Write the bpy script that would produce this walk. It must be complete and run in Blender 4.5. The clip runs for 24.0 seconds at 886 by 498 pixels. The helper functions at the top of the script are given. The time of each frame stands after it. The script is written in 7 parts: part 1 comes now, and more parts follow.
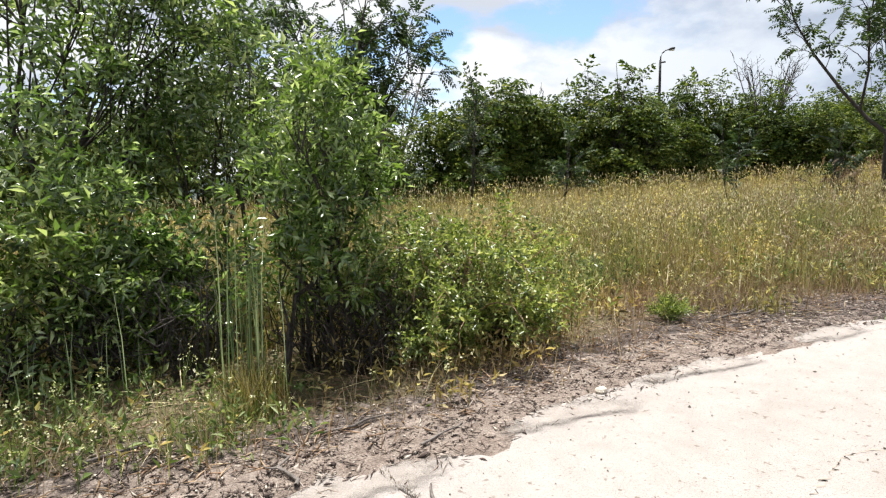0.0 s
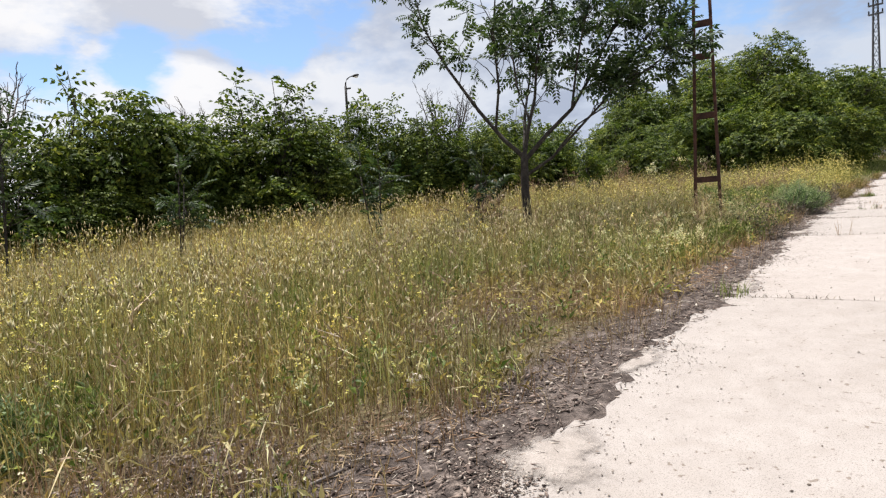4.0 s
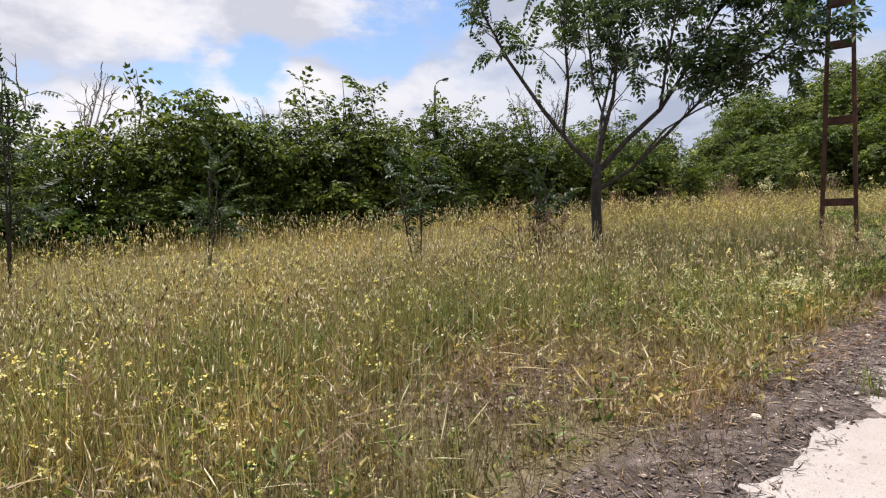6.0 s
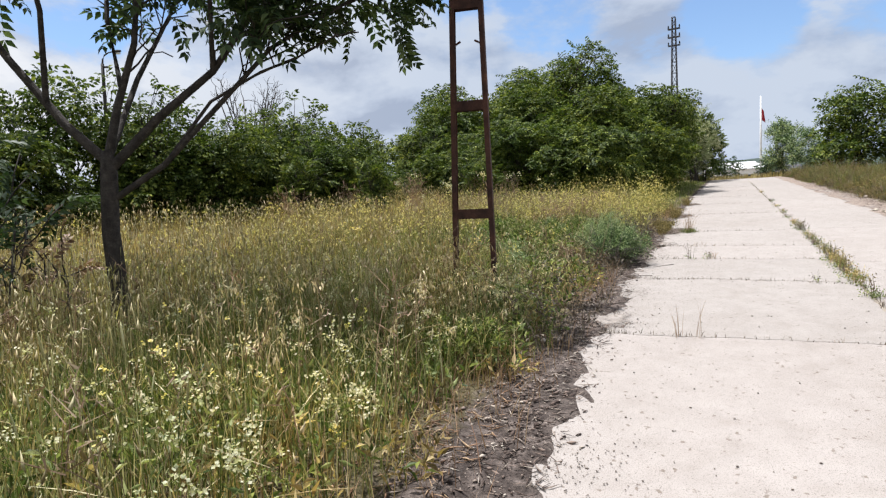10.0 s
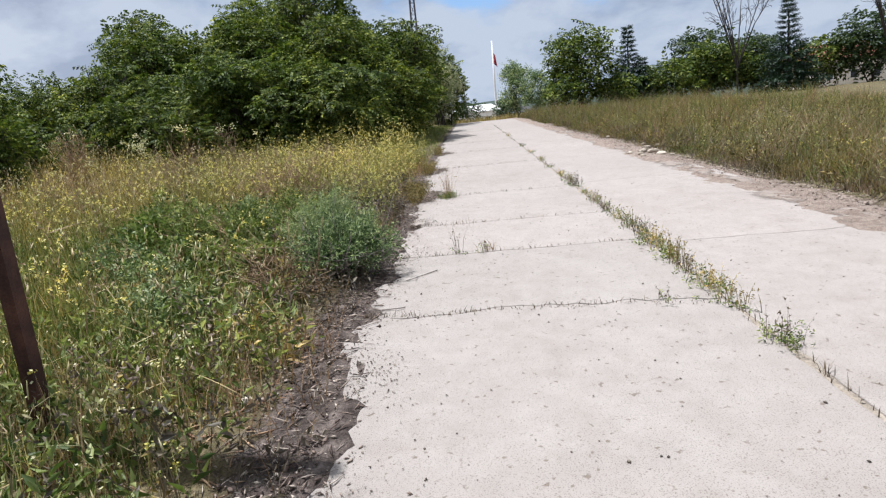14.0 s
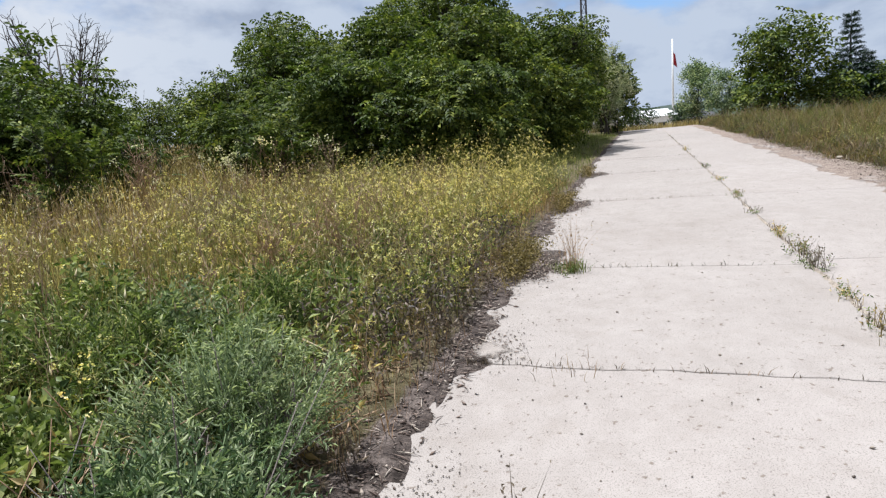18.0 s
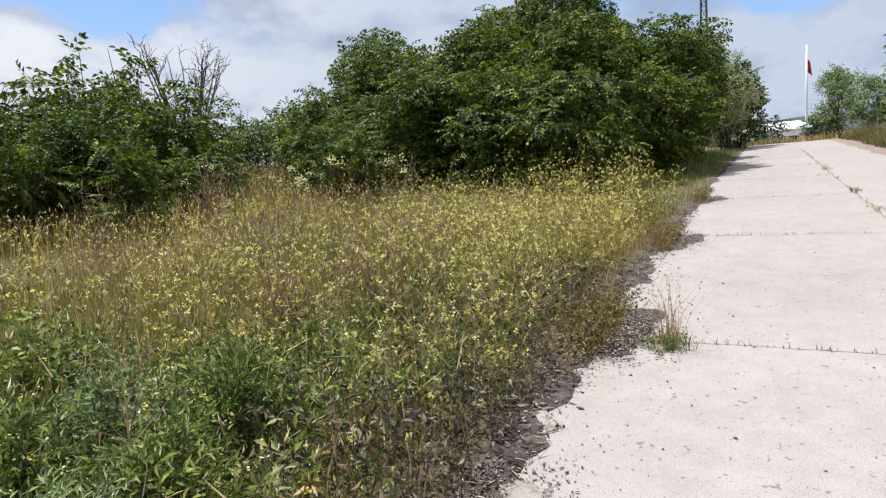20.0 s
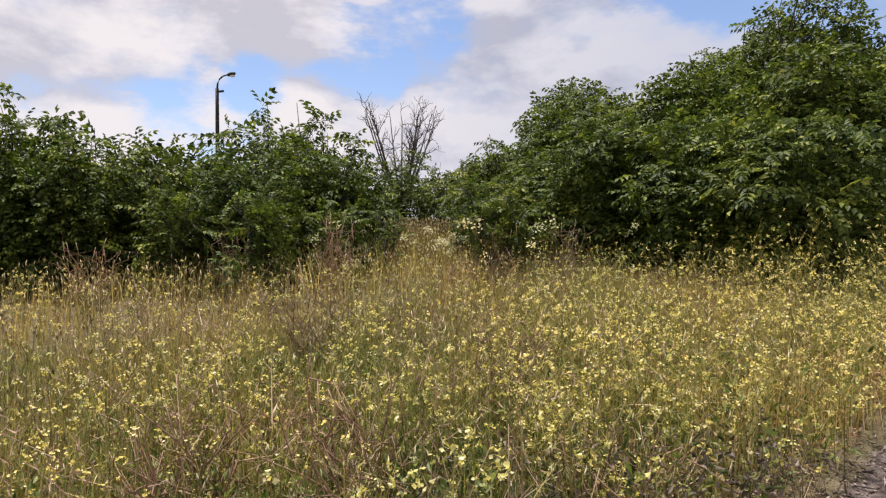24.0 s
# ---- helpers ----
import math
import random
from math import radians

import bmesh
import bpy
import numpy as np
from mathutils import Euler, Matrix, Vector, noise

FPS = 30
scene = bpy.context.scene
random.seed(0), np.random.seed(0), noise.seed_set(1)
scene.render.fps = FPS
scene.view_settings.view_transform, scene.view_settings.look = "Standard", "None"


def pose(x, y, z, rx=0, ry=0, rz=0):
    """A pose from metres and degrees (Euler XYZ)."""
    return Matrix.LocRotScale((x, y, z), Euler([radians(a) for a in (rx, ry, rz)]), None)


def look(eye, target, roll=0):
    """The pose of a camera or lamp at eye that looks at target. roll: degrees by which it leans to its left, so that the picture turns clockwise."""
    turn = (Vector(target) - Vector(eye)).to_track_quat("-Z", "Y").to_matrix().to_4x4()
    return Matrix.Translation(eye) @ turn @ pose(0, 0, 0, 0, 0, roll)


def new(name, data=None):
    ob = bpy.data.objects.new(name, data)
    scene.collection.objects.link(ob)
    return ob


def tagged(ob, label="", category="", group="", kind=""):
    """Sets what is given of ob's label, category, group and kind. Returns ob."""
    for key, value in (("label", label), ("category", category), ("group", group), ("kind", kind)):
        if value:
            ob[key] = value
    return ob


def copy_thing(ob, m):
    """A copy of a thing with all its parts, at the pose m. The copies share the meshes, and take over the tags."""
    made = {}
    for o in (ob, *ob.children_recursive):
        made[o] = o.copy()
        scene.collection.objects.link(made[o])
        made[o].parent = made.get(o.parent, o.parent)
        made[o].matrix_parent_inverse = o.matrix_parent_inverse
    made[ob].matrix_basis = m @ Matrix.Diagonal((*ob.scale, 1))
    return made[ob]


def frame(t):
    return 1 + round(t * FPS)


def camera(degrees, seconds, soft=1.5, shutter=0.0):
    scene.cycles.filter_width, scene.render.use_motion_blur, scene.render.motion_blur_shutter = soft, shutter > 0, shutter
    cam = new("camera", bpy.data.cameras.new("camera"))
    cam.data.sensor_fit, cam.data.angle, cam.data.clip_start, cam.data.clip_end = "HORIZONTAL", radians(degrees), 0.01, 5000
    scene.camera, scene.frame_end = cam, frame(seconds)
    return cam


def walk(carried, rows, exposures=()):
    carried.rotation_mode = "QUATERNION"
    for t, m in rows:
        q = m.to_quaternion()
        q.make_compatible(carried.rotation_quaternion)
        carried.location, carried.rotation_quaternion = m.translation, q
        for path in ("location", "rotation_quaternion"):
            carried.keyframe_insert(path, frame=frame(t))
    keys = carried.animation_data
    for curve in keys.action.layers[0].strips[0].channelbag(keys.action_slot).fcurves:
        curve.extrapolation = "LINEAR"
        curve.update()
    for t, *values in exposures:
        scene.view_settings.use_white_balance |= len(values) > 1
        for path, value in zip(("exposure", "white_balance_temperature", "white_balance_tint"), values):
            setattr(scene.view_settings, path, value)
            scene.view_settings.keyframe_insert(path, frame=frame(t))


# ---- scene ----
cam = camera(73.8, 24.0, soft=1.25)
METRES, EYE, TILT, LEAN, TURN = 22.4, 1.41, 0.0, 0.0, -18.6
ROWS = [
    (0.0, 0.0, 0.0, 0.0, -0.04, -5.3, 0.45),
    (0.5, 0.0078, 0.0142, 0.0028, -5.94, -4.2, 2.21),
    (1.0, 0.019, 0.0293, 0.0042, -7.3, -3.86, 0.74),
    (1.5, 0.0294, 0.0472, 0.0035, -10.47, -5.0, 2.84),
    (2.0, 0.0457, 0.0636, 0.0053, -19.34, -4.21, 7.06),
    (2.5, 0.0657, 0.0766, 0.0057, -17.71, -5.54, 6.4),
    (3.0, 0.0851, 0.096, 0.0077, -27.86, -6.35, 5.67),
    (3.5, 0.1035, 0.1124, 0.0081, -26.08, -3.42, 3.69),
    (5.5, 0.1684, 0.1724, 0.0127, -27.84, -4.84, 2.31),
    (6.0, 0.1842, 0.1852, 0.015, -17.18, -2.56, 1.18),
    (6.5, 0.2003, 0.1991, 0.0168, -20.03, -3.16, -0.83),
    (7.0, 0.2217, 0.2104, 0.0171, -26.26, -3.71, -1.32),
    (7.5, 0.24, 0.2237, 0.0178, -29.95, -3.4, 1.15),
    (8.0, 0.2604, 0.2366, 0.0197, -37.98, -2.35, 2.87),
    (8.5, 0.2805, 0.2425, 0.0218, -36.21, -2.93, 2.31),
    (9.0, 0.3016, 0.2539, 0.024, -44.2, -3.8, 0.62),
    (9.5, 0.3262, 0.2629, 0.0245, -41.0, -4.28, 1.85),
    (11.5, 0.3985, 0.3064, 0.0321, -45.93, -1.64, 3.44),
    (12.0, 0.4183, 0.3173, 0.0333, -44.68, -4.77, 4.17),
    (12.5, 0.4386, 0.3271, 0.0341, -53.03, -7.89, 3.73),
    (13.0, 0.4617, 0.3342, 0.0349, -55.34, -6.74, 4.47),
    (13.5, 0.4831, 0.345, 0.0353, -59.01, -10.91, 3.26),
    (14.0, 0.5026, 0.3531, 0.0356, -64.87, -10.17, 5.27),
    (14.5, 0.5201, 0.3577, 0.0369, -60.05, -8.37, 4.97),
    (15.0, 0.5411, 0.3649, 0.0387, -66.83, -11.19, 3.93),
    (15.5, 0.5622, 0.3726, 0.0396, -60.65, -12.25, 3.32),
    (16.0, 0.5829, 0.3826, 0.0415, -55.02, -11.28, 4.44),
    (16.5, 0.6033, 0.3879, 0.0414, -55.55, -10.93, 5.54),
    (17.0, 0.6237, 0.3962, 0.0421, -52.77, -11.65, 4.59),
    (17.5, 0.6455, 0.4026, 0.0442, -56.87, -10.06, 4.71),
    (18.0, 0.6665, 0.4097, 0.0470, -49.05, -8.45, 4.17),
    (18.5, 0.6854, 0.4203, 0.0490, -49.88, -8.68, 2.33),
    (20.5, 0.7401, 0.4440, 0.0540, -36.87, -5.87, 4.16),
    (21.0, 0.7605, 0.4585, 0.0567, -40.67, -4.99, 1.85),
    (21.5, 0.7801, 0.4693, 0.0568, -32.90, -5.12, 2.17),
    (22.0, 0.7921, 0.4813, 0.0564, -23.65, -4.87, 2.04),
    (22.5, 0.8011, 0.4924, 0.0585, -14.64, -11.99, 3.82),
    (23.0, 0.8112, 0.4911, 0.0625, -14.70, -2.27, 0.42),
    (23.5, 0.8160, 0.4891, 0.0631, -16.74, 0.53, 0.60),
    (24.0, 0.8181, 0.4913, 0.0628, -18.11, -0.54, 0.17),
]
walk(cam, [(t, pose(0, 0, EYE, TILT, LEAN, TURN) @ pose(METRES * x, METRES * y, METRES * z, 90 + pitch, roll, yaw)) for t, x, y, z, yaw, pitch, roll in ROWS],
     [(0.0, 1.03, 6380, 9), (1.0, 1.01, 6380, 10), (2.0, 0.9, 6400, 10), (3.5, 0.84, 6430, 11), (7.0, 0.82, 6450, 16), (8.0, 0.72, 6300, 14), (9.0, 0.7, 6200, 10), (11.5, 0.78, 6150, 12), (13.5, 0.62, 6040, 11), (16.0, 0.61, 5920, 9.5), (18.5, 0.61, 6000, 10.5), (21.0, 0.78, 6230, 12), (22.3, 0.9, 6680, 12), (23.0, 0.95, 6640, 17), (24.0, 0.68, 6640, 19)])

# ---- world, sun ----
SUN_ELEVATION, SUN_FROM = 75.0, 84.0  # degrees; SUN_FROM is the heading of the sun in the plan, from +x towards +y
sun_way = Vector((math.cos(radians(SUN_FROM)) * math.cos(radians(SUN_ELEVATION)), math.sin(radians(SUN_FROM)) * math.cos(radians(SUN_ELEVATION)), math.sin(radians(SUN_ELEVATION))))
sun = new("sun", bpy.data.lights.new("sun", "SUN"))
sun.data.energy, sun.data.angle, sun.data.color = 4.4, radians(0.55), (1.0, 0.965, 0.92)
sun.matrix_basis = look(sun_way * 60, (0, 0, 0))


def node(tree, kind, **values):
    n = tree.nodes.new(kind)
    for key, value in values.items():
        n.inputs[key.replace("_", " ")].default_value = value
    return n


def math_node(tree, operation, a, b=None):
    n = tree.nodes.new("ShaderNodeMath")
    n.operation = operation
    for slot, value in ((0, a), (1, b)):
        if value is None:
            continue
        if isinstance(value, (int, float)):
            n.inputs[slot].default_value = value
        else:
            tree.links.new(value, n.inputs[slot])
    return n.outputs[0]


def ramp(tree, source, *stops):
    n = tree.nodes.new("ShaderNodeValToRGB")
    while len(n.color_ramp.elements) < len(stops):
        n.color_ramp.elements.new(0.5)
    for e, (p, c) in zip(n.color_ramp.elements, stops):
        e.position, e.color = p, (*c, 1) if len(c) == 3 else c
    tree.links.new(source, n.inputs[0])
    return n.outputs[0]


def mix(tree, factor, a, b, blend="MIX"):
    n = tree.nodes.new("ShaderNodeMix")
    n.data_type, n.blend_type = "RGBA", blend
    for slot, value in ((0, factor), (6, a), (7, b)):
        if isinstance(value, (int, float)):
            n.inputs[slot].default_value = value
        elif isinstance(value, tuple):
            n.inputs[slot].default_value = (*value, 1)
        else:
            tree.links.new(value, n.inputs[slot])
    return n.outputs[2]


world = bpy.data.worlds.new("sky")
world.use_nodes = True
scene.world = world
wt = world.node_tree
wt.nodes.clear()
sky = wt.nodes.new("ShaderNodeTexSky")
sky.sky_type, sky.sun_disc = "NISHITA", False
sky.sun_elevation, sky.sun_rotation = radians(SUN_ELEVATION), radians(90 - SUN_FROM)
sky.air_density, sky.dust_density, sky.ozone_density = 1.0, 0.3, 2.0
coord = wt.nodes.new("ShaderNodeTexCoord")
sep = wt.nodes.new("ShaderNodeSeparateXYZ")
wt.links.new(coord.outputs["Generated"], sep.inputs[0])
tall = wt.nodes.new("ShaderNodeCombineXYZ")
for slot, stretch in ((0, 1.0), (1, 1.0), (2, 2.1)):
    wt.links.new(math_node(wt, "MULTIPLY", sep.outputs[slot], stretch), tall.inputs[slot])


def cloud_noise(offset, scale, detail, rough):
    shift = wt.nodes.new("ShaderNodeMapping")
    shift.inputs["Location"].default_value = offset
    wt.links.new(tall.outputs[0], shift.inputs[0])
    n = node(wt, "ShaderNodeTexNoise", Scale=scale, Detail=detail, Roughness=rough, Distortion=0.1)
    wt.links.new(shift.outputs[0], n.inputs["Vector"])
    return n.outputs[0]


CLOUDS = (4.3, 0.9, 0.4)
puffs = cloud_noise(CLOUDS, 2.9, 12.0, 0.6)
above = cloud_noise((CLOUDS[0], CLOUDS[1], CLOUDS[2] + 0.09), 2.9, 7.0, 0.52)
soft_fold = cloud_noise((1.0, 7.0, 2.0), 3.4, 5.0, 0.5)
high = math_node(wt, "MAXIMUM", math_node(wt, "SUBTRACT", sep.outputs[2], 0.03), 0.0)
thin = math_node(wt, "MULTIPLY", high, math_node(wt, "MAXIMUM", math_node(wt, "MULTIPLY", sep.outputs[0], 0.2), 0.0))


def clear_gap(azimuth, elevation, wide, depth):
    """A stretch of the sky where the clouds part."""
    c = math.cos(radians(elevation))
    d = wt.nodes.new("ShaderNodeVectorMath")
    d.operation = "DOT_PRODUCT"
    d.inputs[1].default_value = (math.cos(radians(azimuth)) * c, math.sin(radians(azimuth)) * c, math.sin(radians(elevation)))
    wt.links.new(coord.outputs["Generated"], d.inputs[0])
    r = node(wt, "ShaderNodeMapRange")
    r.interpolation_type = "SMOOTHSTEP"
    for slot, value in ((1, math.cos(radians(wide))), (2, math.cos(radians(wide * 0.25))), (3, 0.0), (4, depth)):
        r.inputs[slot].default_value = value
    wt.links.new(d.outputs["Value"], r.inputs[0])
    return r.outputs[0]


gaps = 0.0
for gap in ((60.5, 18.5, 6.5, 0.19), (55, 23, 8, 0.17), (71, 14, 3.6, 0.13), (-7, 16, 7, 0.17), (2, 17, 7, 0.17), (19, 18.5, 7, 0.15), (27, 21, 6, 0.12), (89, 22.5, 6.5, 0.16)):
    g = clear_gap(*gap)
    gaps = g if gaps == 0.0 else math_node(wt, "MAXIMUM", gaps, g)
cloudy = math_node(wt, "SUBTRACT", math_node(wt, "ADD", puffs, 0.062), gaps)
cover = ramp(wt, math_node(wt, "SUBTRACT", cloudy, thin), (0.365, (0, 0, 0)), (0.405, (0.35, 0.35, 0.35)), (0.45, (0.85, 0.85, 0.85)), (0.52, (1, 1, 1)))
lit = math_node(wt, "ADD", math_node(wt, "MULTIPLY", math_node(wt, "SUBTRACT", puffs, above), 3.0), soft_fold)
shade = ramp(wt, lit, (0.2, (0.66, 0.69, 0.76)), (0.45, (0.86, 0.88, 0.92)), (0.66, (1.0, 1.0, 1.0)))
far_way = ramp(wt, sep.outputs[0], (0.4, (0, 0, 0)), (0.85, (0.8, 0.8, 0.8)))
shade = mix(wt, far_way, shade, mix(wt, 1.0, shade, (0.62, 0.70, 0.82), "MULTIPLY"))
clear_sky = node(wt, "ShaderNodeBackground", Strength=0.1)
wt.links.new(sky.outputs[0], clear_sky.inputs[0])
clouds = node(wt, "ShaderNodeBackground", Strength=0.54)
wt.links.new(shade, clouds.inputs[0])
both = wt.nodes.new("ShaderNodeMixShader")
wt.links.new(cover, both.inputs[0])
wt.links.new(clear_sky.outputs[0], both.inputs[1])
wt.links.new(clouds.outputs[0], both.inputs[2])
wt.links.new(both.outputs[0], wt.nodes.new("ShaderNodeOutputWorld").inputs[0])


# ---- materials ----
def material(name):
    m = bpy.data.materials.new(name)
    m.use_nodes = True
    t = m.node_tree
    return m, t, t.nodes["Principled BSDF"], t.nodes["Material Output"]


def noise_node(t, scale, detail=6.0, rough=0.6, vector=None, distortion=0.0):
    n = node(t, "ShaderNodeTexNoise", Scale=scale, Detail=detail, Roughness=rough, Distortion=distortion)
    if vector is None:
        vector = t.nodes.new("ShaderNodeTexCoord").outputs["Object"]
    t.links.new(vector, n.inputs["Vector"])
    return n.outputs[0]


def bump(t, source, target, strength, distance):
    b = node(t, "ShaderNodeBump", Strength=strength, Distance=distance)
    t.links.new(source, b.inputs["Height"])
    t.links.new(b.outputs[0], target)


def plant_material(name, dark, light, extra=None, lets=0.35, rough=0.5, gloss=0.3, tuft=0.0):
    """Leaf or blade: colour differs from piece to piece and drifts over the ground; some light passes through."""
    m, t, p, out = material(name)
    geo = t.nodes.new("ShaderNodeNewGeometry")
    stops = [(0.0, dark), (0.6 if extra else 1.0, light)] + ([(1.0, extra)] if extra else [])
    colour = ramp(t, geo.outputs["Random Per Island"], *stops)
    drift = noise_node(t, 0.55, 3.0, vector=geo.outputs["Position"])
    colour = mix(t, 1.0, colour, ramp(t, drift, (0.3, (0.62, 0.72, 0.60)), (0.5, (0.97, 0.96, 0.92)), (0.7, (1.3, 1.17, 1.06))), "MULTIPLY")
    if tuft:
        colour = mix(t, 1.0, colour, ramp(t, noise_node(t, tuft, 2.0, vector=geo.outputs["Position"]), (0.34, (0.55, 0.6, 0.6)), (0.5, (1.0, 1.0, 0.95)), (0.66, (1.75, 1.6, 1.25))), "MULTIPLY")
    info = t.nodes.new("ShaderNodeObjectInfo")
    colour = mix(t, 1.0, colour, ramp(t, info.outputs["Random"], (0.0, (0.86, 0.88, 0.86)), (1.0, (1.1, 1.08, 1.0))), "MULTIPLY")
    t.links.new(colour, p.inputs["Base Color"])
    p.inputs["Roughness"].default_value, p.inputs["Specular IOR Level"].default_value = rough, gloss
    glow = t.nodes.new("ShaderNodeBsdfTranslucent")
    t.links.new(mix(t, 1.0, colour, (1.15, 1.2, 0.7), "MULTIPLY"), glow.inputs[0])
    m_both = node(t, "ShaderNodeMixShader", Fac=lets)
    t.links.new(p.outputs[0], m_both.inputs[1])
    t.links.new(glow.outputs[0], m_both.inputs[2])
    t.links.new(m_both.outputs[0], out.inputs[0])
    return m


def rough_material(name, dark, light, scale=8.0, fine=60.0, rough=0.85, relief=0.4, distance=0.02, metal=0.0, third=None):
    m, t, p, out = material(name)
    geo = t.nodes.new("ShaderNodeNewGeometry")
    where = geo.outputs["Position"]
    big, small = noise_node(t, scale, 5.0, vector=where), noise_node(t, fine, 4.0, vector=where)
    stops = [(0.3, dark), (0.68, light)] + ([(0.78, third)] if third else [])
    colour = ramp(t, big, *stops)
    colour = mix(t, 1.0, colour, ramp(t, small, (0.3, (0.7, 0.7, 0.7)), (0.7, (1.2, 1.2, 1.2))), "MULTIPLY")
    colour = mix(t, 1.0, colour, ramp(t, geo.outputs["Random Per Island"], (0, (0.8, 0.8, 0.8)), (1, (1.15, 1.15, 1.15))), "MULTIPLY")
    t.links.new(colour, p.inputs["Base Color"])
    p.inputs["Roughness"].default_value, p.inputs["Metallic"].default_value = rough, metal
    p.inputs["Specular IOR Level"].default_value = 0.25
    bump(t, small, p.inputs["Normal"], relief, distance)
    return m


def piece_material(name, *colours, rough=0.9):
    """Small loose pieces: each takes one of a few colours."""
    m, t, p, out = material(name)
    geo = t.nodes.new("ShaderNodeNewGeometry")
    stops = [(i / max(1, len(colours) - 1), c) for i, c in enumerate(colours)]
    t.links.new(ramp(t, geo.outputs["Random Per Island"], *stops), p.inputs["Base Color"])
    p.inputs["Roughness"].default_value = rough
    p.inputs["Specular IOR Level"].default_value = 0.2
    return m


def ground_material():
    m, t, p, out = material("soil")
    where = t.nodes.new("ShaderNodeNewGeometry").outputs["Position"]
    big, mid, small = noise_node(t, 0.7, 4, vector=where), noise_node(t, 9, 6, vector=where), noise_node(t, 75, 5, vector=where)
    thatch = ramp(t, mid, (0.3, (0.075, 0.06, 0.035)), (0.5, (0.15, 0.125, 0.07)), (0.7, (0.24, 0.2, 0.115)))
    thatch = mix(t, ramp(t, big, (0.42, (0, 0, 0)), (0.62, (1, 1, 1))), thatch, ramp(t, mid, (0.3, (0.06, 0.052, 0.026)), (0.7, (0.165, 0.14, 0.078))))
    litter = ramp(t, mid, (0.3, (0.032, 0.025, 0.022)), (0.5, (0.10, 0.08, 0.07)), (0.7, (0.22, 0.18, 0.158)))
    sand = ramp(t, mid, (0.3, (0.19, 0.145, 0.118)), (0.7, (0.335, 0.275, 0.232)))
    kind = t.nodes.new("ShaderNodeAttribute")
    kind.attribute_name = "bare"
    split = t.nodes.new("ShaderNodeSeparateXYZ")
    t.links.new(kind.outputs["Vector"], split.inputs[0])
    ragged = math_node(t, "ADD", split.outputs[0], math_node(t, "MULTIPLY", math_node(t, "SUBTRACT", mid, 0.5), 0.9))
    colour = mix(t, ramp(t, ragged, (0.4, (0, 0, 0)), (0.6, (1, 1, 1))), thatch, litter)
    ragged = math_node(t, "ADD", split.outputs[1], math_node(t, "MULTIPLY", math_node(t, "SUBTRACT", mid, 0.5), 0.9))
    colour = mix(t, ramp(t, ragged, (0.4, (0, 0, 0)), (0.6, (1, 1, 1))), colour, sand)
    colour = mix(t, 1.0, colour, ramp(t, small, (0.28, (0.5, 0.5, 0.5)), (0.5, (1, 1, 1)), (0.72, (1.45, 1.42, 1.38))), "MULTIPLY")
    t.links.new(colour, p.inputs["Base Color"])
    p.inputs["Roughness"].default_value, p.inputs["Specular IOR Level"].default_value = 0.95, 0.15
    bump(t, small, p.inputs["Normal"], 0.9, 0.03)
    return m


def concrete_material():
    m, t, p, out = material("concrete")
    where = t.nodes.new("ShaderNodeNewGeometry").outputs["Position"]
    big, mid, small = noise_node(t, 0.5, 4, vector=where), noise_node(t, 5, 7, 0.65, vector=where), noise_node(t, 160, 3, vector=where)
    colour = ramp(t, mid, (0.3, (0.290, 0.263, 0.243)), (0.55, (0.320, 0.292, 0.272)), (0.75, (0.342, 0.314, 0.293)))
    colour = mix(t, 1.0, colour, ramp(t, big, (0.3, (0.94, 0.925, 0.91)), (0.7, (1.04, 1.035, 1.03))), "MULTIPLY")
    colour = mix(t, 1.0, colour, ramp(t, small, (0.32, (0.56, 0.54, 0.52)), (0.45, (1, 1, 1)), (0.7, (1.1, 1.1, 1.1))), "MULTIPLY")
    spots = ramp(t, noise_node(t, 26, 2, 0.4, vector=where), (0.27, (0.55, 0.5, 0.45)), (0.33, (1, 1, 1)))
    colour = mix(t, 0.9, colour, mix(t, 1.0, colour, spots, "MULTIPLY"))
    streaks = noise_node(t, 2.2, 5, 0.6, vector=where, distortion=1.2)
    colour = mix(t, 1.0, colour, ramp(t, streaks, (0.3, (0.935, 0.925, 0.912)), (0.5, (1, 1, 1)), (0.7, (1.015, 1.015, 1.015))), "MULTIPLY")
    info = t.nodes.new("ShaderNodeObjectInfo")
    colour = mix(t, 1.0, colour, ramp(t, info.outputs["Random"], (0.0, (0.95, 0.95, 0.94)), (1.0, (1.03, 1.02, 1.01))), "MULTIPLY")
    t.links.new(colour, p.inputs["Base Color"])
    p.inputs["Roughness"].default_value, p.inputs["Specular IOR Level"].default_value = 0.9, 0.25
    bump(t, mix(t, 0.5, mid, small), p.inputs["Normal"], 0.35, 0.012)
    return m


SOIL, CONCRETE = ground_material(), concrete_material()
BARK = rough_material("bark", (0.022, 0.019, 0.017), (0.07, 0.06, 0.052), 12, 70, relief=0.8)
DEAD_WOOD = rough_material("dead_wood", (0.10, 0.085, 0.075), (0.22, 0.19, 0.17), 9, 50, relief=0.6)
RUST = rough_material("rusty_steel", (0.03, 0.017, 0.015), (0.10, 0.046, 0.033), 7, 90, rough=0.8, relief=0.35, distance=0.004, third=(0.19, 0.085, 0.05))
BLACK_STEEL = rough_material("weathered_black_steel", (0.016, 0.015, 0.015), (0.04, 0.037, 0.035), 5, 60, rough=0.7, relief=0.1, distance=0.003)
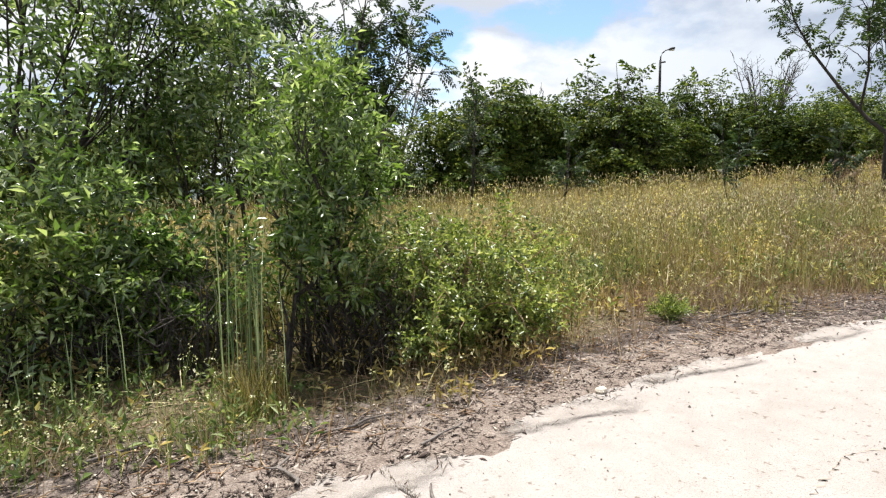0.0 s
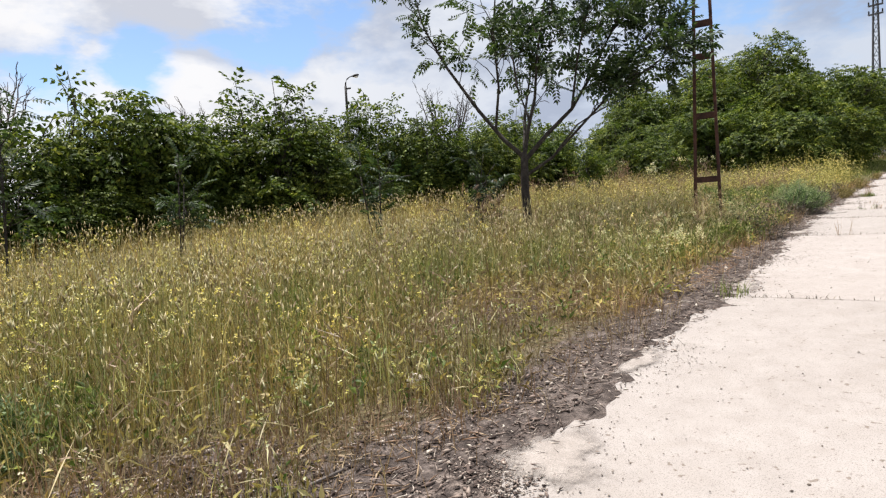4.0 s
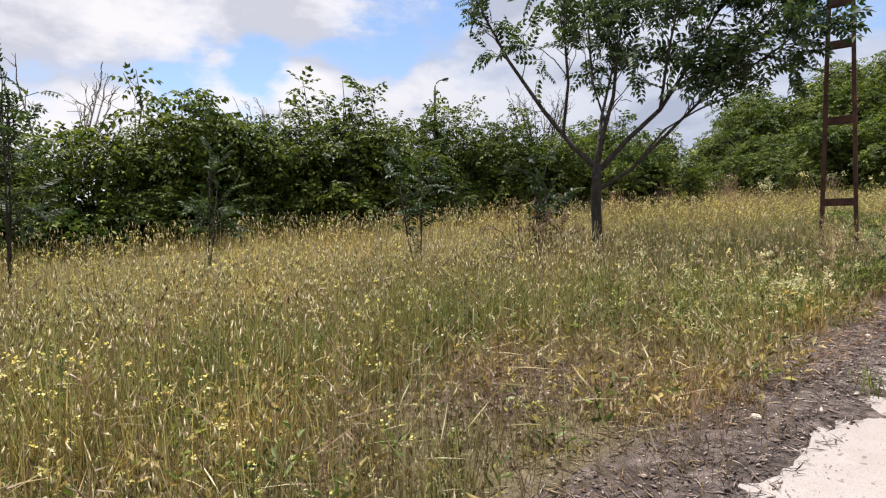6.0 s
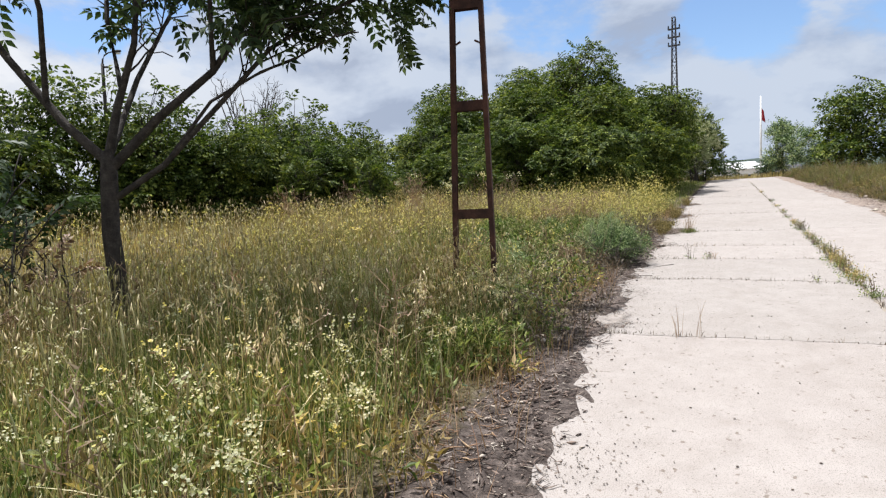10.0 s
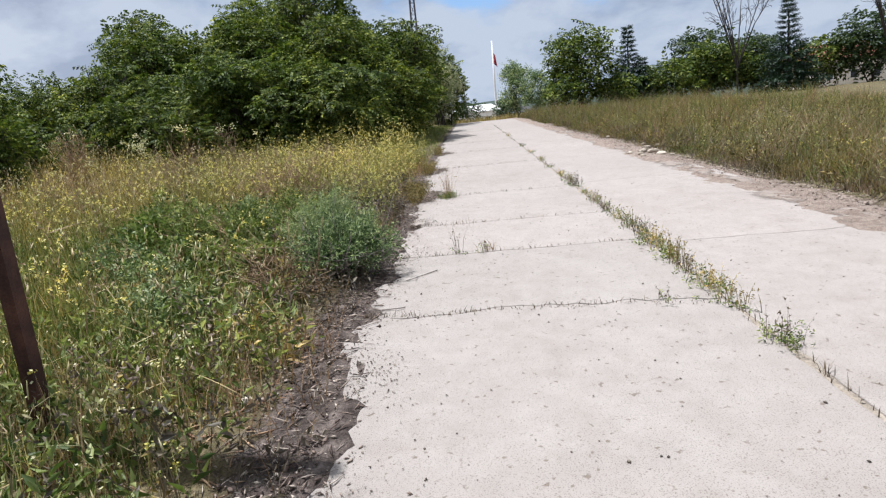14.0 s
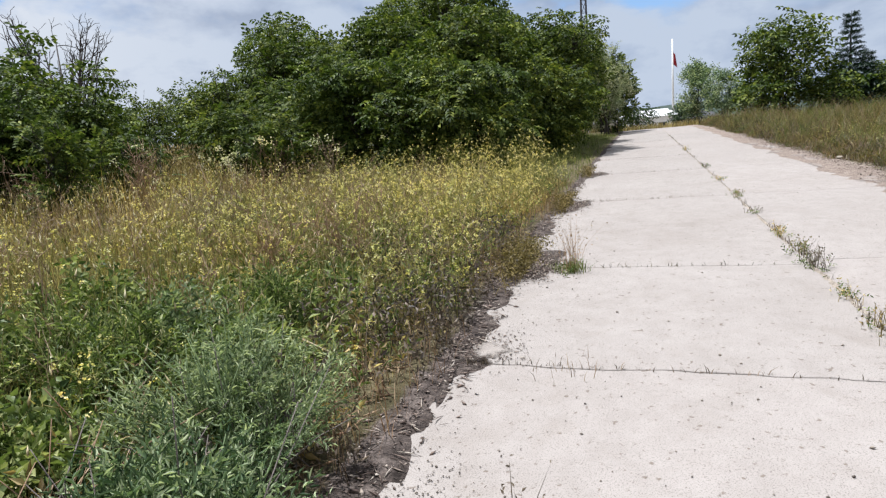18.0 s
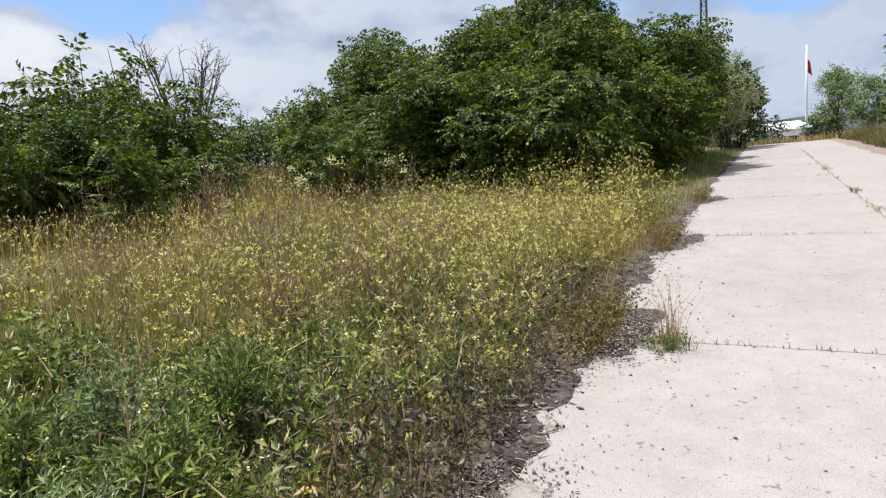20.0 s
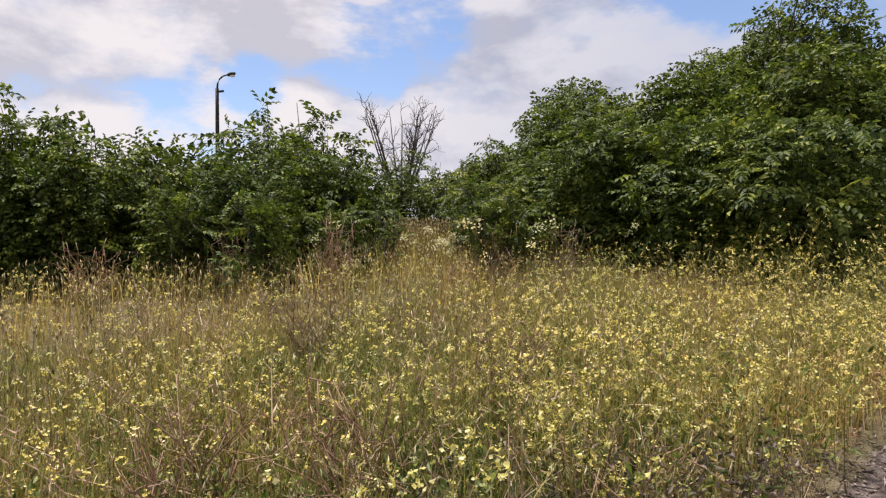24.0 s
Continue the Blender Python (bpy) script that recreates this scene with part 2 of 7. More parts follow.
DARK_STEEL = rough_material("dark_steel", (0.05, 0.05, 0.055), (0.11, 0.11, 0.12), 5, 60, rough=0.6, relief=0.1, distance=0.003, metal=0.3)
WHITE_PAINT = rough_material("white_paint", (0.70, 0.70, 0.70), (0.82, 0.82, 0.81), 2, 40, rough=0.6, relief=0.08, distance=0.003)
RED_CLOTH = rough_material("red_cloth", (0.25, 0.025, 0.03), (0.36, 0.03, 0.04), 4, 60, rough=0.8, relief=0.1, distance=0.003)
ROOF_TILE = rough_material("roof_tile", (0.22, 0.09, 0.06), (0.36, 0.16, 0.11), 2, 12, rough=0.85)
PLASTER = rough_material("plaster", (0.50, 0.46, 0.40), (0.62, 0.58, 0.52), 1, 20, rough=0.9, relief=0.1)
GLASS = rough_material("dark_glass", (0.02, 0.025, 0.03), (0.04, 0.045, 0.05), 1, 5, rough=0.15, relief=0.0)
STONE = rough_material("pale_stone", (0.36, 0.31, 0.25), (0.58, 0.52, 0.44), 14, 70, relief=0.5)
EARTH_STONE = rough_material("earthy_stone", (0.20, 0.165, 0.13), (0.40, 0.345, 0.28), 12, 70, relief=0.5)


def drift_material(name, dark, light):
    """Loose sand that thins out raggedly towards its rim, where the ground shows between the grains."""
    m = rough_material(name, dark, light, 8, 130, relief=0.6, distance=0.006)
    t = m.node_tree
    p, out = t.nodes["Principled BSDF"], t.nodes["Material Output"]
    thick = t.nodes.new("ShaderNodeAttribute")
    thick.attribute_name = "thick"
    where = t.nodes.new("ShaderNodeNewGeometry").outputs["Position"]
    ragged = math_node(t, "ADD", math_node(t, "MULTIPLY", noise_node(t, 3.2, 8, 0.75, vector=where), 1.1), math_node(t, "MULTIPLY", noise_node(t, 240, 2, vector=where), 0.7))
    full = ramp(t, math_node(t, "ADD", thick.outputs["Fac"], math_node(t, "SUBTRACT", ragged, 1.12)), (0.2, (0, 0, 0)), (0.46, (1, 1, 1)))
    gone = t.nodes.new("ShaderNodeBsdfTransparent")
    both_ways = t.nodes.new("ShaderNodeMixShader")
    t.links.new(full, both_ways.inputs[0])
    t.links.new(gone.outputs[0], both_ways.inputs[1])
    t.links.new(p.outputs[0], both_ways.inputs[2])
    t.links.new(both_ways.outputs[0], out.inputs[0])
    return m


SAND, DRIFT = drift_material("grey_sand", (0.25, 0.217, 0.19), (0.335, 0.297, 0.265)), drift_material("brown_sand", (0.21, 0.17, 0.143), (0.31, 0.262, 0.228))
VERGE_SOIL = rough_material("verge_soil", (0.05, 0.04, 0.034), (0.15, 0.122, 0.105), 14, 90, relief=0.9)
FAR_WOOD = rough_material("far_woodland", (0.03, 0.045, 0.036), (0.06, 0.082, 0.068), 0.15, 1.2, relief=0.0)
LEAF_HEDGE = plant_material("hedge_leaf", (0.024, 0.042, 0.011), (0.077, 0.117, 0.026), (0.20, 0.235, 0.068), lets=0.27, rough=0.55, gloss=0.14, tuft=1.9)
# Darker copy of willow_leaf, with the left shrubs' shade put into its colour.
LEAF_SHADE = plant_material("shaded_willow_leaf", (0.028, 0.054, 0.016), (0.118, 0.196, 0.055), (0.47, 0.57, 0.33), lets=0.42, rough=0.24, gloss=1.0)
LEAF_TREE = plant_material("ash_leaf", (0.015, 0.032, 0.014), (0.038, 0.066, 0.026), (0.09, 0.13, 0.058))
# The pale third tone here and in LEAF_SHADE imitates bluish-white leaf highlights.
LEAF_NEAR = plant_material("willow_leaf", (0.036, 0.07, 0.018), (0.165, 0.25, 0.06), (0.50, 0.58, 0.33), lets=0.46, rough=0.24, gloss=1.0)
LEAF_BRAMBLE = plant_material("bramble_leaf", (0.036, 0.066, 0.015), (0.20, 0.265, 0.06), (0.56, 0.58, 0.24), lets=0.42, rough=0.32, gloss=0.65)
LEAF_PALE = plant_material("silver_leaf", (0.14, 0.17, 0.10), (0.34, 0.36, 0.25), (0.58, 0.57, 0.44))
LEAF_SAGE = plant_material("grey_green_leaf", (0.028, 0.056, 0.03), (0.16, 0.23, 0.13), (0.58, 0.64, 0.47), gloss=0.12)
LEAF_SAGE_PALE = plant_material("pale_sage_leaf", (0.07, 0.11, 0.06), (0.23, 0.30, 0.175), (0.52, 0.58, 0.40), gloss=0.12)
LEAF_HERB = plant_material("herb_leaf", (0.036, 0.064, 0.016), (0.155, 0.21, 0.066), (0.42, 0.46, 0.22), lets=0.38)
LEAF_RUSSET = plant_material("dry_stem", (0.13, 0.075, 0.05), (0.26, 0.17, 0.115), (0.44, 0.34, 0.25), lets=0.15)
NEEDLE = plant_material("spruce_needle", (0.012, 0.03, 0.02), (0.03, 0.06, 0.038), lets=0.1)
GRASS = plant_material("grass_blade", (0.075, 0.058, 0.022), (0.37, 0.272, 0.122), (0.73, 0.605, 0.37), lets=0.46)
GREEN_GRASS = plant_material("green_grass_blade", (0.05, 0.08, 0.018), (0.16, 0.205, 0.06), (0.36, 0.37, 0.18), lets=0.42)
PALE_STALK = plant_material("pale_stalk", (0.22, 0.20, 0.105), (0.47, 0.43, 0.26), (0.70, 0.66, 0.48), lets=0.42)
STRAW = plant_material("straw", (0.20, 0.155, 0.075), (0.42, 0.35, 0.20), (0.66, 0.59, 0.42), lets=0.25)
RUSSET = plant_material("dry_stem", (0.17, 0.10, 0.066), (0.31, 0.205, 0.14), (0.47, 0.36, 0.26), lets=0.15)
OLIVE_WEED = plant_material("olive_weed", (0.055, 0.045, 0.018), (0.17, 0.135, 0.058), (0.36, 0.29, 0.15), lets=0.35)
DEAD_STEM = plant_material("dead_stem", (0.05, 0.038, 0.03), (0.13, 0.10, 0.08), (0.26, 0.21, 0.17), lets=0.1)
MUSTARD_STEM = plant_material("mustard_stem", (0.072, 0.074, 0.02), (0.22, 0.215, 0.066), (0.45, 0.405, 0.165), lets=0.35)
PETAL = plant_material("yellow_petal", (0.64, 0.55, 0.14), (0.77, 0.69, 0.29), (0.81, 0.77, 0.52), lets=0.35)
CREAM = plant_material("cream_petal", (0.60, 0.56, 0.36), (0.74, 0.71, 0.53), (0.8, 0.78, 0.66), lets=0.4)
DEBRIS = piece_material("dry_debris", (0.03, 0.021, 0.018), (0.085, 0.062, 0.052), (0.155, 0.115, 0.096), (0.24, 0.182, 0.15), (0.32, 0.26, 0.215), (0.50, 0.44, 0.37))
GRIT = piece_material("grit", (0.08, 0.065, 0.055), (0.2, 0.17, 0.14), (0.36, 0.31, 0.26))


# ---- mesh helpers ----
def mesh_np(name, verts, tris, mats):
    """A mesh from arrays of corners and triangles; mats is one material."""
    me = bpy.data.meshes.new(name)
    n, k = len(verts), len(tris)
    me.vertices.add(n)
    me.vertices.foreach_set("co", np.ascontiguousarray(verts, dtype=np.float32).ravel())
    me.loops.add(k * 3)
    me.loops.foreach_set("vertex_index", np.ascontiguousarray(tris, dtype=np.int32).ravel())
    me.polygons.add(k)
    me.polygons.foreach_set("loop_start", np.arange(0, k * 3, 3, dtype=np.int32))
    me.materials.append(mats)
    me.update(calc_edges=True)
    return me


def merge(*pairs):
    vs, fs, n = [], [], 0
    for v, f in pairs:
        vs.append(v), fs.append(f + n)
        n += len(v)
    return np.concatenate(vs), np.concatenate(fs)


def stuff(name, pair, mat, label, category):
    return tagged(new(name, mesh_np(name, pair[0], pair[1], mat)), label, category, kind="stuff")


def part(name, bm, mat, parent, label=""):
    """Links a bmesh, or a pair of arrays, as one mesh under a thing or a part."""
    if isinstance(bm, tuple):
        me = mesh_np(name, bm[0], bm[1], mat)
    else:
        me = bpy.data.meshes.new(name)
        bm.to_mesh(me)
        bm.free()
        me.materials.append(mat)
    ob = new(name, me)
    ob.parent = parent
    return tagged(ob, label) if label else ob


def thing(name, x, y, z, label, category, group=""):
    ob = new(name)
    ob.empty_display_size = 0.2
    ob.location = (x, y, z)
    return tagged(ob, label, category, group)


def unit(a):
    return a / np.maximum(np.linalg.norm(a, axis=-1, keepdims=True), 1e-9)


def turns(d, rng, roll=0.6):
    """Rotation matrices whose y axis lies along d and whose z axis points as far up as it can, give or take roll."""
    d = unit(d)
    up = np.tile(np.array([0.0, 0.0, 1.0]), (len(d), 1)) + rng.normal(0, roll, (len(d), 3))
    x = unit(np.cross(d, up))
    z = np.cross(x, d)
    return np.stack([x, d, z], axis=-1)


def place(template, pos, rot, size):
    v, f = template
    n = len(pos)
    size = np.broadcast_to(np.asarray(size, float), (n,))
    out = np.einsum("nij,kj->nki", rot, v) * size[:, None, None] + pos[:, None, :]
    return out.reshape(-1, 3), (f[None] + (np.arange(n) * len(v))[:, None, None]).reshape(-1, 3)


def leaflet(width=0.3, fold=0.12, droop=0.12):
    """One leaf of length 1 along y, folded along its midrib: four corners and the rib's middle."""
    v = np.array([(0, 0, 0), (-width, 0.42, fold), (width, 0.42, fold), (0, 0.5, 0), (0, 1, -droop)])
    return v, np.array([(0, 2, 3), (2, 4, 3), (0, 3, 1), (3, 4, 1)])


def simple_leaf(width=0.3, fold=0.1, droop=0.15):
    v = np.array([(0, 0, 0), (-width, 0.45, fold), (width, 0.45, fold), (0, 1, -droop)])
    return v, np.array([(0, 2, 3), (0, 3, 1)])


def pinnate(pairs=5, leaf=0.34, width=0.24, droop=0.35, detail=False):
    """A feathered leaf of length 1 along y: pairs of leaflets on a drooping stalk and one at its end."""
    rng = np.random.default_rng(5)
    base = leaflet(width) if detail else simple_leaf(width)
    pos, way, size = [], [], []
    for i in range(pairs):
        s = 0.22 + 0.68 * i / (pairs - 1)
        for side in (-1, 1):
            pos.append((0, s, -droop * s * s)), way.append((side * 0.9, 0.55, -0.25 - 0.3 * s)), size.append(leaf * (1 - 0.35 * abs(s - 0.5)))
    pos.append((0, 0.92, -droop * 0.85)), way.append((0, 1, -0.6)), size.append(leaf * 0.9)
    leaves = place(base, np.array(pos), turns(np.array(way, float), rng, 0.15), np.array(size))
    w = 0.012
    stalk = np.array([(-w, 0, 0), (w, 0, 0), (0, 0.95, -droop * 0.85)])
    return merge(leaves, (stalk, np.array([(0, 1, 2)])))


def spray(count=9, leaf=0.3, width=0.22, up=0.5, seed=2):
    """A leafy shoot of length 1 along y with single leaves all round it."""
    rng = np.random.default_rng(seed)
    s = np.linspace(0.12, 1.0, count)
    a = np.arange(count) * 2.4
    pos = np.stack([0.02 * np.cos(a), s, 0.02 * np.sin(a) - 0.12 * s * s], -1)
    way = np.stack([np.cos(a), np.full(count, up), np.sin(a) * 0.7], -1)
    leaves = place(simple_leaf(width), pos, turns(way, rng, 0.4), leaf * (1.1 - 0.4 * s))
    w = 0.01
    stalk = np.array([(-w, 0, 0), (w, 0, 0), (0, 1, -0.12)])
    return merge(leaves, (stalk, np.array([(0, 1, 2)])))


def tube(path, radii, sides=5):
    path, radii = np.asarray(path, float), np.asarray(radii, float)
    d = unit(np.gradient(path, axis=0))
    ref = np.where(np.abs(d[:, 2:3]) > 0.9, np.array([[1.0, 0, 0]]), np.array([[0, 0, 1.0]]))
    x = unit(np.cross(d, ref))
    y = np.cross(d, x)
    a = np.arange(sides) * 2 * math.pi / sides
    rings = path[:, None] + radii[:, None, None] * (np.cos(a)[None, :, None] * x[:, None] + np.sin(a)[None, :, None] * y[:, None])
    f = []
    for i in range(len(path) - 1):
        for j in range(sides):
            p, q = i * sides + j, i * sides + (j + 1) % sides
            f += [(p, q, q + sides), (p, q + sides, p + sides)]
    top = (len(path) - 1) * sides
    f += [(top, top + j, top + j + 1) for j in range(1, sides - 1)]
    return rings.reshape(-1, 3), np.array(f)


def limb_path(rng, a, b, n=5, wander=0.08, lift=0.0):
    a, b = np.asarray(a, float), np.asarray(b, float)
    s = np.linspace(0, 1, n)[:, None]
    p = a + (b - a) * s
    size = np.linalg.norm(b - a)
    p[1:-1] += rng.normal(0, wander * size, (n - 2, 3))
    p[:, 2] += lift * size * np.sin(s[:, 0] * math.pi)
    return p


def crown(rng, lobes, clumps, per, sprig, size, shell=0.5, lift=0.25, jitter=0.12, floor=0.15, whorl=False):
    """Leaf clumps in a union of ellipsoids, thickest towards their skins. Returns the leaves and the clumps' places.
    In a whorl the leaves spread like spokes from the end of a shoot."""
    lobes = np.array(lobes, float)
    weight = (lobes[:, 3] * lobes[:, 4] * lobes[:, 5]) ** 0.67
    tries = clumps * 3 if whorl else clumps
    pick = rng.choice(len(lobes), tries, p=weight / weight.sum())
    way = unit(rng.normal(0, 1, (tries, 3)))
    r = (shell ** 3 + (1 - shell ** 3) * rng.random(tries)) ** (1 / 3) * rng.uniform(0.82, 1.12, tries)
    c = lobes[pick, :3] + way * r[:, None] * lobes[pick, 3:]
    c[:, 2] = np.maximum(c[:, 2], floor + 0.3 * rng.random(tries))
    if whorl:
        free, kept = np.ones(tries, dtype=bool), []
        for i in range(tries):
            if free[i]:
                kept.append(i)
                free &= ((c - c[i]) ** 2).sum(1) > (0.85 * size) ** 2
                if len(kept) == clumps:
                    break
        c, way, clumps = c[kept], way[kept], len(kept)
    n = clumps * per
    if whorl:
        axis = np.repeat(unit(way * 0.6 + rng.normal(0, 0.22, (clumps, 3)) + np.array([0, 0, 0.85])), per, 0)
        side_a = unit(np.cross(axis, np.array([0.31, 0.95, 0.05])))
        side_b = np.cross(axis, side_a)
        turn = np.tile(np.arange(per) * 2 * math.pi / per, clumps) + np.repeat(rng.uniform(0, 6.28, clumps), per) + rng.normal(0, 0.25, n)
        up = rng.uniform(-0.15, 0.75, n)
        d = (side_a * np.cos(turn)[:, None] + side_b * np.sin(turn)[:, None]) * np.cos(up)[:, None] + axis * np.sin(up)[:, None]
        pos = np.repeat(c, per, 0) + d * 0.03 + axis * rng.uniform(-0.14, 0.1, n)[:, None]
        length = size * np.repeat(rng.uniform(0.75, 1.2, clumps), per) * rng.uniform(0.75, 1.15, n)
        return place(sprig, pos, turns(d, rng, 0.4), length), c
    pos = np.repeat(c, per, 0) + rng.normal(0, jitter, (n, 3))
    d = np.repeat(way, per, 0) * 0.6 + rng.normal(0, 0.75, (n, 3)) + np.array([0, 0, lift])
    return place(sprig, pos, turns(d, rng, 0.5), size * rng.uniform(0.65, 1.25, n)), c


PINNATE, PINNATE_FAR, PINNATE_NEAR = pinnate(4, 0.38, 0.27), pinnate(3, 0.44, 0.28), pinnate(5, detail=True)
SPRAY, WILLOW = spray(9), spray(12, 0.4, 0.16, 0.7, seed=4)


def bush_tree(name, rng, height, lobes, clumps, per, sprig, size, stems, leaf, bark, label, category, group="", twigs=0.5, at=(0, 0), shell=0.5, lift=0.25, jitter=0.11, whorl=False, girth=1.0):
    """A tree or tall shrub: stems from the ground into each lobe of its crown, twigs to its clumps, and leaves."""
    x, y = at
    tree = thing(name, x, y, gz(x, y) - 0.05, label, category, group)
    leaves, clump = crown(rng, lobes, clumps, per, sprig, size, shell=shell, lift=lift, jitter=jitter, whorl=whorl)
    wood = []
    for i in range(stems):
        lobe = lobes[i % len(lobes)]
        foot = rng.normal(0, 0.12 + 0.02 * stems, 2)
        tip = np.array(lobe[:3]) + rng.normal(0, 0.25, 3) + np.array([0, 0, lobe[5] * 0.5])
        r = height * rng.uniform(0.009, 0.014) * girth
        p = limb_path(rng, (foot[0], foot[1], 0), tip, 6, 0.04)
        wood.append(tube(p, np.linspace(r, r * 0.25, 6)))
        near = clump[np.argsort(((clump - tip) ** 2).sum(1))[: int(clumps * twigs / stems)]]
        for c in near:
            k = 2 + int(rng.random() * 3)
            wood.append(tube(limb_path(rng, p[k], c, 4, 0.06), np.linspace(r * 0.42, r * 0.1, 4), 3))
    part("trunk", merge(*wood), bark, tree)
    part("crown", leaves, leaf, tree)
    return tree


# ---- plan of the ground and the road ----
# The ground climbs gently along the road and a little towards the field's far hedge.
SLOPE = 0.059


def crest(x):
    x = np.asarray(x, float)
    up = np.where(x > 58, 58 + 12 * (1 - np.exp(-np.maximum(x - 58, 0) / 12)), x)
    return np.where(up < -40, -40 - 12 * (1 - np.exp(np.minimum(up + 40, 0) / 12)), up)


def road_z(x):
    return SLOPE * crest(x)


EDGE_X = [-300, -6, 1, 2.3, 5, 7.8, 9.0, 9.6, 10.7, 12, 13.7, 16, 17, 20.3, 22.4, 28, 38, 60, 400]
EDGE_Y = [-20, 2.1, 2.78, 3.19, 3.53, 3.95, 4.04, 4.07, 4.18, 4.34, 4.6, 4.86, 5.03, 5.22, 5.5, 5.95, 6.65, 8.1, 32]


def left_edge(x):
    return np.interp(x, EDGE_X, EDGE_Y)


def middle(x):
    return 2.55 + 0.07 * (np.asarray(x, float) - 17)


def right_edge(x):
    return middle(x) - 1.88


def wob(x, a, b=0.0):
    return np.sin(a * x + b) + 0.6 * np.sin(2.3 * a * x + 1.7 * b + 1) + 0.35 * np.sin(5.1 * a * x + 3 * b + 2)


def ground_z(x, y):
    x, y = np.asarray(x, float), np.asarray(y, float)
    v = y - left_edge(x)
    w = right_edge(x) - y
    z = road_z(x) + 0.045 * np.clip(v - 1.5, 0, 22) + 0.004 * np.clip(w - 1, 0, 30)
    off = np.clip(np.maximum(v, w) / 1.2, 0, 1)
    z = z + off * 0.035 * (wob(x, 1.3) * np.sin(1.1 * y) + np.sin(0.45 * x + 0.6 * y))
    inside = np.maximum(v + 0.07 * wob(x, 2.1) + 0.035 * wob(x, 7) + 0.02 * wob(x, 17), w + 0.07 * wob(x, 1.7, 1) + 0.03 * wob(x, 8))
    return z + np.where(inside > 0, 0.016 * np.clip(inside / 0.15, 0, 1), np.maximum(inside * 0.2, -0.09))


def gz(x, y):
    return float(ground_z(x, y))


# ---- ground ----
def spaced(*runs):
    out = [runs[0][0]]
    for start, stop, step in runs:
        out += list(np.arange(start, stop, step))[1:] + [stop]
    return np.array(sorted(set(np.round(out, 4))))


cols = spaced((-1600, -100, 300), (-100, -10, 6), (-10, 30, 0.12), (30, 62, 0.6), (62, 130, 5), (130, 2600, 260))
rows_left = spaced((-0.42, 1.5, 0.07), (1.5, 8, 0.35), (8, 40, 2), (40, 150, 20), (150, 2200, 300))
rows_right = -spaced((-0.42, 1.5, 0.12), (1.5, 8, 0.6), (8, 40, 3), (40, 150, 20), (150, 2200, 300))[::-1]
gx = np.repeat(cols[:, None], len(rows_left) + len(rows_right), 1)
gy = np.concatenate([right_edge(cols)[:, None] + rows_right[None], left_edge(cols)[:, None] + rows_left[None]], 1)
gh = ground_z(gx, gy)
gv = np.concatenate([np.broadcast_to(-rows_right[None], (len(cols), len(rows_right))), np.broadcast_to(rows_left[None], (len(cols), len(rows_left)))], 1)
side = np.concatenate([np.zeros(len(rows_right)), np.ones(len(rows_left))])[None] * np.ones((len(cols), 1))
fine_rough = np.where((gx > -11) & (gx < 31) & (gv < 1.6), np.random.default_rng(1).normal(0, 0.006, gx.shape), 0)
nv = gx.shape[1]
quad = (np.arange(len(cols) - 1)[:, None] * nv + np.arange(nv - 1)[None]).ravel()
ground_tris = np.concatenate([np.stack([quad, quad + nv, quad + nv + 1], -1), np.stack([quad, quad + nv + 1, quad + 1], -1)])
ground_mesh = mesh_np("ground", np.stack([gx, gy, gh + fine_rough], -1).reshape(-1, 3), ground_tris, SOIL)
ground_mesh.polygons.foreach_set("use_smooth", np.ones(len(ground_tris), dtype=bool))


def litter_width(x):
    return np.interp(x, [-5, 0, 3, 4.5, 6, 8, 11, 14, 18, 19.5, 22, 25, 30], [1.3, 1.0, 1.2, 1.5, 1.0, 0.72, 0.8, 0.5, 0.42, 0.28, 0.22, 0.2, 0.18])


bare = np.zeros((*gx.shape, 3), dtype=np.float32)
bare[..., 0] = np.where(side > 0.5, np.clip(1.2 - gv / (litter_width(gx) * 1.25), 0, 1), 0)
for px, py, rx, ry in ((8.25, 5.75, 0.8, 0.5), (4.3, 5.0, 0.9, 0.5)):
    bare[..., 0] = np.maximum(bare[..., 0], np.clip(1.4 - ((gx - px) / rx) ** 2 - ((gy - py) / ry) ** 2, 0, 1))
bare[..., 1] = np.where(side < 0.5, np.clip(1.25 - gv / 0.9, 0, 1), np.clip((7.5 - gx) / 4, 0, 1) * np.clip(1.15 - gv / 1.1, 0, 1) * 0.8)
attr = ground_mesh.attributes.new("bare", "FLOAT_VECTOR", "POINT")
attr.data.foreach_set("vector", bare.ravel())
tagged(new("ground", ground_mesh), "dry meadow soil with thatch, litter and sandy verges", "ground", kind="structure")


# ---- road ----
LEFT_JOINTS = [(-28, .01), (-23.5, .01), (-19, .01), (-14.5, .01), (-10, .01), (-5.5, .01), (0.6, .012), (5.2, .012), (9.7, .012), (14.5, .014), (17.2, .035), (18.87, .012), (20.40, .014), (22.72, .012), (27.2, .012), (31.6, .012), (36, .012), (40.5, .012), (45, .012), (50, .012), (55, .012), (60, .012), (66, .012)]
def skew(x):
    """How far a cross joint leans from the square."""
    return float(np.interp(x, [0, 5, 9.7, 14.5, 17, 19, 20.4, 22.7, 30], [0.3, 0.31, 0.14, 0.1, 0.03, 0.065, 0.05, 0.085, 0.06]))


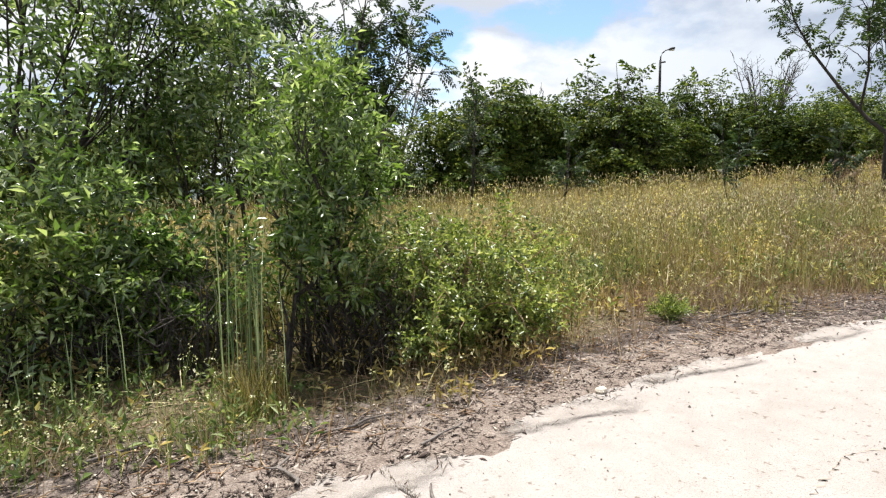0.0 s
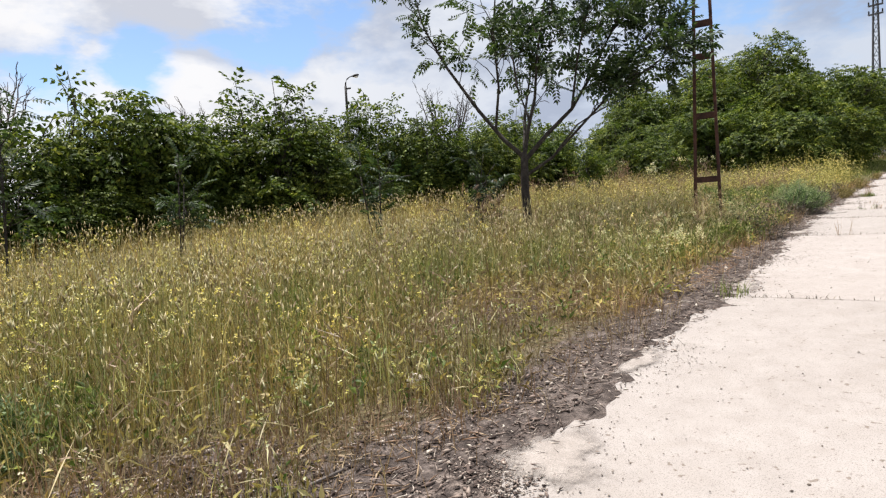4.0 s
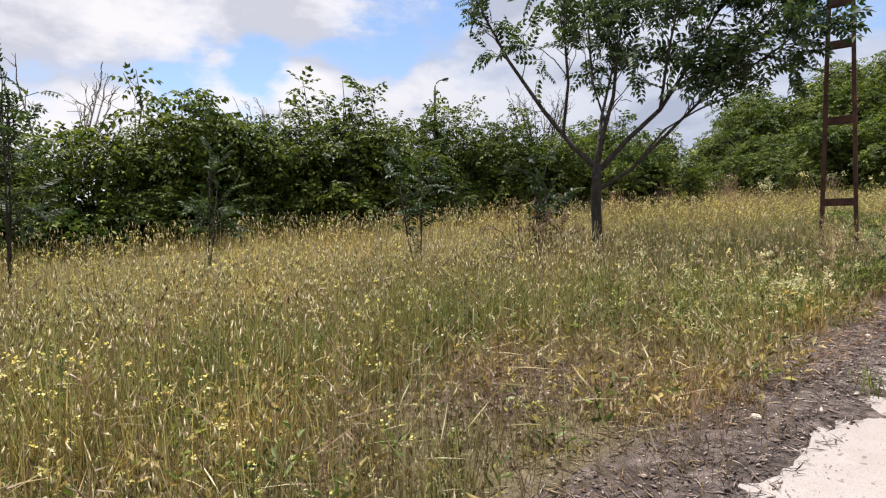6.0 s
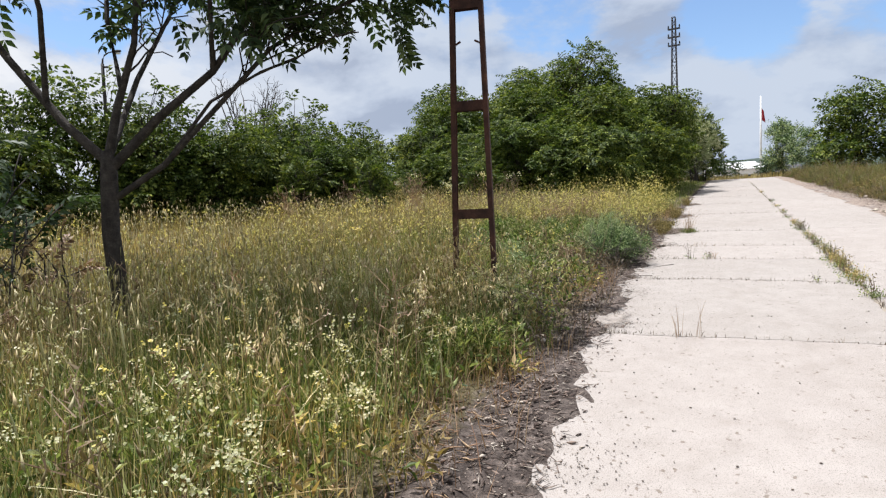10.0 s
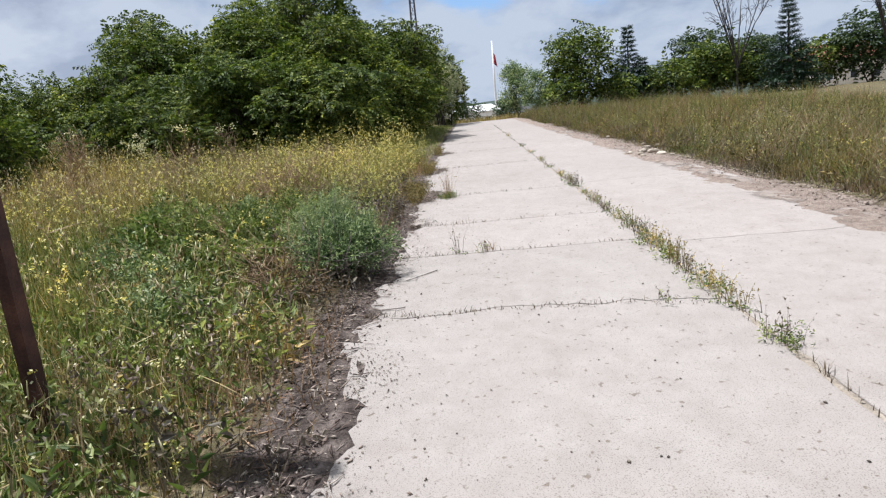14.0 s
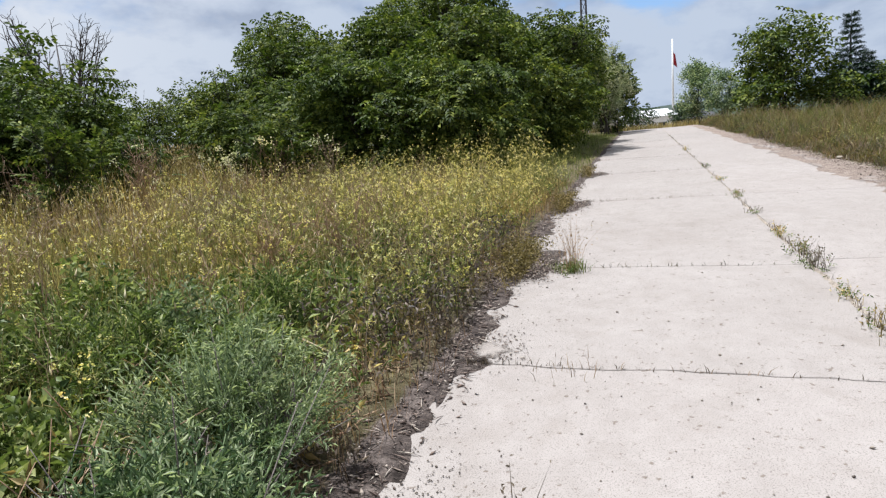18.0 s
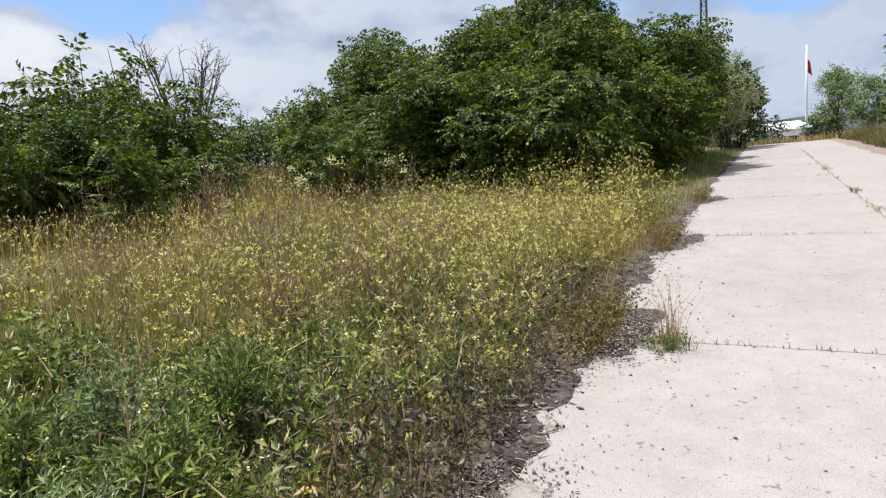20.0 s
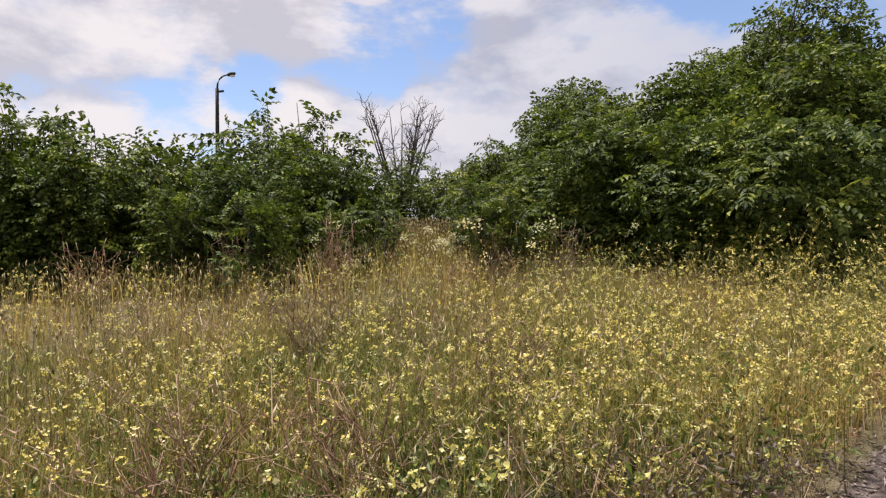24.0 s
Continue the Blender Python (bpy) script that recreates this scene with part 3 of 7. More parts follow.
def slab(x0, x1, y0, y1, wave0, wave1, seed):
    """A concrete slab between two cross joints; its edges wander a little and are worn down."""
    rng = np.random.default_rng(seed)
    n = 26

    def cross(xm, wave, sign):
        s = np.linspace(0, 1, n)
        a = rng.uniform(0, 6)
        xs = xm + sign * 0.005 + wave * wob(s * 6 + xm, 1.1, xm) + (0.016 if wave > 0.03 else 0.005) * np.random.default_rng(int(abs(xm) * 100)).normal(0, 1, n) + 0.002 * rng.normal(0, 1, n)
        ys = (1 - s) * y0(xm) + s * y1(xm)
        xs = xs - skew(xm) * (ys - left_edge(xm))
        return list(zip(xs, ys))

    low, high = cross(x0, wave0, 1), cross(x1, wave1, -1)
    right = [(x, y0(x) + 0.012 * rng.normal()) for x in np.linspace(low[0][0], high[0][0], 18)[1:-1]]
    left = [(x, y1(x)) for x in np.linspace(low[-1][0], high[-1][0], 64 if x0 > -6 and x1 < 32 else 18)[1:-1]]
    outline = low + left + high[::-1] + right[::-1]
    bm = bmesh.new()
    mid = Vector((sum(p[0] for p in outline) / len(outline), sum(p[1] for p in outline) / len(outline), 0))
    rings = []
    for inset, drop in ((0.007, 0.0), (0.002, 0.003), (0.0, 0.012), (0.0, 0.14)):
        ring = []
        for px, py in outline:
            q = Vector((px, py, 0))
            q += (mid - q).normalized() * (inset * (1 + 0.5 * rng.random()))
            ring.append(bm.verts.new((q.x, q.y, float(road_z(q.x)) - drop)))
        rings.append(ring)
    bm.faces.new(rings[0])
    for a, b in zip(rings, rings[1:]):
        for i in range(len(a)):
            j = (i + 1) % len(a)
            bm.faces.new((a[i], b[i], b[j], a[j]))
    bmesh.ops.triangulate(bm, faces=[f for f in bm.faces if len(f.verts) > 4])
    bmesh.ops.recalc_face_normals(bm, faces=bm.faces)
    return bm


def road_left(x):
    notch = 0.36 * math.exp(-(((x - 22.95) / 0.42) ** 2)) + 0.28 * math.exp(-(((x - 26.8) / 0.6) ** 2)) + 0.28 * math.exp(-(((x - 31.7) / 0.7) ** 2))
    for j, _ in LEFT_JOINTS:
        notch = notch + (0.17 if 16 < j < 22 else 0.1) * math.exp(-(((x - j) / 0.17) ** 2))
    return left_edge(x) + 0.06 + 0.05 * wob(x, 2.7, 1) + 0.016 * wob(x, 19, 2) - notch


def just_left(x):
    return middle(x) + 0.012 + 0.006 * wob(x, 5.3)


def just_right(x):
    return middle(x) - 0.014 + 0.005 * wob(x, 6.1, 2)


def road_right(x):
    return middle(x) - 2.35


road = tagged(new("road"), "old pale concrete slab road with weedy joints and cracks", "road", kind="structure")
RIGHT_JOINTS = [(-28, .01), (-22, .01), (-16, .01), (-10, .01), (-4, .01), (0.6, .01), (5.2, .01), (9.7, .01), (14.4, .01), (18.68, .012), (22.9, .01), (27.3, .01), (31.7, .01), (36, .01), (40.5, .01), (45, .01), (50, .01), (55, .01), (60, .01), (66, .01)]
for k, ((a, wa), (b, wb)) in enumerate(zip(LEFT_JOINTS, LEFT_JOINTS[1:])):
    part("slab", slab(a, b, just_left, road_left, wa, wb, 10 + k), CONCRETE, road)
for k, ((a, wa), (b, wb)) in enumerate(zip(RIGHT_JOINTS, RIGHT_JOINTS[1:])):
    part("slab", slab(a, b, road_right, just_right, wa, wb, 70 + k), CONCRETE, road)


# ---- rusty double-leg pole in the meadow ----
def box(bm, size, m):
    made = bmesh.ops.create_cube(bm, size=1.0, matrix=m @ Matrix.Diagonal((*size, 1)))
    return made["verts"]


def bar(bm, a, b, w, d, axis=(0, 0, 1)):
    """A bar of section w by d from a to b."""
    a, b = Vector(a), Vector(b)
    z = (b - a).normalized()
    x = Vector(axis).cross(z)
    x = x.normalized() if x.length > 1e-4 else Vector((1, 0, 0))
    y = z.cross(x)
    m = Matrix((x, y, z)).transposed().to_4x4()
    m.translation = (a + b) / 2
    return box(bm, (w, d, (b - a).length), m)


def channel(a, b, w, d, t, facing):
    """A U-shaped steel channel that opens along facing: one profile drawn out from a to b."""
    bm = bmesh.new()
    f = Vector(facing).normalized()
    a, b = Vector(a), Vector(b)
    z = (b - a).normalized()
    side = z.cross(f).normalized()
    profile = [(-w / 2, 0), (w / 2, 0), (w / 2, d), (w / 2 - t, d), (w / 2 - t, t), (-w / 2 + t, t), (-w / 2 + t, d), (-w / 2, d)]
    rings = []
    for i in range(13):
        at = a + (b - a) * (i / 12)
        rings.append([bm.verts.new(at + side * u + f * v) for u, v in profile])
    for low, high in zip(rings, rings[1:]):
        for i in range(8):
            j = (i + 1) % 8
            bm.faces.new((low[i], low[j], high[j], high[i]))
    bm.faces.new(rings[0][::-1])
    bm.faces.new(rings[-1])
    bmesh.ops.recalc_face_normals(bm, faces=bm.faces)
    return bm


px, py = 15.52, 6.44
pole = thing("steel_pole", px, py, gz(px, py), "dark rusty ladder-like steel pole standing in tall grass", "utility pole")
across = Vector((0.28, -0.96, 0)).normalized()


def leg_at(side_of, h):
    return across * side_of * (0.262 - 0.02 * h) + Vector((0, 0, h))


for s in (-1, 1):
    part("leg", channel(leg_at(s, -0.1), leg_at(s, 6.0), 0.1, 0.055, 0.009, across * -s), RUST, pole)
for s in (-1, 1):
    part("splice", channel(leg_at(s, -0.05) - across * s * 0.05, leg_at(s, 0.97) - across * s * 0.05, 0.075, 0.045, 0.008, across * s), RUST, pole, "rust-flaked foot splice")
for h in (1.02, 2.27, 3.42, 4.05, 5.2, 5.9):
    bm = bmesh.new()
    out_way = across.cross(Vector((0, 0, 1)))
    for k in (-1, 1):
        o = out_way * k * 0.045
        bar(bm, leg_at(-1, h) + across * 0.004 + o, leg_at(1, h) - across * 0.004 + o, 0.115, 0.008, tuple(out_way))
    bmesh.ops.bevel(bm, geom=list(bm.edges), offset=0.002, segments=1, affect="EDGES")
    part("rung", bm, RUST, pole)
for k in (-1, 1):
    bm = bmesh.new()
    bar(bm, leg_at(k, 2.95) + across * -k * 0.01, leg_at(k, 2.99) + across * -k * 0.12 + Vector((0, 0, 0.02)), 0.02, 0.02)
    part("hook", bm, RUST, pole)


# ---- lattice mast far up the road ----
mx, my = 88.0, 14.7
mast = thing("lattice_mast", mx, my, gz(mx, my), "tall grey lattice power mast with short crossarms", "power mast")
TOP = 20.4


def mast_corner(i, h):
    r = 0.5 - 0.32 * h / TOP
    return Vector((r * (1 if i in (0, 1) else -1), r * (1 if i in (0, 3) else -1), h))


for i in range(4):
    bm = bmesh.new()
    bar(bm, mast_corner(i, -0.1), mast_corner(i, TOP), 0.09, 0.09)
    part("leg", bm, DARK_STEEL, mast)
levels = np.linspace(0.2, TOP, 16)
for i in range(4):
    for a, b in zip(levels, levels[1:]):
        for low, high in ((a, b), (b, b)):
            bm = bmesh.new()
            bar(bm, mast_corner(i, low), mast_corner((i + 1) % 4, high), 0.05, 0.05)
            part("brace", bm, DARK_STEEL, mast)
for h in (17.0, 18.0, 19.0):
    bm = bmesh.new()
    bar(bm, (-0.2, -0.7, h), (-0.2, 0.7, h), 0.09, 0.09)
    bar(bm, (0.2, -0.7, h), (0.2, 0.7, h), 0.09, 0.09)
    arm = part("crossarm", bm, DARK_STEEL, mast)
    for s in (-1, 1):
        bm = bmesh.new()
        for q in range(4):
            bmesh.ops.create_cone(bm, cap_ends=True, segments=10, radius1=0.11 - 0.01 * (q % 2), radius2=0.05, depth=0.09, matrix=Matrix.Translation((0, s * 0.64, h + 0.12 + 0.1 * q)))
        part("insulator", bm, GLASS, arm)

# ---- street lamp behind the hedge ----
lx, ly = 30.45, 38.3
lamp = thing("street_lamp", lx, ly, gz(lx, ly), "dark street lamp with a short curved arm behind the hedge", "street lamp")
ztop = 11.45 - gz(lx, ly)
part("pole", tube([(0, 0, -0.1), (0, 0, 2), (0, 0, ztop - 1.6), (0, 0, ztop)], [0.15, 0.125, 0.1, 0.09], 10), BLACK_STEEL, lamp)
away = np.array([0.78, -0.62, 0])
arm_path = [np.array([0, 0, ztop - 0.1]), np.array([0, 0, ztop + 0.25]) + away * 0.03, np.array([0, 0, ztop + 0.5]) + away * 0.14, np.array([0, 0, ztop + 0.66]) + away * 0.34, np.array([0, 0, ztop + 0.74]) + away * 0.6]
part("arm", tube(arm_path, [0.06, 0.05, 0.045, 0.04, 0.04], 8), BLACK_STEEL, lamp)
bm = bmesh.new()
bmesh.ops.create_uvsphere(bm, u_segments=14, v_segments=9, radius=1.0, matrix=Matrix.Translation(Vector(arm_path[-1]) + Vector(away) * 0.2 + Vector((0, 0, 0.02))) @ Matrix.Rotation(math.atan2(away[1], away[0]), 4, "Z") @ Matrix.Rotation(radians(-14), 4, "Y") @ Matrix.Diagonal((0.27, 0.14, 0.105, 1)))
head = part("lamp_head", bm, BLACK_STEEL, lamp)
bm = bmesh.new()
bmesh.ops.create_uvsphere(bm, u_segments=12, v_segments=6, radius=1.0, matrix=Matrix.Translation(Vector(arm_path[-1]) + Vector(away) * 0.24 + Vector((0, 0, -0.07))) @ Matrix.Rotation(math.atan2(away[1], away[0]), 4, "Z") @ Matrix.Diagonal((0.18, 0.1, 0.07, 1)))
part("diffuser", bm, WHITE_PAINT, head, "milky lamp bowl")
bm = bmesh.new()
bar(bm, (-0.04, -0.03, ztop - 0.22), (0.3, -0.24, ztop - 0.16), 0.09, 0.11)
bmesh.ops.bevel(bm, geom=list(bm.edges), offset=0.01, segments=1, affect="EDGES")
part("bracket", bm, BLACK_STEEL, lamp)

# ---- flagpole, white shed and houses past the road's end ----
fx, fy = 118.0, 6.1
fz = gz(fx, fy)
flagpole = thing("flagpole", fx, fy, fz, "tall white flagpole with a hanging red flag", "flagpole")
ftop = 18.4 - fz
part("pole", tube([(0, 0, -0.1), (0, 0, ftop * 0.5), (0, 0, ftop)], [0.19, 0.16, 0.1], 12), WHITE_PAINT, flagpole)
flag_v, flag_f = [], []
for i in range(7):
    for j in range(9):
        u, w = i / 6, j / 8
        flag_v.append((0.1 + 0.1 * math.sin(5 * u + 3 * w), -0.12 - 0.55 * u * (0.55 + 0.45 * w), ftop - 1.9 - 1.9 * w - 0.5 * u))
for i in range(6):
    for j in range(8):
        a = i * 9 + j
        flag_f += [(a, a + 1, a + 10), (a, a + 10, a + 9)]
part("flag", (np.array(flag_v), np.array(flag_f)), RED_CLOTH, flagpole)
bm = bmesh.new()
bmesh.ops.create_cone(bm, cap_ends=True, segments=20, radius1=0.8, radius2=0.7, depth=0.5, matrix=Matrix.Translation((0, 0, 0.2)))
part("base", bm, WHITE_PAINT, flagpole)


def house(name, x, y, wx, wy, h, roof_h, wall_mat, roof_mat, label, windows=3, turn=0.0):
    z = gz(x, y) - 0.2
    ob = thing(name, x, y, z, label, "building")
    ob.rotation_euler = (0, 0, radians(turn))
    bm = bmesh.new()
    box(bm, (wx, wy, h), Matrix.Translation((0, 0, h / 2)))
    part("wall", bm, wall_mat, ob)
    bm = bmesh.new()
    e = 0.35
    corner = [(-wx / 2 - e, -wy / 2 - e), (wx / 2 + e, -wy / 2 - e), (wx / 2 + e, wy / 2 + e), (-wx / 2 - e, wy / 2 + e)]
    low = [bm.verts.new((a, b, h)) for a, b in corner]
    lift = [bm.verts.new((a, b, h + 0.18)) for a, b in corner]
    ridge = [bm.verts.new((0, -wy / 2 + wx * 0.2, h + roof_h)), bm.verts.new((0, wy / 2 - wx * 0.2, h + roof_h))]
    bm.faces.new(low[::-1])
    for i in range(4):
        bm.faces.new((low[i], low[(i + 1) % 4], lift[(i + 1) % 4], lift[i]))
    bm.faces.new((lift[0], lift[1], ridge[0])), bm.faces.new((lift[2], lift[3], ridge[1]))
    bm.faces.new((lift[1], lift[2], ridge[1], ridge[0])), bm.faces.new((lift[3], lift[0], ridge[0], ridge[1]))
    part("roof", bm, roof_mat, ob)
    for i in range(windows):
        yy = -wy / 2 + wy * (i + 0.5) / windows
        bm = bmesh.new()
        box(bm, (0.08, 1.2, 1.3), Matrix.Translation((-wx / 2 - 0.02, yy, h * 0.55)))
        w = part("window", bm, WHITE_PAINT, ob)
        bm = bmesh.new()
        box(bm, (0.05, 1.0, 1.1), Matrix.Translation((-wx / 2 - 0.07, yy, h * 0.55)))
        part("pane", bm, GLASS, w)
    return ob


house("white_shed", 122, 10.0, 8, 9, 3.0, 1.5, WHITE_PAINT, WHITE_PAINT, "low white shed with a pale roof beyond the road", 2)
house("distant_house", 190, 26, 10, 14, 5, 2.5, PLASTER, DARK_STEEL, "far plastered house with a dark roof", 3)
house("distant_house", 200, 3, 10, 12, 5, 2.5, PLASTER, DARK_STEEL, "far plastered house with a dark roof", 3, 20)
house("brick_house", 118, -48, 12, 16, 5, 3, PLASTER, ROOF_TILE, "plastered house with a red tiled roof behind trees", 4, 15)

# distant wooded rise
hv, hf = [], []
for i, a in enumerate(np.linspace(-75, 140, 120)):
    r = 420
    top = float(np.interp(a, [-75, -45, -8, 0, 8, 25, 140], [34, 36, 35, 26, 24, 17, 17])) + 3 * math.sin(a * 0.11) + 3 * math.sin(a * 0.37 + 1) + 1.2 * math.sin(a * 2.1) + 0.7 * math.sin(a * 5.3)
    c, s = math.cos(radians(a)), math.sin(radians(a))
    hv += [(r * c, r * s, -12), ((r + 25) * c, (r + 25) * s, top * 0.8), ((r + 70) * c, (r + 70) * s, top + 2)]
    if i:
        k = 3 * i
        for j in (0, 1):
            hf += [(k - 3 + j, k + j, k + j + 1), (k - 3 + j, k + j + 1, k - 2 + j)]
tagged(new("backdrop", mesh_np("backdrop", np.array(hv), np.array(hf), FAR_WOOD)), "distant dark wooded rise under the sky", "hill", kind="structure")

# ---- hedge along the meadow's far side ----
HEDGE_LABEL = "dense green feather-leaved shrub tree in the hedge"
hedge_kinds = []
for k in range(4):
    rng = np.random.default_rng(100 + k)
    h = (3.6, 4.2, 3.2, 3.9)[k]
    lobes = [(0, 0, h * 0.42, 1.7, 1.7, h * 0.42)] + [(rng.uniform(-1.2, 1.2), rng.uniform(-1.2, 1.2), h * rng.uniform(0.45, 0.75), rng.uniform(0.7, 1.1), rng.uniform(0.7, 1.1), h * rng.uniform(0.2, 0.3)) for _ in range(5)]
    lobes += [(rng.uniform(-1.3, 1.3), rng.uniform(-1.3, 1.3), h * rng.uniform(0.9, 1.02), 0.25, 0.25, 0.16) for _ in range(7)]
    lobes += [(rng.uniform(-1.2, 1.2), rng.uniform(-1.2, 1.2), h * 0.16, 0.9, 0.9, h * 0.16) for _ in range(4)]
    hedge_kinds.append(bush_tree("hedge_tree", rng, h, lobes, 175, 7, PINNATE_FAR, 0.4, 13, LEAF_HEDGE, BARK, HEDGE_LABEL, "tree", "hedge trees", at=(-3 + 6.5 * k, 21.6 + 0.4 * (k % 2)), twigs=0.3, shell=0.5, whorl=True, girth=0.7))
rng = np.random.default_rng(7)
HEDGE_SPOTS = [(x, 21.6 + 0.9 * math.sin(x * 1.7)) for x in np.arange(-10, 24.5, 2.1)] + [(x, 24.6 + 0.8 * math.sin(x * 1.1)) for x in np.arange(-8, 27, 4.4)]
HEDGE_LOW = [(25.3, 17.4), (25.9, 18.2), (21.6, 18.9), (27.9, 18.2), (32.0, 17.4)]
HEDGE_TALL = [(14.2, 20.6), (16.0, 21.4), (9.0, 21.2), (20.9, 20.3), (23.9, 19.4), (27.2, 19.8)]
HEDGE_SPOTS += HEDGE_LOW + HEDGE_TALL + [(22.6, 18.9), (25.8, 19.6), (27.3, 18.0), (28.3, 21.4), (29.0, 23.6), (40, 27), (44, 22), (31.2, 24.4), (34.0, 25.6), (37.0, 26.2), (43.0, 28.0), (33.4, 18.2)]
for k, (x, y) in enumerate(HEDGE_SPOTS):
    low = 0.78 if (x, y) in HEDGE_LOW else 1.18 if (x, y) in HEDGE_TALL else 1.0
    x, y = x + rng.normal(0, 0.3), y + rng.normal(0, 0.3)
    kind = hedge_kinds[(k * 7 + k // 4) % 4]
    s = (float(np.interp(x, [-20, 0, 12, 18, 26], [0.9, 0.89, 0.9, 0.9, 0.88])) if x < 29.8 else 0.85) * rng.uniform(0.88, 1.12) * low
    c = copy_thing(kind, pose(x, y, gz(x, y) - 0.05, 0, 0, rng.uniform(0, 360)))
    c.scale = (s * rng.uniform(0.9, 1.05), s * rng.uniform(0.9, 1.05), s * rng.uniform(0.95, 1.12))

for k, (x, y) in enumerate([(q, 19.9 + 0.5 * math.sin(q * 2.3)) for q in np.arange(3.5, 24, 1.45)] + [(23.4, 18.0), (24.6, 17.0), (26.2, 17.2), (27.2, 17.0)]):
    c = copy_thing(hedge_kinds[(k * 3 + 1) % 4], pose(x, y, gz(x, y) - 0.05, 0, 0, rng.uniform(0, 360)))
    s = rng.uniform(0.34, 0.56)
    c.scale = (s * 1.15, s * 1.15, s)

# ---- the great thicket beside the road ----
DOME = [(31.6, 9.4, 3.3, 1.8), (32.6, 12.6, 3.9, 2.1), (35.6, 10.4, 5.6, 2.4), (36.6, 13.8, 5.9, 2.4), (40.8, 12.8, 7.8, 3.3), (42.0, 9.9, 6.2, 2.5), (46.5, 10.6, 6.0, 2.6), (36.4, 18.0, 5.4, 2.5), (39.5, 20.0, 6.4, 2.6), (51.0, 11.2, 5.6, 2.4), (30.8, 15.0, 2.5, 1.3), (45.0, 15.5, 7.9, 2.9), (48.5, 19.2, 8.8, 3.2), (33.6, 15.8, 3.7, 2.0), (38.6, 9.2, 4.2, 1.9)]
for k, (x, y, h, r) in enumerate(DOME):
    rng = np.random.default_rng(200 + k)
    lobes = [(0, 0, h * 0.45, r, r, h * 0.45)] + [(rng.uniform(-0.75, 0.75) * r, rng.uniform(-0.75, 0.75) * r, h * rng.uniform(0.25, 0.8), r * rng.uniform(0.4, 0.6), r * rng.uniform(0.4, 0.6), h * rng.uniform(0.14, 0.22)) for _ in range(8)]
    bush_tree("thicket_tree", rng, h, lobes, int((92 if x < 44 else 62) * r * h ** 0.5), 8 if y < 14 else 7, PINNATE if x < 34 else PINNATE_FAR, 0.37 if x < 44 else 0.46, 8, LEAF_HEDGE, BARK, "tall dense green tree of the roadside thicket", "tree", "thicket trees", at=(x, y), twigs=0.3, shell=0.62, whorl=True)
for k, (x, y, h, mat, lab) in enumerate([(56.5, 8.9, 6.0, LEAF_PALE, "silvery pale-leaved tree beside the road"), (60.0, 8.6, 5.2, LEAF_HEDGE, "dark green tree beside the road's end"), (64, 10, 5.6, LEAF_HEDGE, "dark green tree beside the road's end")]):
    rng = np.random.default_rng(240 + k)
    lobes = [(0, 0, h * 0.5, 1.7, 1.5, h * 0.48)] + [(rng.uniform(-1, 1), rng.uniform(-1, 1), h * rng.uniform(0.3, 0.85), 0.9, 0.9, h * 0.16) for _ in range(5)]
    bush_tree("roadside_tree", rng, h, lobes, 200, 6, SPRAY if k == 0 else PINNATE, 0.5, 5, mat, BARK, lab, "tree", at=(x, y), twigs=0.25, shell=0.5)

# ---- the single tree in the meadow ----
def built_tree(name, x, y, rng, trunk, limbs, forks, sprig, size, per, leaf, bark, label, tip_r=0.006, leaf_from=0.45, droop=-0.1, bare_tips=0.0, lowest=0.0, reach=1.0):
    """A tree from a trunk path and limb paths; each limb forks into twigs that carry leaves."""
    ob = thing(name, x, y, gz(x, y) - 0.05, label, "tree")
    part("trunk", tube(*trunk, sides=9), bark, ob)
    wood, pos, way = [], [], []

    def twig(a, d, length, r, level):
        b = a + d * length
        if b[2] < lowest - 0.15:
            return
        p = limb_path(rng, a, b, 4, 0.07, 0.05)
        wood.append(tube(p, np.linspace(r, max(tip_r, r * 0.35), 4), 4))
        if level == 0:
            if b[2] >= lowest and rng.random() >= bare_tips:
                for q in np.linspace(leaf_from, 1, per):
                    i = min(2, int(q * 3))
                    pos.append(p[i] + (p[i + 1] - p[i]) * (q * 3 - i))
                    way.append(unit(d + rng.normal(0, 0.8, 3) + np.array([0, 0, droop])))
            return
        for _ in range(forks):
            q = rng.uniform(0.35, 1.0)
            i = min(2, int(q * 3))
            s = p[i] + (p[i + 1] - p[i]) * (q * 3 - i)
            twig(s, unit(d + rng.normal(0, 0.55, 3) + np.array([0, 0, 0.12])), length * rng.uniform(0.45, 0.75), r * 0.5, level - 1)

    for path, r0, r1, level, leafy in limbs:
        path = np.array(path, float)
        limb = part("limb", tube(path, np.linspace(r0, r1, len(path)), 7), bark, ob)
        for k in range(leafy):
            q = rng.uniform(0.35, 1.0) * (len(path) - 1)
            i = min(len(path) - 2, int(q))
            s = path[i] + (path[i + 1] - path[i]) * (q - i)
            d = unit(unit(path[i + 1] - path[i]) * 0.8 + rng.normal(0, 0.55, 3) + np.array([0, 0, 0.15]))
            twig(s, d, rng.uniform(0.4, 0.75) * reach, r1 * 0.9, level)
        twig(path[-1], unit(path[-1] - path[-2]), 0.6 * reach, r1, level)
        tagged(part("twigwork", merge(*wood), bark, limb), kind="stuff")
        wood.clear()
    if pos:
        part("crown", place(sprig, np.array(pos), turns(np.array(way), rng, 0.5), size * rng.uniform(0.7, 1.2, len(pos))), leaf, ob)
    return ob


# right (R) and depth (D) as seen from the road's start
R, D = np.array([0.70, -0.71, 0]), np.array([0.71, 0.70, 0])


def rel(a, b, h):
    return a * R + b * D + np.array([0, 0, h])


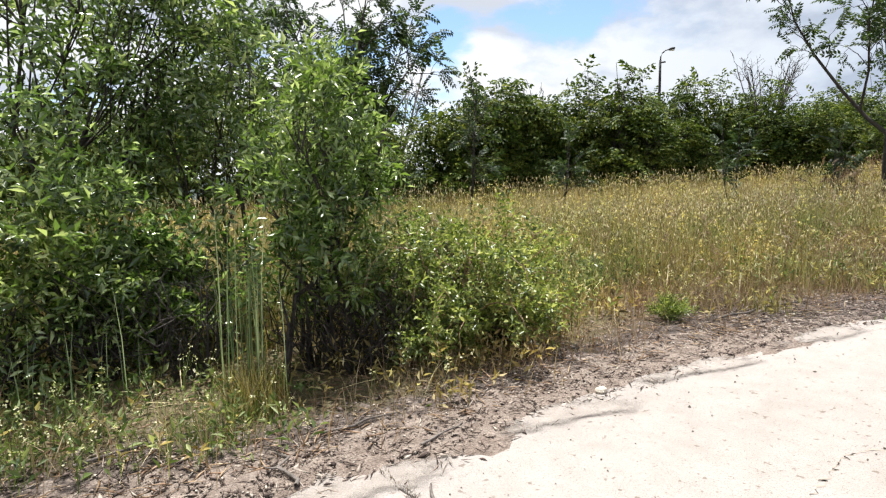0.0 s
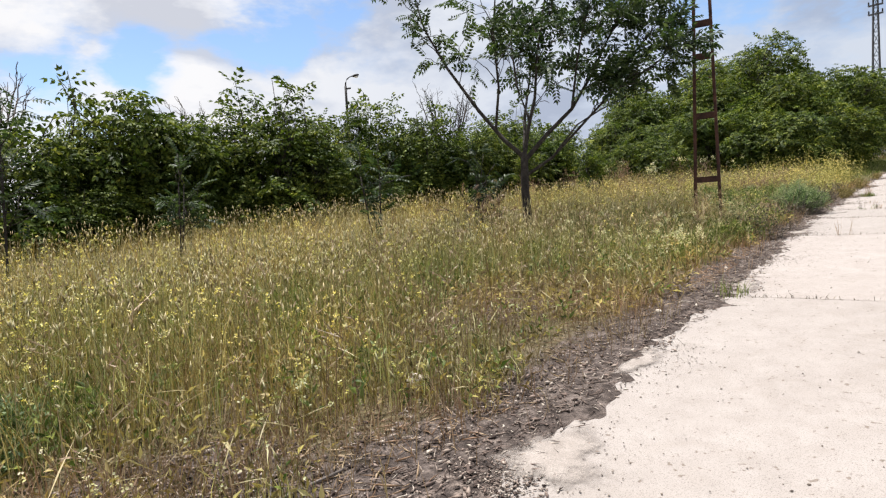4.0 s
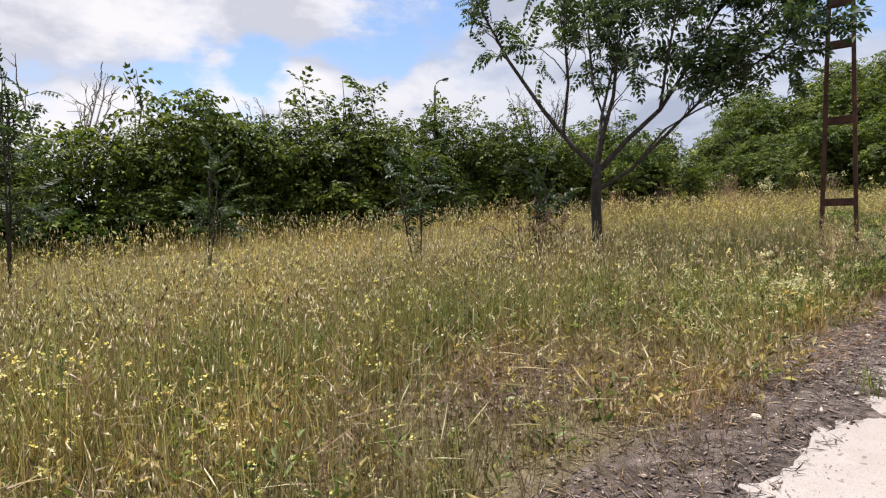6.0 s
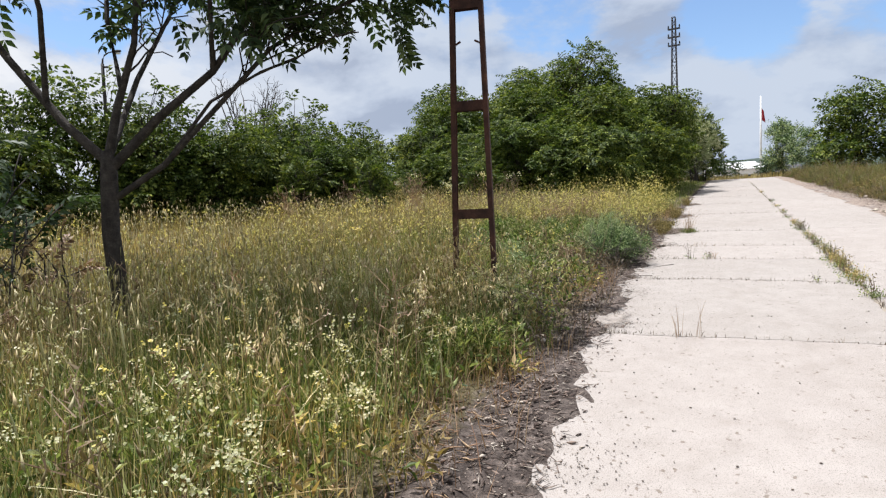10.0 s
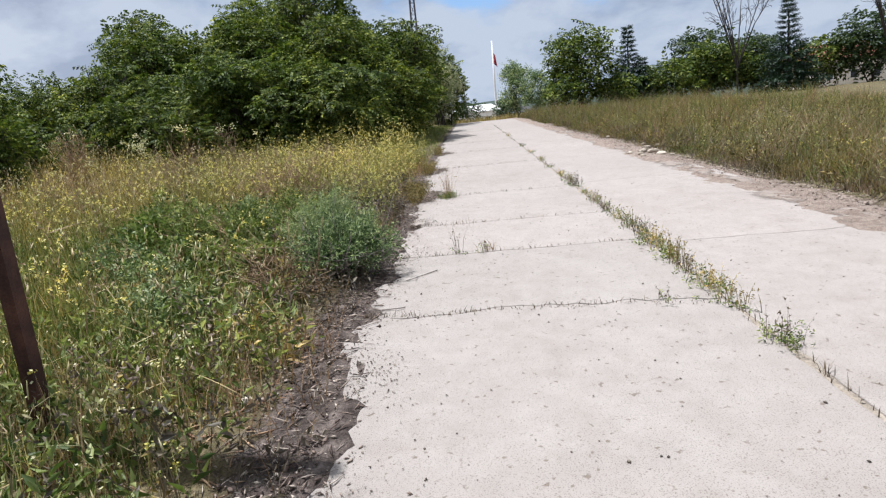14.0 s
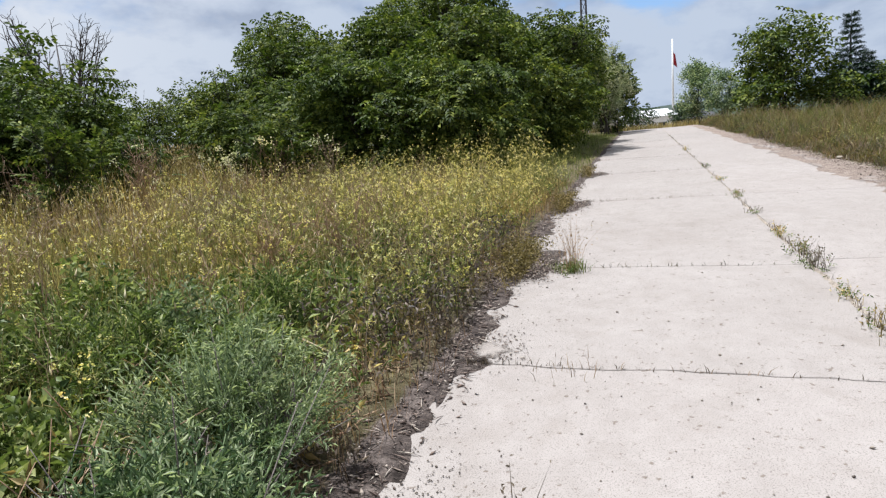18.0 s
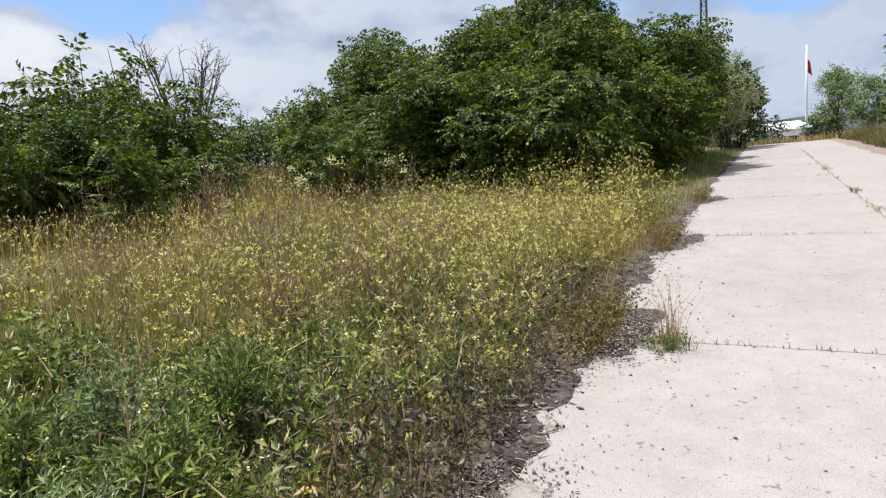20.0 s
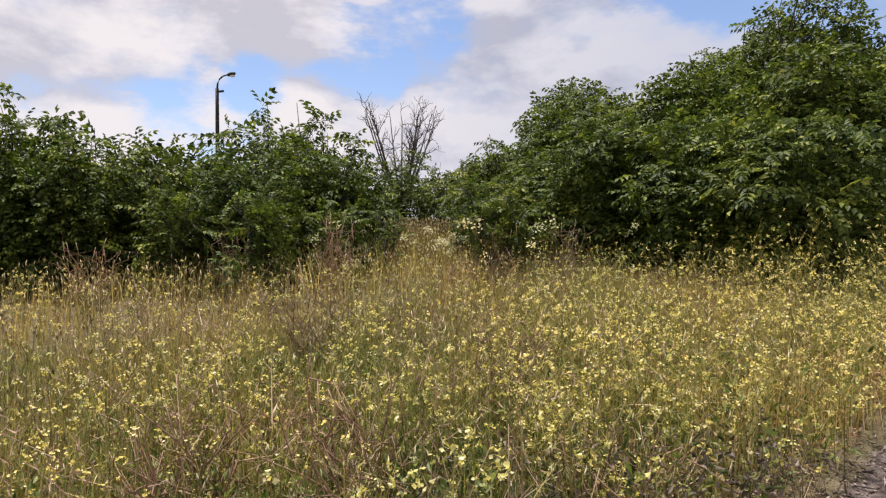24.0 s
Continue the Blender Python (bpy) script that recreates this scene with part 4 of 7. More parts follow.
F = 1.75
main_limbs = [
    ([rel(0, 0, F), rel(-0.35, 0.1, F + 0.35), rel(-0.8, 0.2, F + 0.95), rel(-1.35, 0.3, F + 1.8), rel(-1.75, 0.4, F + 2.6), rel(-1.9, 0.4, F + 3.2)], 0.048, 0.012, 1, 9),
    ([rel(-0.5, 0.12, F + 0.55), rel(-0.42, -0.1, F + 1.3), rel(-0.5, -0.4, F + 2.2), rel(-0.4, -0.6, F + 3.2)], 0.028, 0.011, 1, 9),
    ([rel(0, 0, F), rel(0.1, 0.05, F + 0.5), rel(0.27, 0.1, F + 1.1), rel(0.35, 0.1, F + 1.9), rel(0.55, 0.0, F + 3.0)], 0.045, 0.012, 1, 10),
    ([rel(0.14, 0.06, F + 0.7), rel(-0.02, 0.4, F + 1.4), rel(-0.05, 0.7, F + 2.3), rel(0.05, 0.9, F + 3.3)], 0.028, 0.011, 1, 9),
    ([rel(0.03, 0, F - 0.05), rel(0.45, 0.0, F + 0.4), rel(0.95, 0.05, F + 0.85), rel(1.35, 0.1, F + 1.45), rel(1.75, 0.15, F + 2.2), rel(2.1, 0.2, F + 2.8)], 0.048, 0.012, 1, 14),
    ([rel(0.95, 0.05, F + 0.85), rel(1.0, -0.3, F + 1.6), rel(1.15, -0.6, F + 2.5)], 0.026, 0.011, 1, 9),
    ([rel(0.02, 0, F - 0.35), rel(0.5, -0.15, F - 0.05), rel(1.0, -0.3, F + 0.45), rel(1.5, -0.45, F + 0.95), rel(2.0, -0.5, F + 1.25), rel(2.4, -0.5, F + 1.5)], 0.032, 0.011, 1, 15),
    ([rel(1.2, 0.08, F + 1.2), rel(1.75, 0.1, F + 1.5), rel(2.2, 0.0, F + 1.85), rel(2.5, -0.1, F + 2.2)], 0.022, 0.01, 1, 13),
    ([rel(0.5, -0.15, F - 0.05), rel(0.95, -0.3, F + 0.5), rel(1.4, -0.4, F + 0.75), rel(1.75, -0.4, F + 0.9)], 0.018, 0.009, 1, 14),
    ([rel(0, 0, F), rel(0.15, 0.7, F + 0.9), rel(0.4, 1.4, F + 1.8), rel(0.6, 1.8, F + 2.8)], 0.034, 0.011, 1, 9),
]
built_tree("meadow_tree", 12.53, 8.65, np.random.default_rng(31), ([(0.05, 0.05, 0), (0.02, 0.0, 0.5), (-0.02, 0.0, 1.1), (0, 0, F - 0.1), (0, 0, F + 0.1)], [0.115, 0.085, 0.078, 0.075, 0.05]), main_limbs, 2, PINNATE_NEAR, 0.36, 5, LEAF_TREE, BARK, "young broad tree with drooping feathered leaves in the meadow", lowest=2.8)

# tree behind the near shrubs, and a slim sapling beside it
L1, LD = np.array([0.97, -0.2, 0]), np.array([0.2, 0.97, 0])


def rel2(a, b, h):
    return a * L1 + b * LD + np.array([0, 0, h])


left_limbs = [
    ([rel2(0, 0, 1.1), rel2(0.4, 0.1, 1.9), rel2(0.9, 0.2, 2.9), rel2(1.4, 0.2, 4.2)], 0.05, 0.016, 1, 11),
    ([rel2(0, 0, 1.1), rel2(0.5, -0.2, 1.9), rel2(1.0, -0.3, 2.9), rel2(1.6, -0.4, 3.7)], 0.045, 0.014, 1, 12),
    ([rel2(0, 0, 1.2), rel2(-0.5, -0.3, 2.2), rel2(-1.3, -0.5, 3.1), rel2(-2.3, -0.6, 3.7)], 0.045, 0.014, 1, 15),
    ([rel2(0, 0, 1.2), rel2(-0.4, -0.4, 2.5), rel2(-0.7, -0.7, 3.7), rel2(-1.1, -0.8, 4.8)], 0.045, 0.014, 1, 14),
    ([rel2(0, 0, 1.2), rel2(0.2, -0.4, 2.6), rel2(0.4, -0.6, 3.8), rel2(0.6, -0.7, 4.9)], 0.045, 0.014, 1, 14),
    ([rel2(0, 0, 1.1), rel2(0.1, 0.3, 2.2), rel2(0.2, 0.5, 3.4), rel2(0.1, 0.6, 4.8)], 0.05, 0.016, 1, 10),
    ([rel2(0, 0, 1.1), rel2(-0.5, 0.1, 2.0), rel2(-1.1, 0.2, 3.0), rel2(-1.6, 0.2, 4.2)], 0.05, 0.016, 1, 10),
]
built_tree("meadow_tree", 2.1, 13.2, np.random.default_rng(32), ([(0, 0, 0), (0.05, 0, 0.6), (0, 0, 1.2)], [0.1, 0.085, 0.06]), left_limbs, 3, PINNATE_NEAR, 0.36, 5, LEAF_TREE, BARK, "slender leafy tree behind the roadside shrubs")


def sapling(x, y, h, seed, label, leafy=0.55, mat=LEAF_TREE, size=0.3, stems=2):
    rng = np.random.default_rng(seed)
    limbs = []
    for k in range(stems):
        a = rng.uniform(0, 6.28)
        o = np.array([math.cos(a), math.sin(a), 0]) * 0.12 * (k + 0.5)
        limbs.append(([np.array([0, 0, 0.05]), o + np.array([0, 0, h * 0.4]), o * 1.6 + np.array([0, 0, h * 0.85])], 0.02, 0.008, 0, int(9 * leafy * h)))
    return built_tree("sapling", x, y, rng, ([(0, 0, 0), (0, 0, 0.06), (0, 0, 0.1)], [0.03, 0.026, 0.02]), limbs, 2, PINNATE_NEAR, size, 3, mat, BARK, label)


sapling(5.1, 13.1, 3.3, 41, "slim double-stemmed sapling in the meadow", 0.5)
sapling(10.5, 10.6, 1.9, 42, "small dark sapling in the meadow grass", 0.45)
sapling(11.75, 9.2, 1.5, 43, "small sapling beside the meadow tree", 0.45)
sapling(12.3, 9.1, 0.75, 44, "low russet-leaved seedling under the tree", 0.7, LEAF_RUSSET, 0.22, 2)
sapling(11.4, 8.9, 0.7, 45, "low russet-leaved seedling in the grass", 0.7, LEAF_RUSSET, 0.22, 2)
sapling(8.0, 13.8, 2.0, 46, "slim sapling in the meadow", 0.5)
sapling(28.2, 12.6, 1.5, 47, "leafy sapling at the thicket's foot", 1.5, LEAF_HEDGE, 0.34, 3)
sapling(24.6, 14.4, 1.5, 48, "leafy sapling at the thicket's foot", 1.5, LEAF_HEDGE, 0.34, 3)
sapling(27.25, 15.0, 1.1, 49, "thin dark sapling before the hedge gap", 0.35, LEAF_HEDGE, 0.34, 3)


sapling(26.0, 15.4, 1.3, 56, "leafy sapling before the hedge gap", 1.4, LEAF_HEDGE, 0.34, 3)
sapling(25.2, 16.6, 1.6, 57, "leafy sapling before the hedge", 1.6, LEAF_HEDGE, 0.36, 3)
sapling(23.4, 16.4, 1.7, 58, "leafy sapling before the hedge", 1.6, LEAF_HEDGE, 0.36, 3)


# ---- dead, leafless trees ----
def dead_tree(x, y, h, seed, stems=6, spread=0.3, label="bare dead tree with thin grey branches", fork=0.12, wood=DEAD_WOOD, girth=1.0):
    rng = np.random.default_rng(seed)
    limbs = []
    for k in range(stems):
        a = rng.uniform(0, 6.28)
        o = np.array([math.cos(a), math.sin(a), 0]) * h * spread * rng.uniform(0.3, 1)
        limbs.append(([np.array([0, 0, h * fork * rng.uniform(0.9, 1.3)]), o * 0.45 + np.array([0, 0, h * (fork + 0.3)]), o + np.array([0, 0, h * rng.uniform(0.75, 0.9)])], h * 0.010 * girth, h * 0.004 * girth, 1, 7))
    return built_tree("dead_tree", x, y, rng, ([(0, 0, 0), (0, 0, h * fork * 0.7), (0, 0, h * fork * 1.35)], [h * 0.014 * girth, h * 0.012 * girth, h * 0.009 * girth]), limbs, 3, PINNATE, 0.3, 2, LEAF_TREE, wood, label, tip_r=0.004 + h * 0.0008, bare_tips=1.0, reach=h / 4.5)


dead_tree(44.6, 41.6, 9.8, 51, 14, 0.4, wood=BARK)
dead_tree(14.5, 27.5, 5.6, 52, 5)
dead_tree(6.5, 26.5, 5.8, 53, 5)
dead_tree(62.5, -13.6, 9.8, 54, 8, 0.3, "tall bare tree with dark fanned branches", 0.22, BARK, 0.55)
dead_tree(55.0, -20.0, 9.8, 55, 8, 0.3, "tall bare tree with dark fanned branches", 0.22, BARK, 0.55)


# ---- trees over the far field on the other side ----
NEEDLES = spray(13, 0.36, 0.2, 0.9, seed=14)


def spruce(x, y, h, seed, label="dark pointed spruce tree"):
    rng = np.random.default_rng(seed)
    ob = thing("spruce", x, y, gz(x, y) - 0.05, label, "tree")
    part("trunk", tube([(0, 0, 0), (0, 0, h * 0.5), (0, 0, h * 0.98)], [h * 0.02, h * 0.012, 0.01], 7), BARK, ob)
    pos, way, size = [], [], []
    tiers = int(h * 2.6)
    for i in range(tiers):
        s = i / tiers
        z = h * (0.08 + 0.9 * s)
        r = h * 0.25 * (1 - s) ** 1.05 * rng.uniform(0.7, 1.2) + 0.05
        for a in np.arange(0, 6.28, 6.28 / 10) + rng.uniform(0, 1):
            d = np.array([math.cos(a + rng.normal(0, 0.15)), math.sin(a), -0.18 + 0.5 * s])
            for q in (0.2, 0.5, 0.82):
                pos.append(d * r * q * np.array([1, 1, 0.6]) + np.array([0, 0, z])), way.append(d + rng.normal(0, 0.25, 3)), size.append(max(0.4, r * 0.72))
    part("crown", place(NEEDLES, np.array(pos), turns(np.array(way), rng, 0.3), np.array(size)), NEEDLE, ob)
    return ob


spruce(64.5, -5.9, 6.6, 61)
spruce(60.0, -16.2, 6.8, 62)
spruce(72.0, -8.6, 4.6, 63)
spruce(57.5, -24.5, 6.0, 64)
RIGHT_TREES = [(60.5, -1.6, 6.4, 2.6, LEAF_HEDGE, "round leafy green tree over the field"), (58.0, -0.2, 2.6, 1.2, LEAF_HEDGE, "low leafy shrub at the field's edge"), (74.0, 3.0, 5.4, 1.7, LEAF_SAGE, "grey-leaved tree near the road's end"), (70.0, 1.2, 3.8, 1.5, LEAF_SAGE, "grey-leaved shrub near the road's end"),
               (70.0, -13.5, 6.2, 2.6, LEAF_TREE, "dark leafy tree over the field"), (66.0, -12.5, 4.6, 2.2, LEAF_HEDGE, "leafy tree over the field"), (68, -17, 5.0, 2.4, LEAF_TREE, "dark leafy tree over the field"), (64.5, -9.0, 3.6, 2.0, LEAF_HEDGE, "low leafy tree over the field"), (67, -15.5, 4.2, 2.2, LEAF_HEDGE, "low leafy tree over the field"), (61.5, -4.4, 2.6, 1.6, LEAF_HEDGE, "low leafy shrub over the field"), (66, -21, 4.2, 2.4, LEAF_HEDGE, "low leafy tree over the field"), (64, -24, 5.5, 2.5, LEAF_TREE, "dark leafy tree over the field"), (60, -30, 5.5, 2.5, LEAF_TREE, "dark leafy tree over the field"), (80, 8.5, 2.6, 1.5, LEAF_TREE, "dark shrub at the road's end"), (92, 4.5, 3.0, 1.6, LEAF_TREE, "dark shrub at the road's end")]
for k, (x, y, h, r, mat, lab) in enumerate(RIGHT_TREES):
    rng = np.random.default_rng(260 + k)
    lobes = [(0, 0, h * 0.55, r, r, h * 0.42)] + [(rng.uniform(-0.7, 0.7) * r, rng.uniform(-0.7, 0.7) * r, h * rng.uniform(0.35, 0.85), r * 0.5, r * 0.5, h * 0.16) for _ in range(5)]
    bush_tree("field_tree", rng, h, lobes, int(36 * r * h ** 0.5), 6, SPRAY if mat is LEAF_SAGE else PINNATE_FAR, 0.7, 4, mat, BARK, lab, "tree", at=(x, y), twigs=0.25, whorl=mat is not LEAF_SAGE)

# ---- shrubs at the walk's start ----
rng = np.random.default_rng(71)
bush_tree("roadside_shrub", rng, 2.4, [(0, 0, 1.5, 1.0, 0.8, 0.8), (0.55, -0.15, 1.1, 0.6, 0.5, 0.6), (-0.5, -0.2, 1.0, 0.8, 0.6, 0.6), (0.3, -0.3, 0.75, 0.55, 0.35, 0.4), (-0.2, -0.45, 0.6, 0.7, 0.3, 0.35)], 125, 4, WILLOW, 0.27, 9, LEAF_SHADE, BARK, "dense green shrub at the roadside", "shrub", at=(-1.75, 5.1), shell=0.4, girth=0.6)
bush_tree("roadside_tree", rng, 4.2, [(-0.3, 0, 2.9, 1.1, 1.0, 0.9), (0.6, 0.1, 2.9, 0.9, 0.7, 0.7), (0, 0.2, 3.7, 1.0, 0.9, 0.6), (1.1, 0.2, 3.4, 0.6, 0.5, 0.5), (0.7, 0.3, 2.2, 0.8, 0.6, 0.6), (0.0, 0.3, 1.9, 0.9, 0.6, 0.6)], 130, 6, WILLOW, 0.3, 6, LEAF_SHADE, BARK, "dark leafy tree over the roadside shrubs", "tree", at=(-1.5, 6.2), shell=0.45, girth=0.6)
rng = np.random.default_rng(72)
bush_tree("roadside_shrub", rng, 3.5, [(0, 0, 2.4, 0.9, 0.8, 0.8), (0.5, 0.2, 2.5, 0.6, 0.6, 0.6), (-0.4, 0, 2.9, 0.7, 0.6, 0.6), (0.1, 0, 1.9, 0.7, 0.5, 0.4)], 80, 5, WILLOW, 0.28, 6, LEAF_SHADE, BARK, "tall leafy green shrub behind the roadside", "shrub", at=(-0.25, 6.6), shell=0.35, girth=0.42)
rng = np.random.default_rng(73)
bush_tree("roadside_shrub", rng, 2.4, [(0, 0, 1.6, 0.5, 0.42, 0.65), (0.0, 0, 2.1, 0.32, 0.28, 0.4), (0.18, 0.2, 1.5, 0.36, 0.35, 0.5), (-0.3, 0.0, 1.25, 0.36, 0.3, 0.36), (0.05, -0.1, 0.85, 0.4, 0.3, 0.3)], 90, 5, WILLOW, 0.25, 9, LEAF_NEAR, BARK, "bright green upright shrub at the roadside", "shrub", at=(0.62, 4.75), shell=0.3, girth=0.7)
rng = np.random.default_rng(74)
bush_tree("roadside_shrub", rng, 1.4, [(0, 0, 0.75, 0.7, 0.5, 0.5), (-0.5, 0.2, 0.9, 0.6, 0.5, 0.5), (0.35, 0.1, 0.6, 0.45, 0.4, 0.4)], 75, 6, WILLOW, 0.25, 8, LEAF_NEAR, BARK, "low shady shrub under taller shrubs", "shrub", at=(-1.25, 5.0), shell=0.3)
bush_tree("roadside_shrub", np.random.default_rng(84), 1.2, [(0, 0, 0.7, 0.5, 0.4, 0.45), (-0.4, 0.1, 0.6, 0.4, 0.35, 0.4)], 52, 5, WILLOW, 0.24, 7, LEAF_NEAR, BARK, "low leafy green shrub at the roadside", "shrub", at=(-0.3, 5.25), shell=0.3)
bush_tree("roadside_shrub", np.random.default_rng(78), 1.0, [(0, 0, 0.5, 0.55, 0.4, 0.3), (0.4, 0.0, 0.6, 0.4, 0.35, 0.3), (-0.45, 0.1, 0.45, 0.4, 0.35, 0.28)], 34, 5, SPRAY, 0.2, 10, LEAF_HERB, BARK, "low dark shrub tangled with dead twigs", "shrub", at=(1.0, 5.3), shell=0.25)


def bramble(x, y, seed, canes, reach, label, tallness=1.0):
    """Arching leafy canes from one root."""
    rng = np.random.default_rng(seed)
    ob = thing("bramble", x, y, gz(x, y), label, "shrub")
    wood, pos, way = [], [], []
    for k in range(canes):
        a = rng.uniform(0, 6.28)
        o = np.array([math.cos(a), math.sin(a), 0])
        length, top = reach * rng.uniform(0.5, 1.0), tallness * rng.uniform(0.45, 1.1)
        s = np.linspace(0, 1, 9)
        p = o[None] * (length * s)[:, None] + np.stack([0 * s, 0 * s, top * np.sin(s * 2.4) * 1.0], -1) + np.cumsum(rng.normal(0, 0.025, (9, 3)), 0)
        p[:, 2] = np.maximum(p[:, 2], 0.03)
        part("cane", tube(p, np.linspace(0.007, 0.0025, 9), 4), RUSSET, ob)
        for q in rng.uniform(2.0, 8, 16):
            i = int(q)
            pos.append(p[i] + (p[min(8, i + 1)] - p[i]) * (q - i)), way.append(o * 0.3 + rng.normal(0, 0.7, 3) + np.array([0, 0, 0.5]))
    tagged(part("foliage", place(SPRAY, np.array(pos), turns(np.array(way), rng, 0.5), 0.18 * rng.uniform(0.6, 1.3, len(pos))), LEAF_BRAMBLE, ob), kind="stuff")
    return ob


bramble(1.65, 4.6, 75, 44, 1.05, "low arching bramble with yellow-green leaves")
bramble(1.3, 4.9, 76, 26, 0.9, "low arching bramble with yellow-green leaves")
bramble(2.1, 4.4, 79, 22, 0.5, "low arching bramble with yellow-green leaves", 0.5)
bramble(1.35, 4.3, 80, 14, 0.5, "low arching bramble with yellow-green leaves", 0.4)
bramble(2.2, 4.95, 77, 26, 0.85, "low arching bramble with yellow-green leaves")


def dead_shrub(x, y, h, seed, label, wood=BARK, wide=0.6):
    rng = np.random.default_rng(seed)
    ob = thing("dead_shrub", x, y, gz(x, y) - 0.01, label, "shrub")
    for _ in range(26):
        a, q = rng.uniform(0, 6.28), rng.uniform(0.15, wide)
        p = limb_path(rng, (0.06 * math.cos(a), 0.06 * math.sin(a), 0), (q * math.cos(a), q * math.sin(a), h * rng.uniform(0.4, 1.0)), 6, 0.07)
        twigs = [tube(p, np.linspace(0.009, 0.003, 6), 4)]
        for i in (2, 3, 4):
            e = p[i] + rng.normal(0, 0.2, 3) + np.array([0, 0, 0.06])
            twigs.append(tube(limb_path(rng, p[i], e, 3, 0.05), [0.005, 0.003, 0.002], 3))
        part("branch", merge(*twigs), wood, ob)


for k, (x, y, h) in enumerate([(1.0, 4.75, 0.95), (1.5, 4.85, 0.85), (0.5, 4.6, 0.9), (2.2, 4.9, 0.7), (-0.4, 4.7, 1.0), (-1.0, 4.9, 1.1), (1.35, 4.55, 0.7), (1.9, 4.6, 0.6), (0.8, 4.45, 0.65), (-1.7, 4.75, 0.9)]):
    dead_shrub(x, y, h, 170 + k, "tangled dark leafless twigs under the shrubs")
for k, (x, y, h) in enumerate([(25.3, 13.4, 1.5), (26.9, 12.6, 0.8), (27.6, 12.2, 1.4), (24.2, 15.2, 1.3), (28.8, 11.6, 1.4), (23.2, 9.6, 1.2), (22.0, 15.6, 1.2), (22.3, 7.2, 0.95), (23.9, 7.9, 0.9), (21.6, 7.6, 0.7)]):
    dead_shrub(x, y, h, 180 + k, "reddish-brown dry twiggy shrub in the meadow", RUSSET, 0.45)
for k, (x, y, h, wood, lab) in enumerate([(18.15, 5.42, 0.42, DEAD_WOOD, "pale dry branches under the grey-green bush"), (18.8, 5.66, 0.4, DEAD_WOOD, "pale dry branches under the grey-green bush"), (17.75, 5.8, 0.36, RUSSET, "withered brown weed beside the grey-green bush"), (18.25, 6.1, 0.42, RUSSET, "withered brown weed beside the grey-green bush"), (22.6, 6.3, 0.4, RUSSET, "withered brown weed on the verge"), (23.4, 6.4, 0.45, RUSSET, "withered brown weed on the verge")]):
    dead_shrub(x, y, h, 190 + k, lab, wood, 0.5)


# ---- meadow plants ----
def field_noise(x, y, scale, seed=0.0):
    return (np.sin(x * scale + seed) * np.cos(y * scale * 1.13 - seed * 0.7) + 0.7 * np.sin((x + 1.9 * y) * scale * 0.83 + 2.1 * seed) + 0.5 * np.cos((1.7 * x - y) * scale * 2.1 + seed)) / 2.2


def scatter(rng, n, x0, x1, v0, v1, keep=None):
    """Places left of the road: v counts from its edge. keep gives the chance that a place is used."""
    x, v = rng.uniform(x0, x1, n), rng.uniform(v0, v1, n)
    y = left_edge(x) + v
    if keep is not None:
        ok = rng.random(n) < keep(x, y, v)
        x, y, v = x[ok], y[ok], v[ok]
    return x, y, v


def blades(rng, x, y, height, width, lean=0.35, z=None):
    """Curved blades: five corners and three triangles each."""
    n = len(x)
    z = ground_z(x, y) - 0.02 if z is None else z
    a = rng.uniform(0, 2 * math.pi, n)
    side_way = np.stack([np.cos(a), np.sin(a), np.zeros(n)], -1)
    b = rng.uniform(0, 2 * math.pi, n)
    bow = np.stack([np.cos(b), np.sin(b), np.zeros(n)], -1) * (height * lean * rng.uniform(0.1, 1.3, n))[:, None]
    root = np.stack([x, y, z], -1)
    up = np.zeros((n, 3))
    up[:, 2] = height
    w = side_way * (width * 0.5)[:, None]
    mid = root + up * 0.55 + bow * 0.3
    tip = root + up + bow
    v = np.stack([root - w, root + w, mid - w * 0.8, mid + w * 0.8, tip], 1).reshape(-1, 3)
    f = np.array([(0, 1, 3), (0, 3, 2), (2, 3, 4)])[None] + (np.arange(n) * 5)[:, None, None]
    return (v, f.reshape(-1, 3)), tip, unit(bow * 0.7 + up * 0.45)


def verge(x, v):
    return np.where((x < 0.5) & (v < 2.1), 0.3, 1.0) * np.clip((v - litter_width(x) * (0.72 + 0.3 * np.sin(2.6 * x + 1.3 * np.sin(1.1 * x)) + 0.12 * np.sin(9 * x))) / 0.35, 0, 1)


def bare_spots(x, y):
    """The few trodden or stony patches inside the meadow."""
    out = np.ones_like(x)
    for cx, cy, rx, ry in ((4.3, 5.0, 1.3, 0.7), (8.2, 5.65, 1.7, 0.95), (22.1, 6.55, 0.7, 0.35), (18.1, 6.1, 0.5, 0.3), (1.2, 4.1, 1.8, 0.8), (-1.2, 4.3, 2.6, 1.4)):
        out *= np.clip(((x - cx) / rx) ** 2 + ((y - cy) / ry) ** 2 - 0.25, 0.06, 1)
    return out


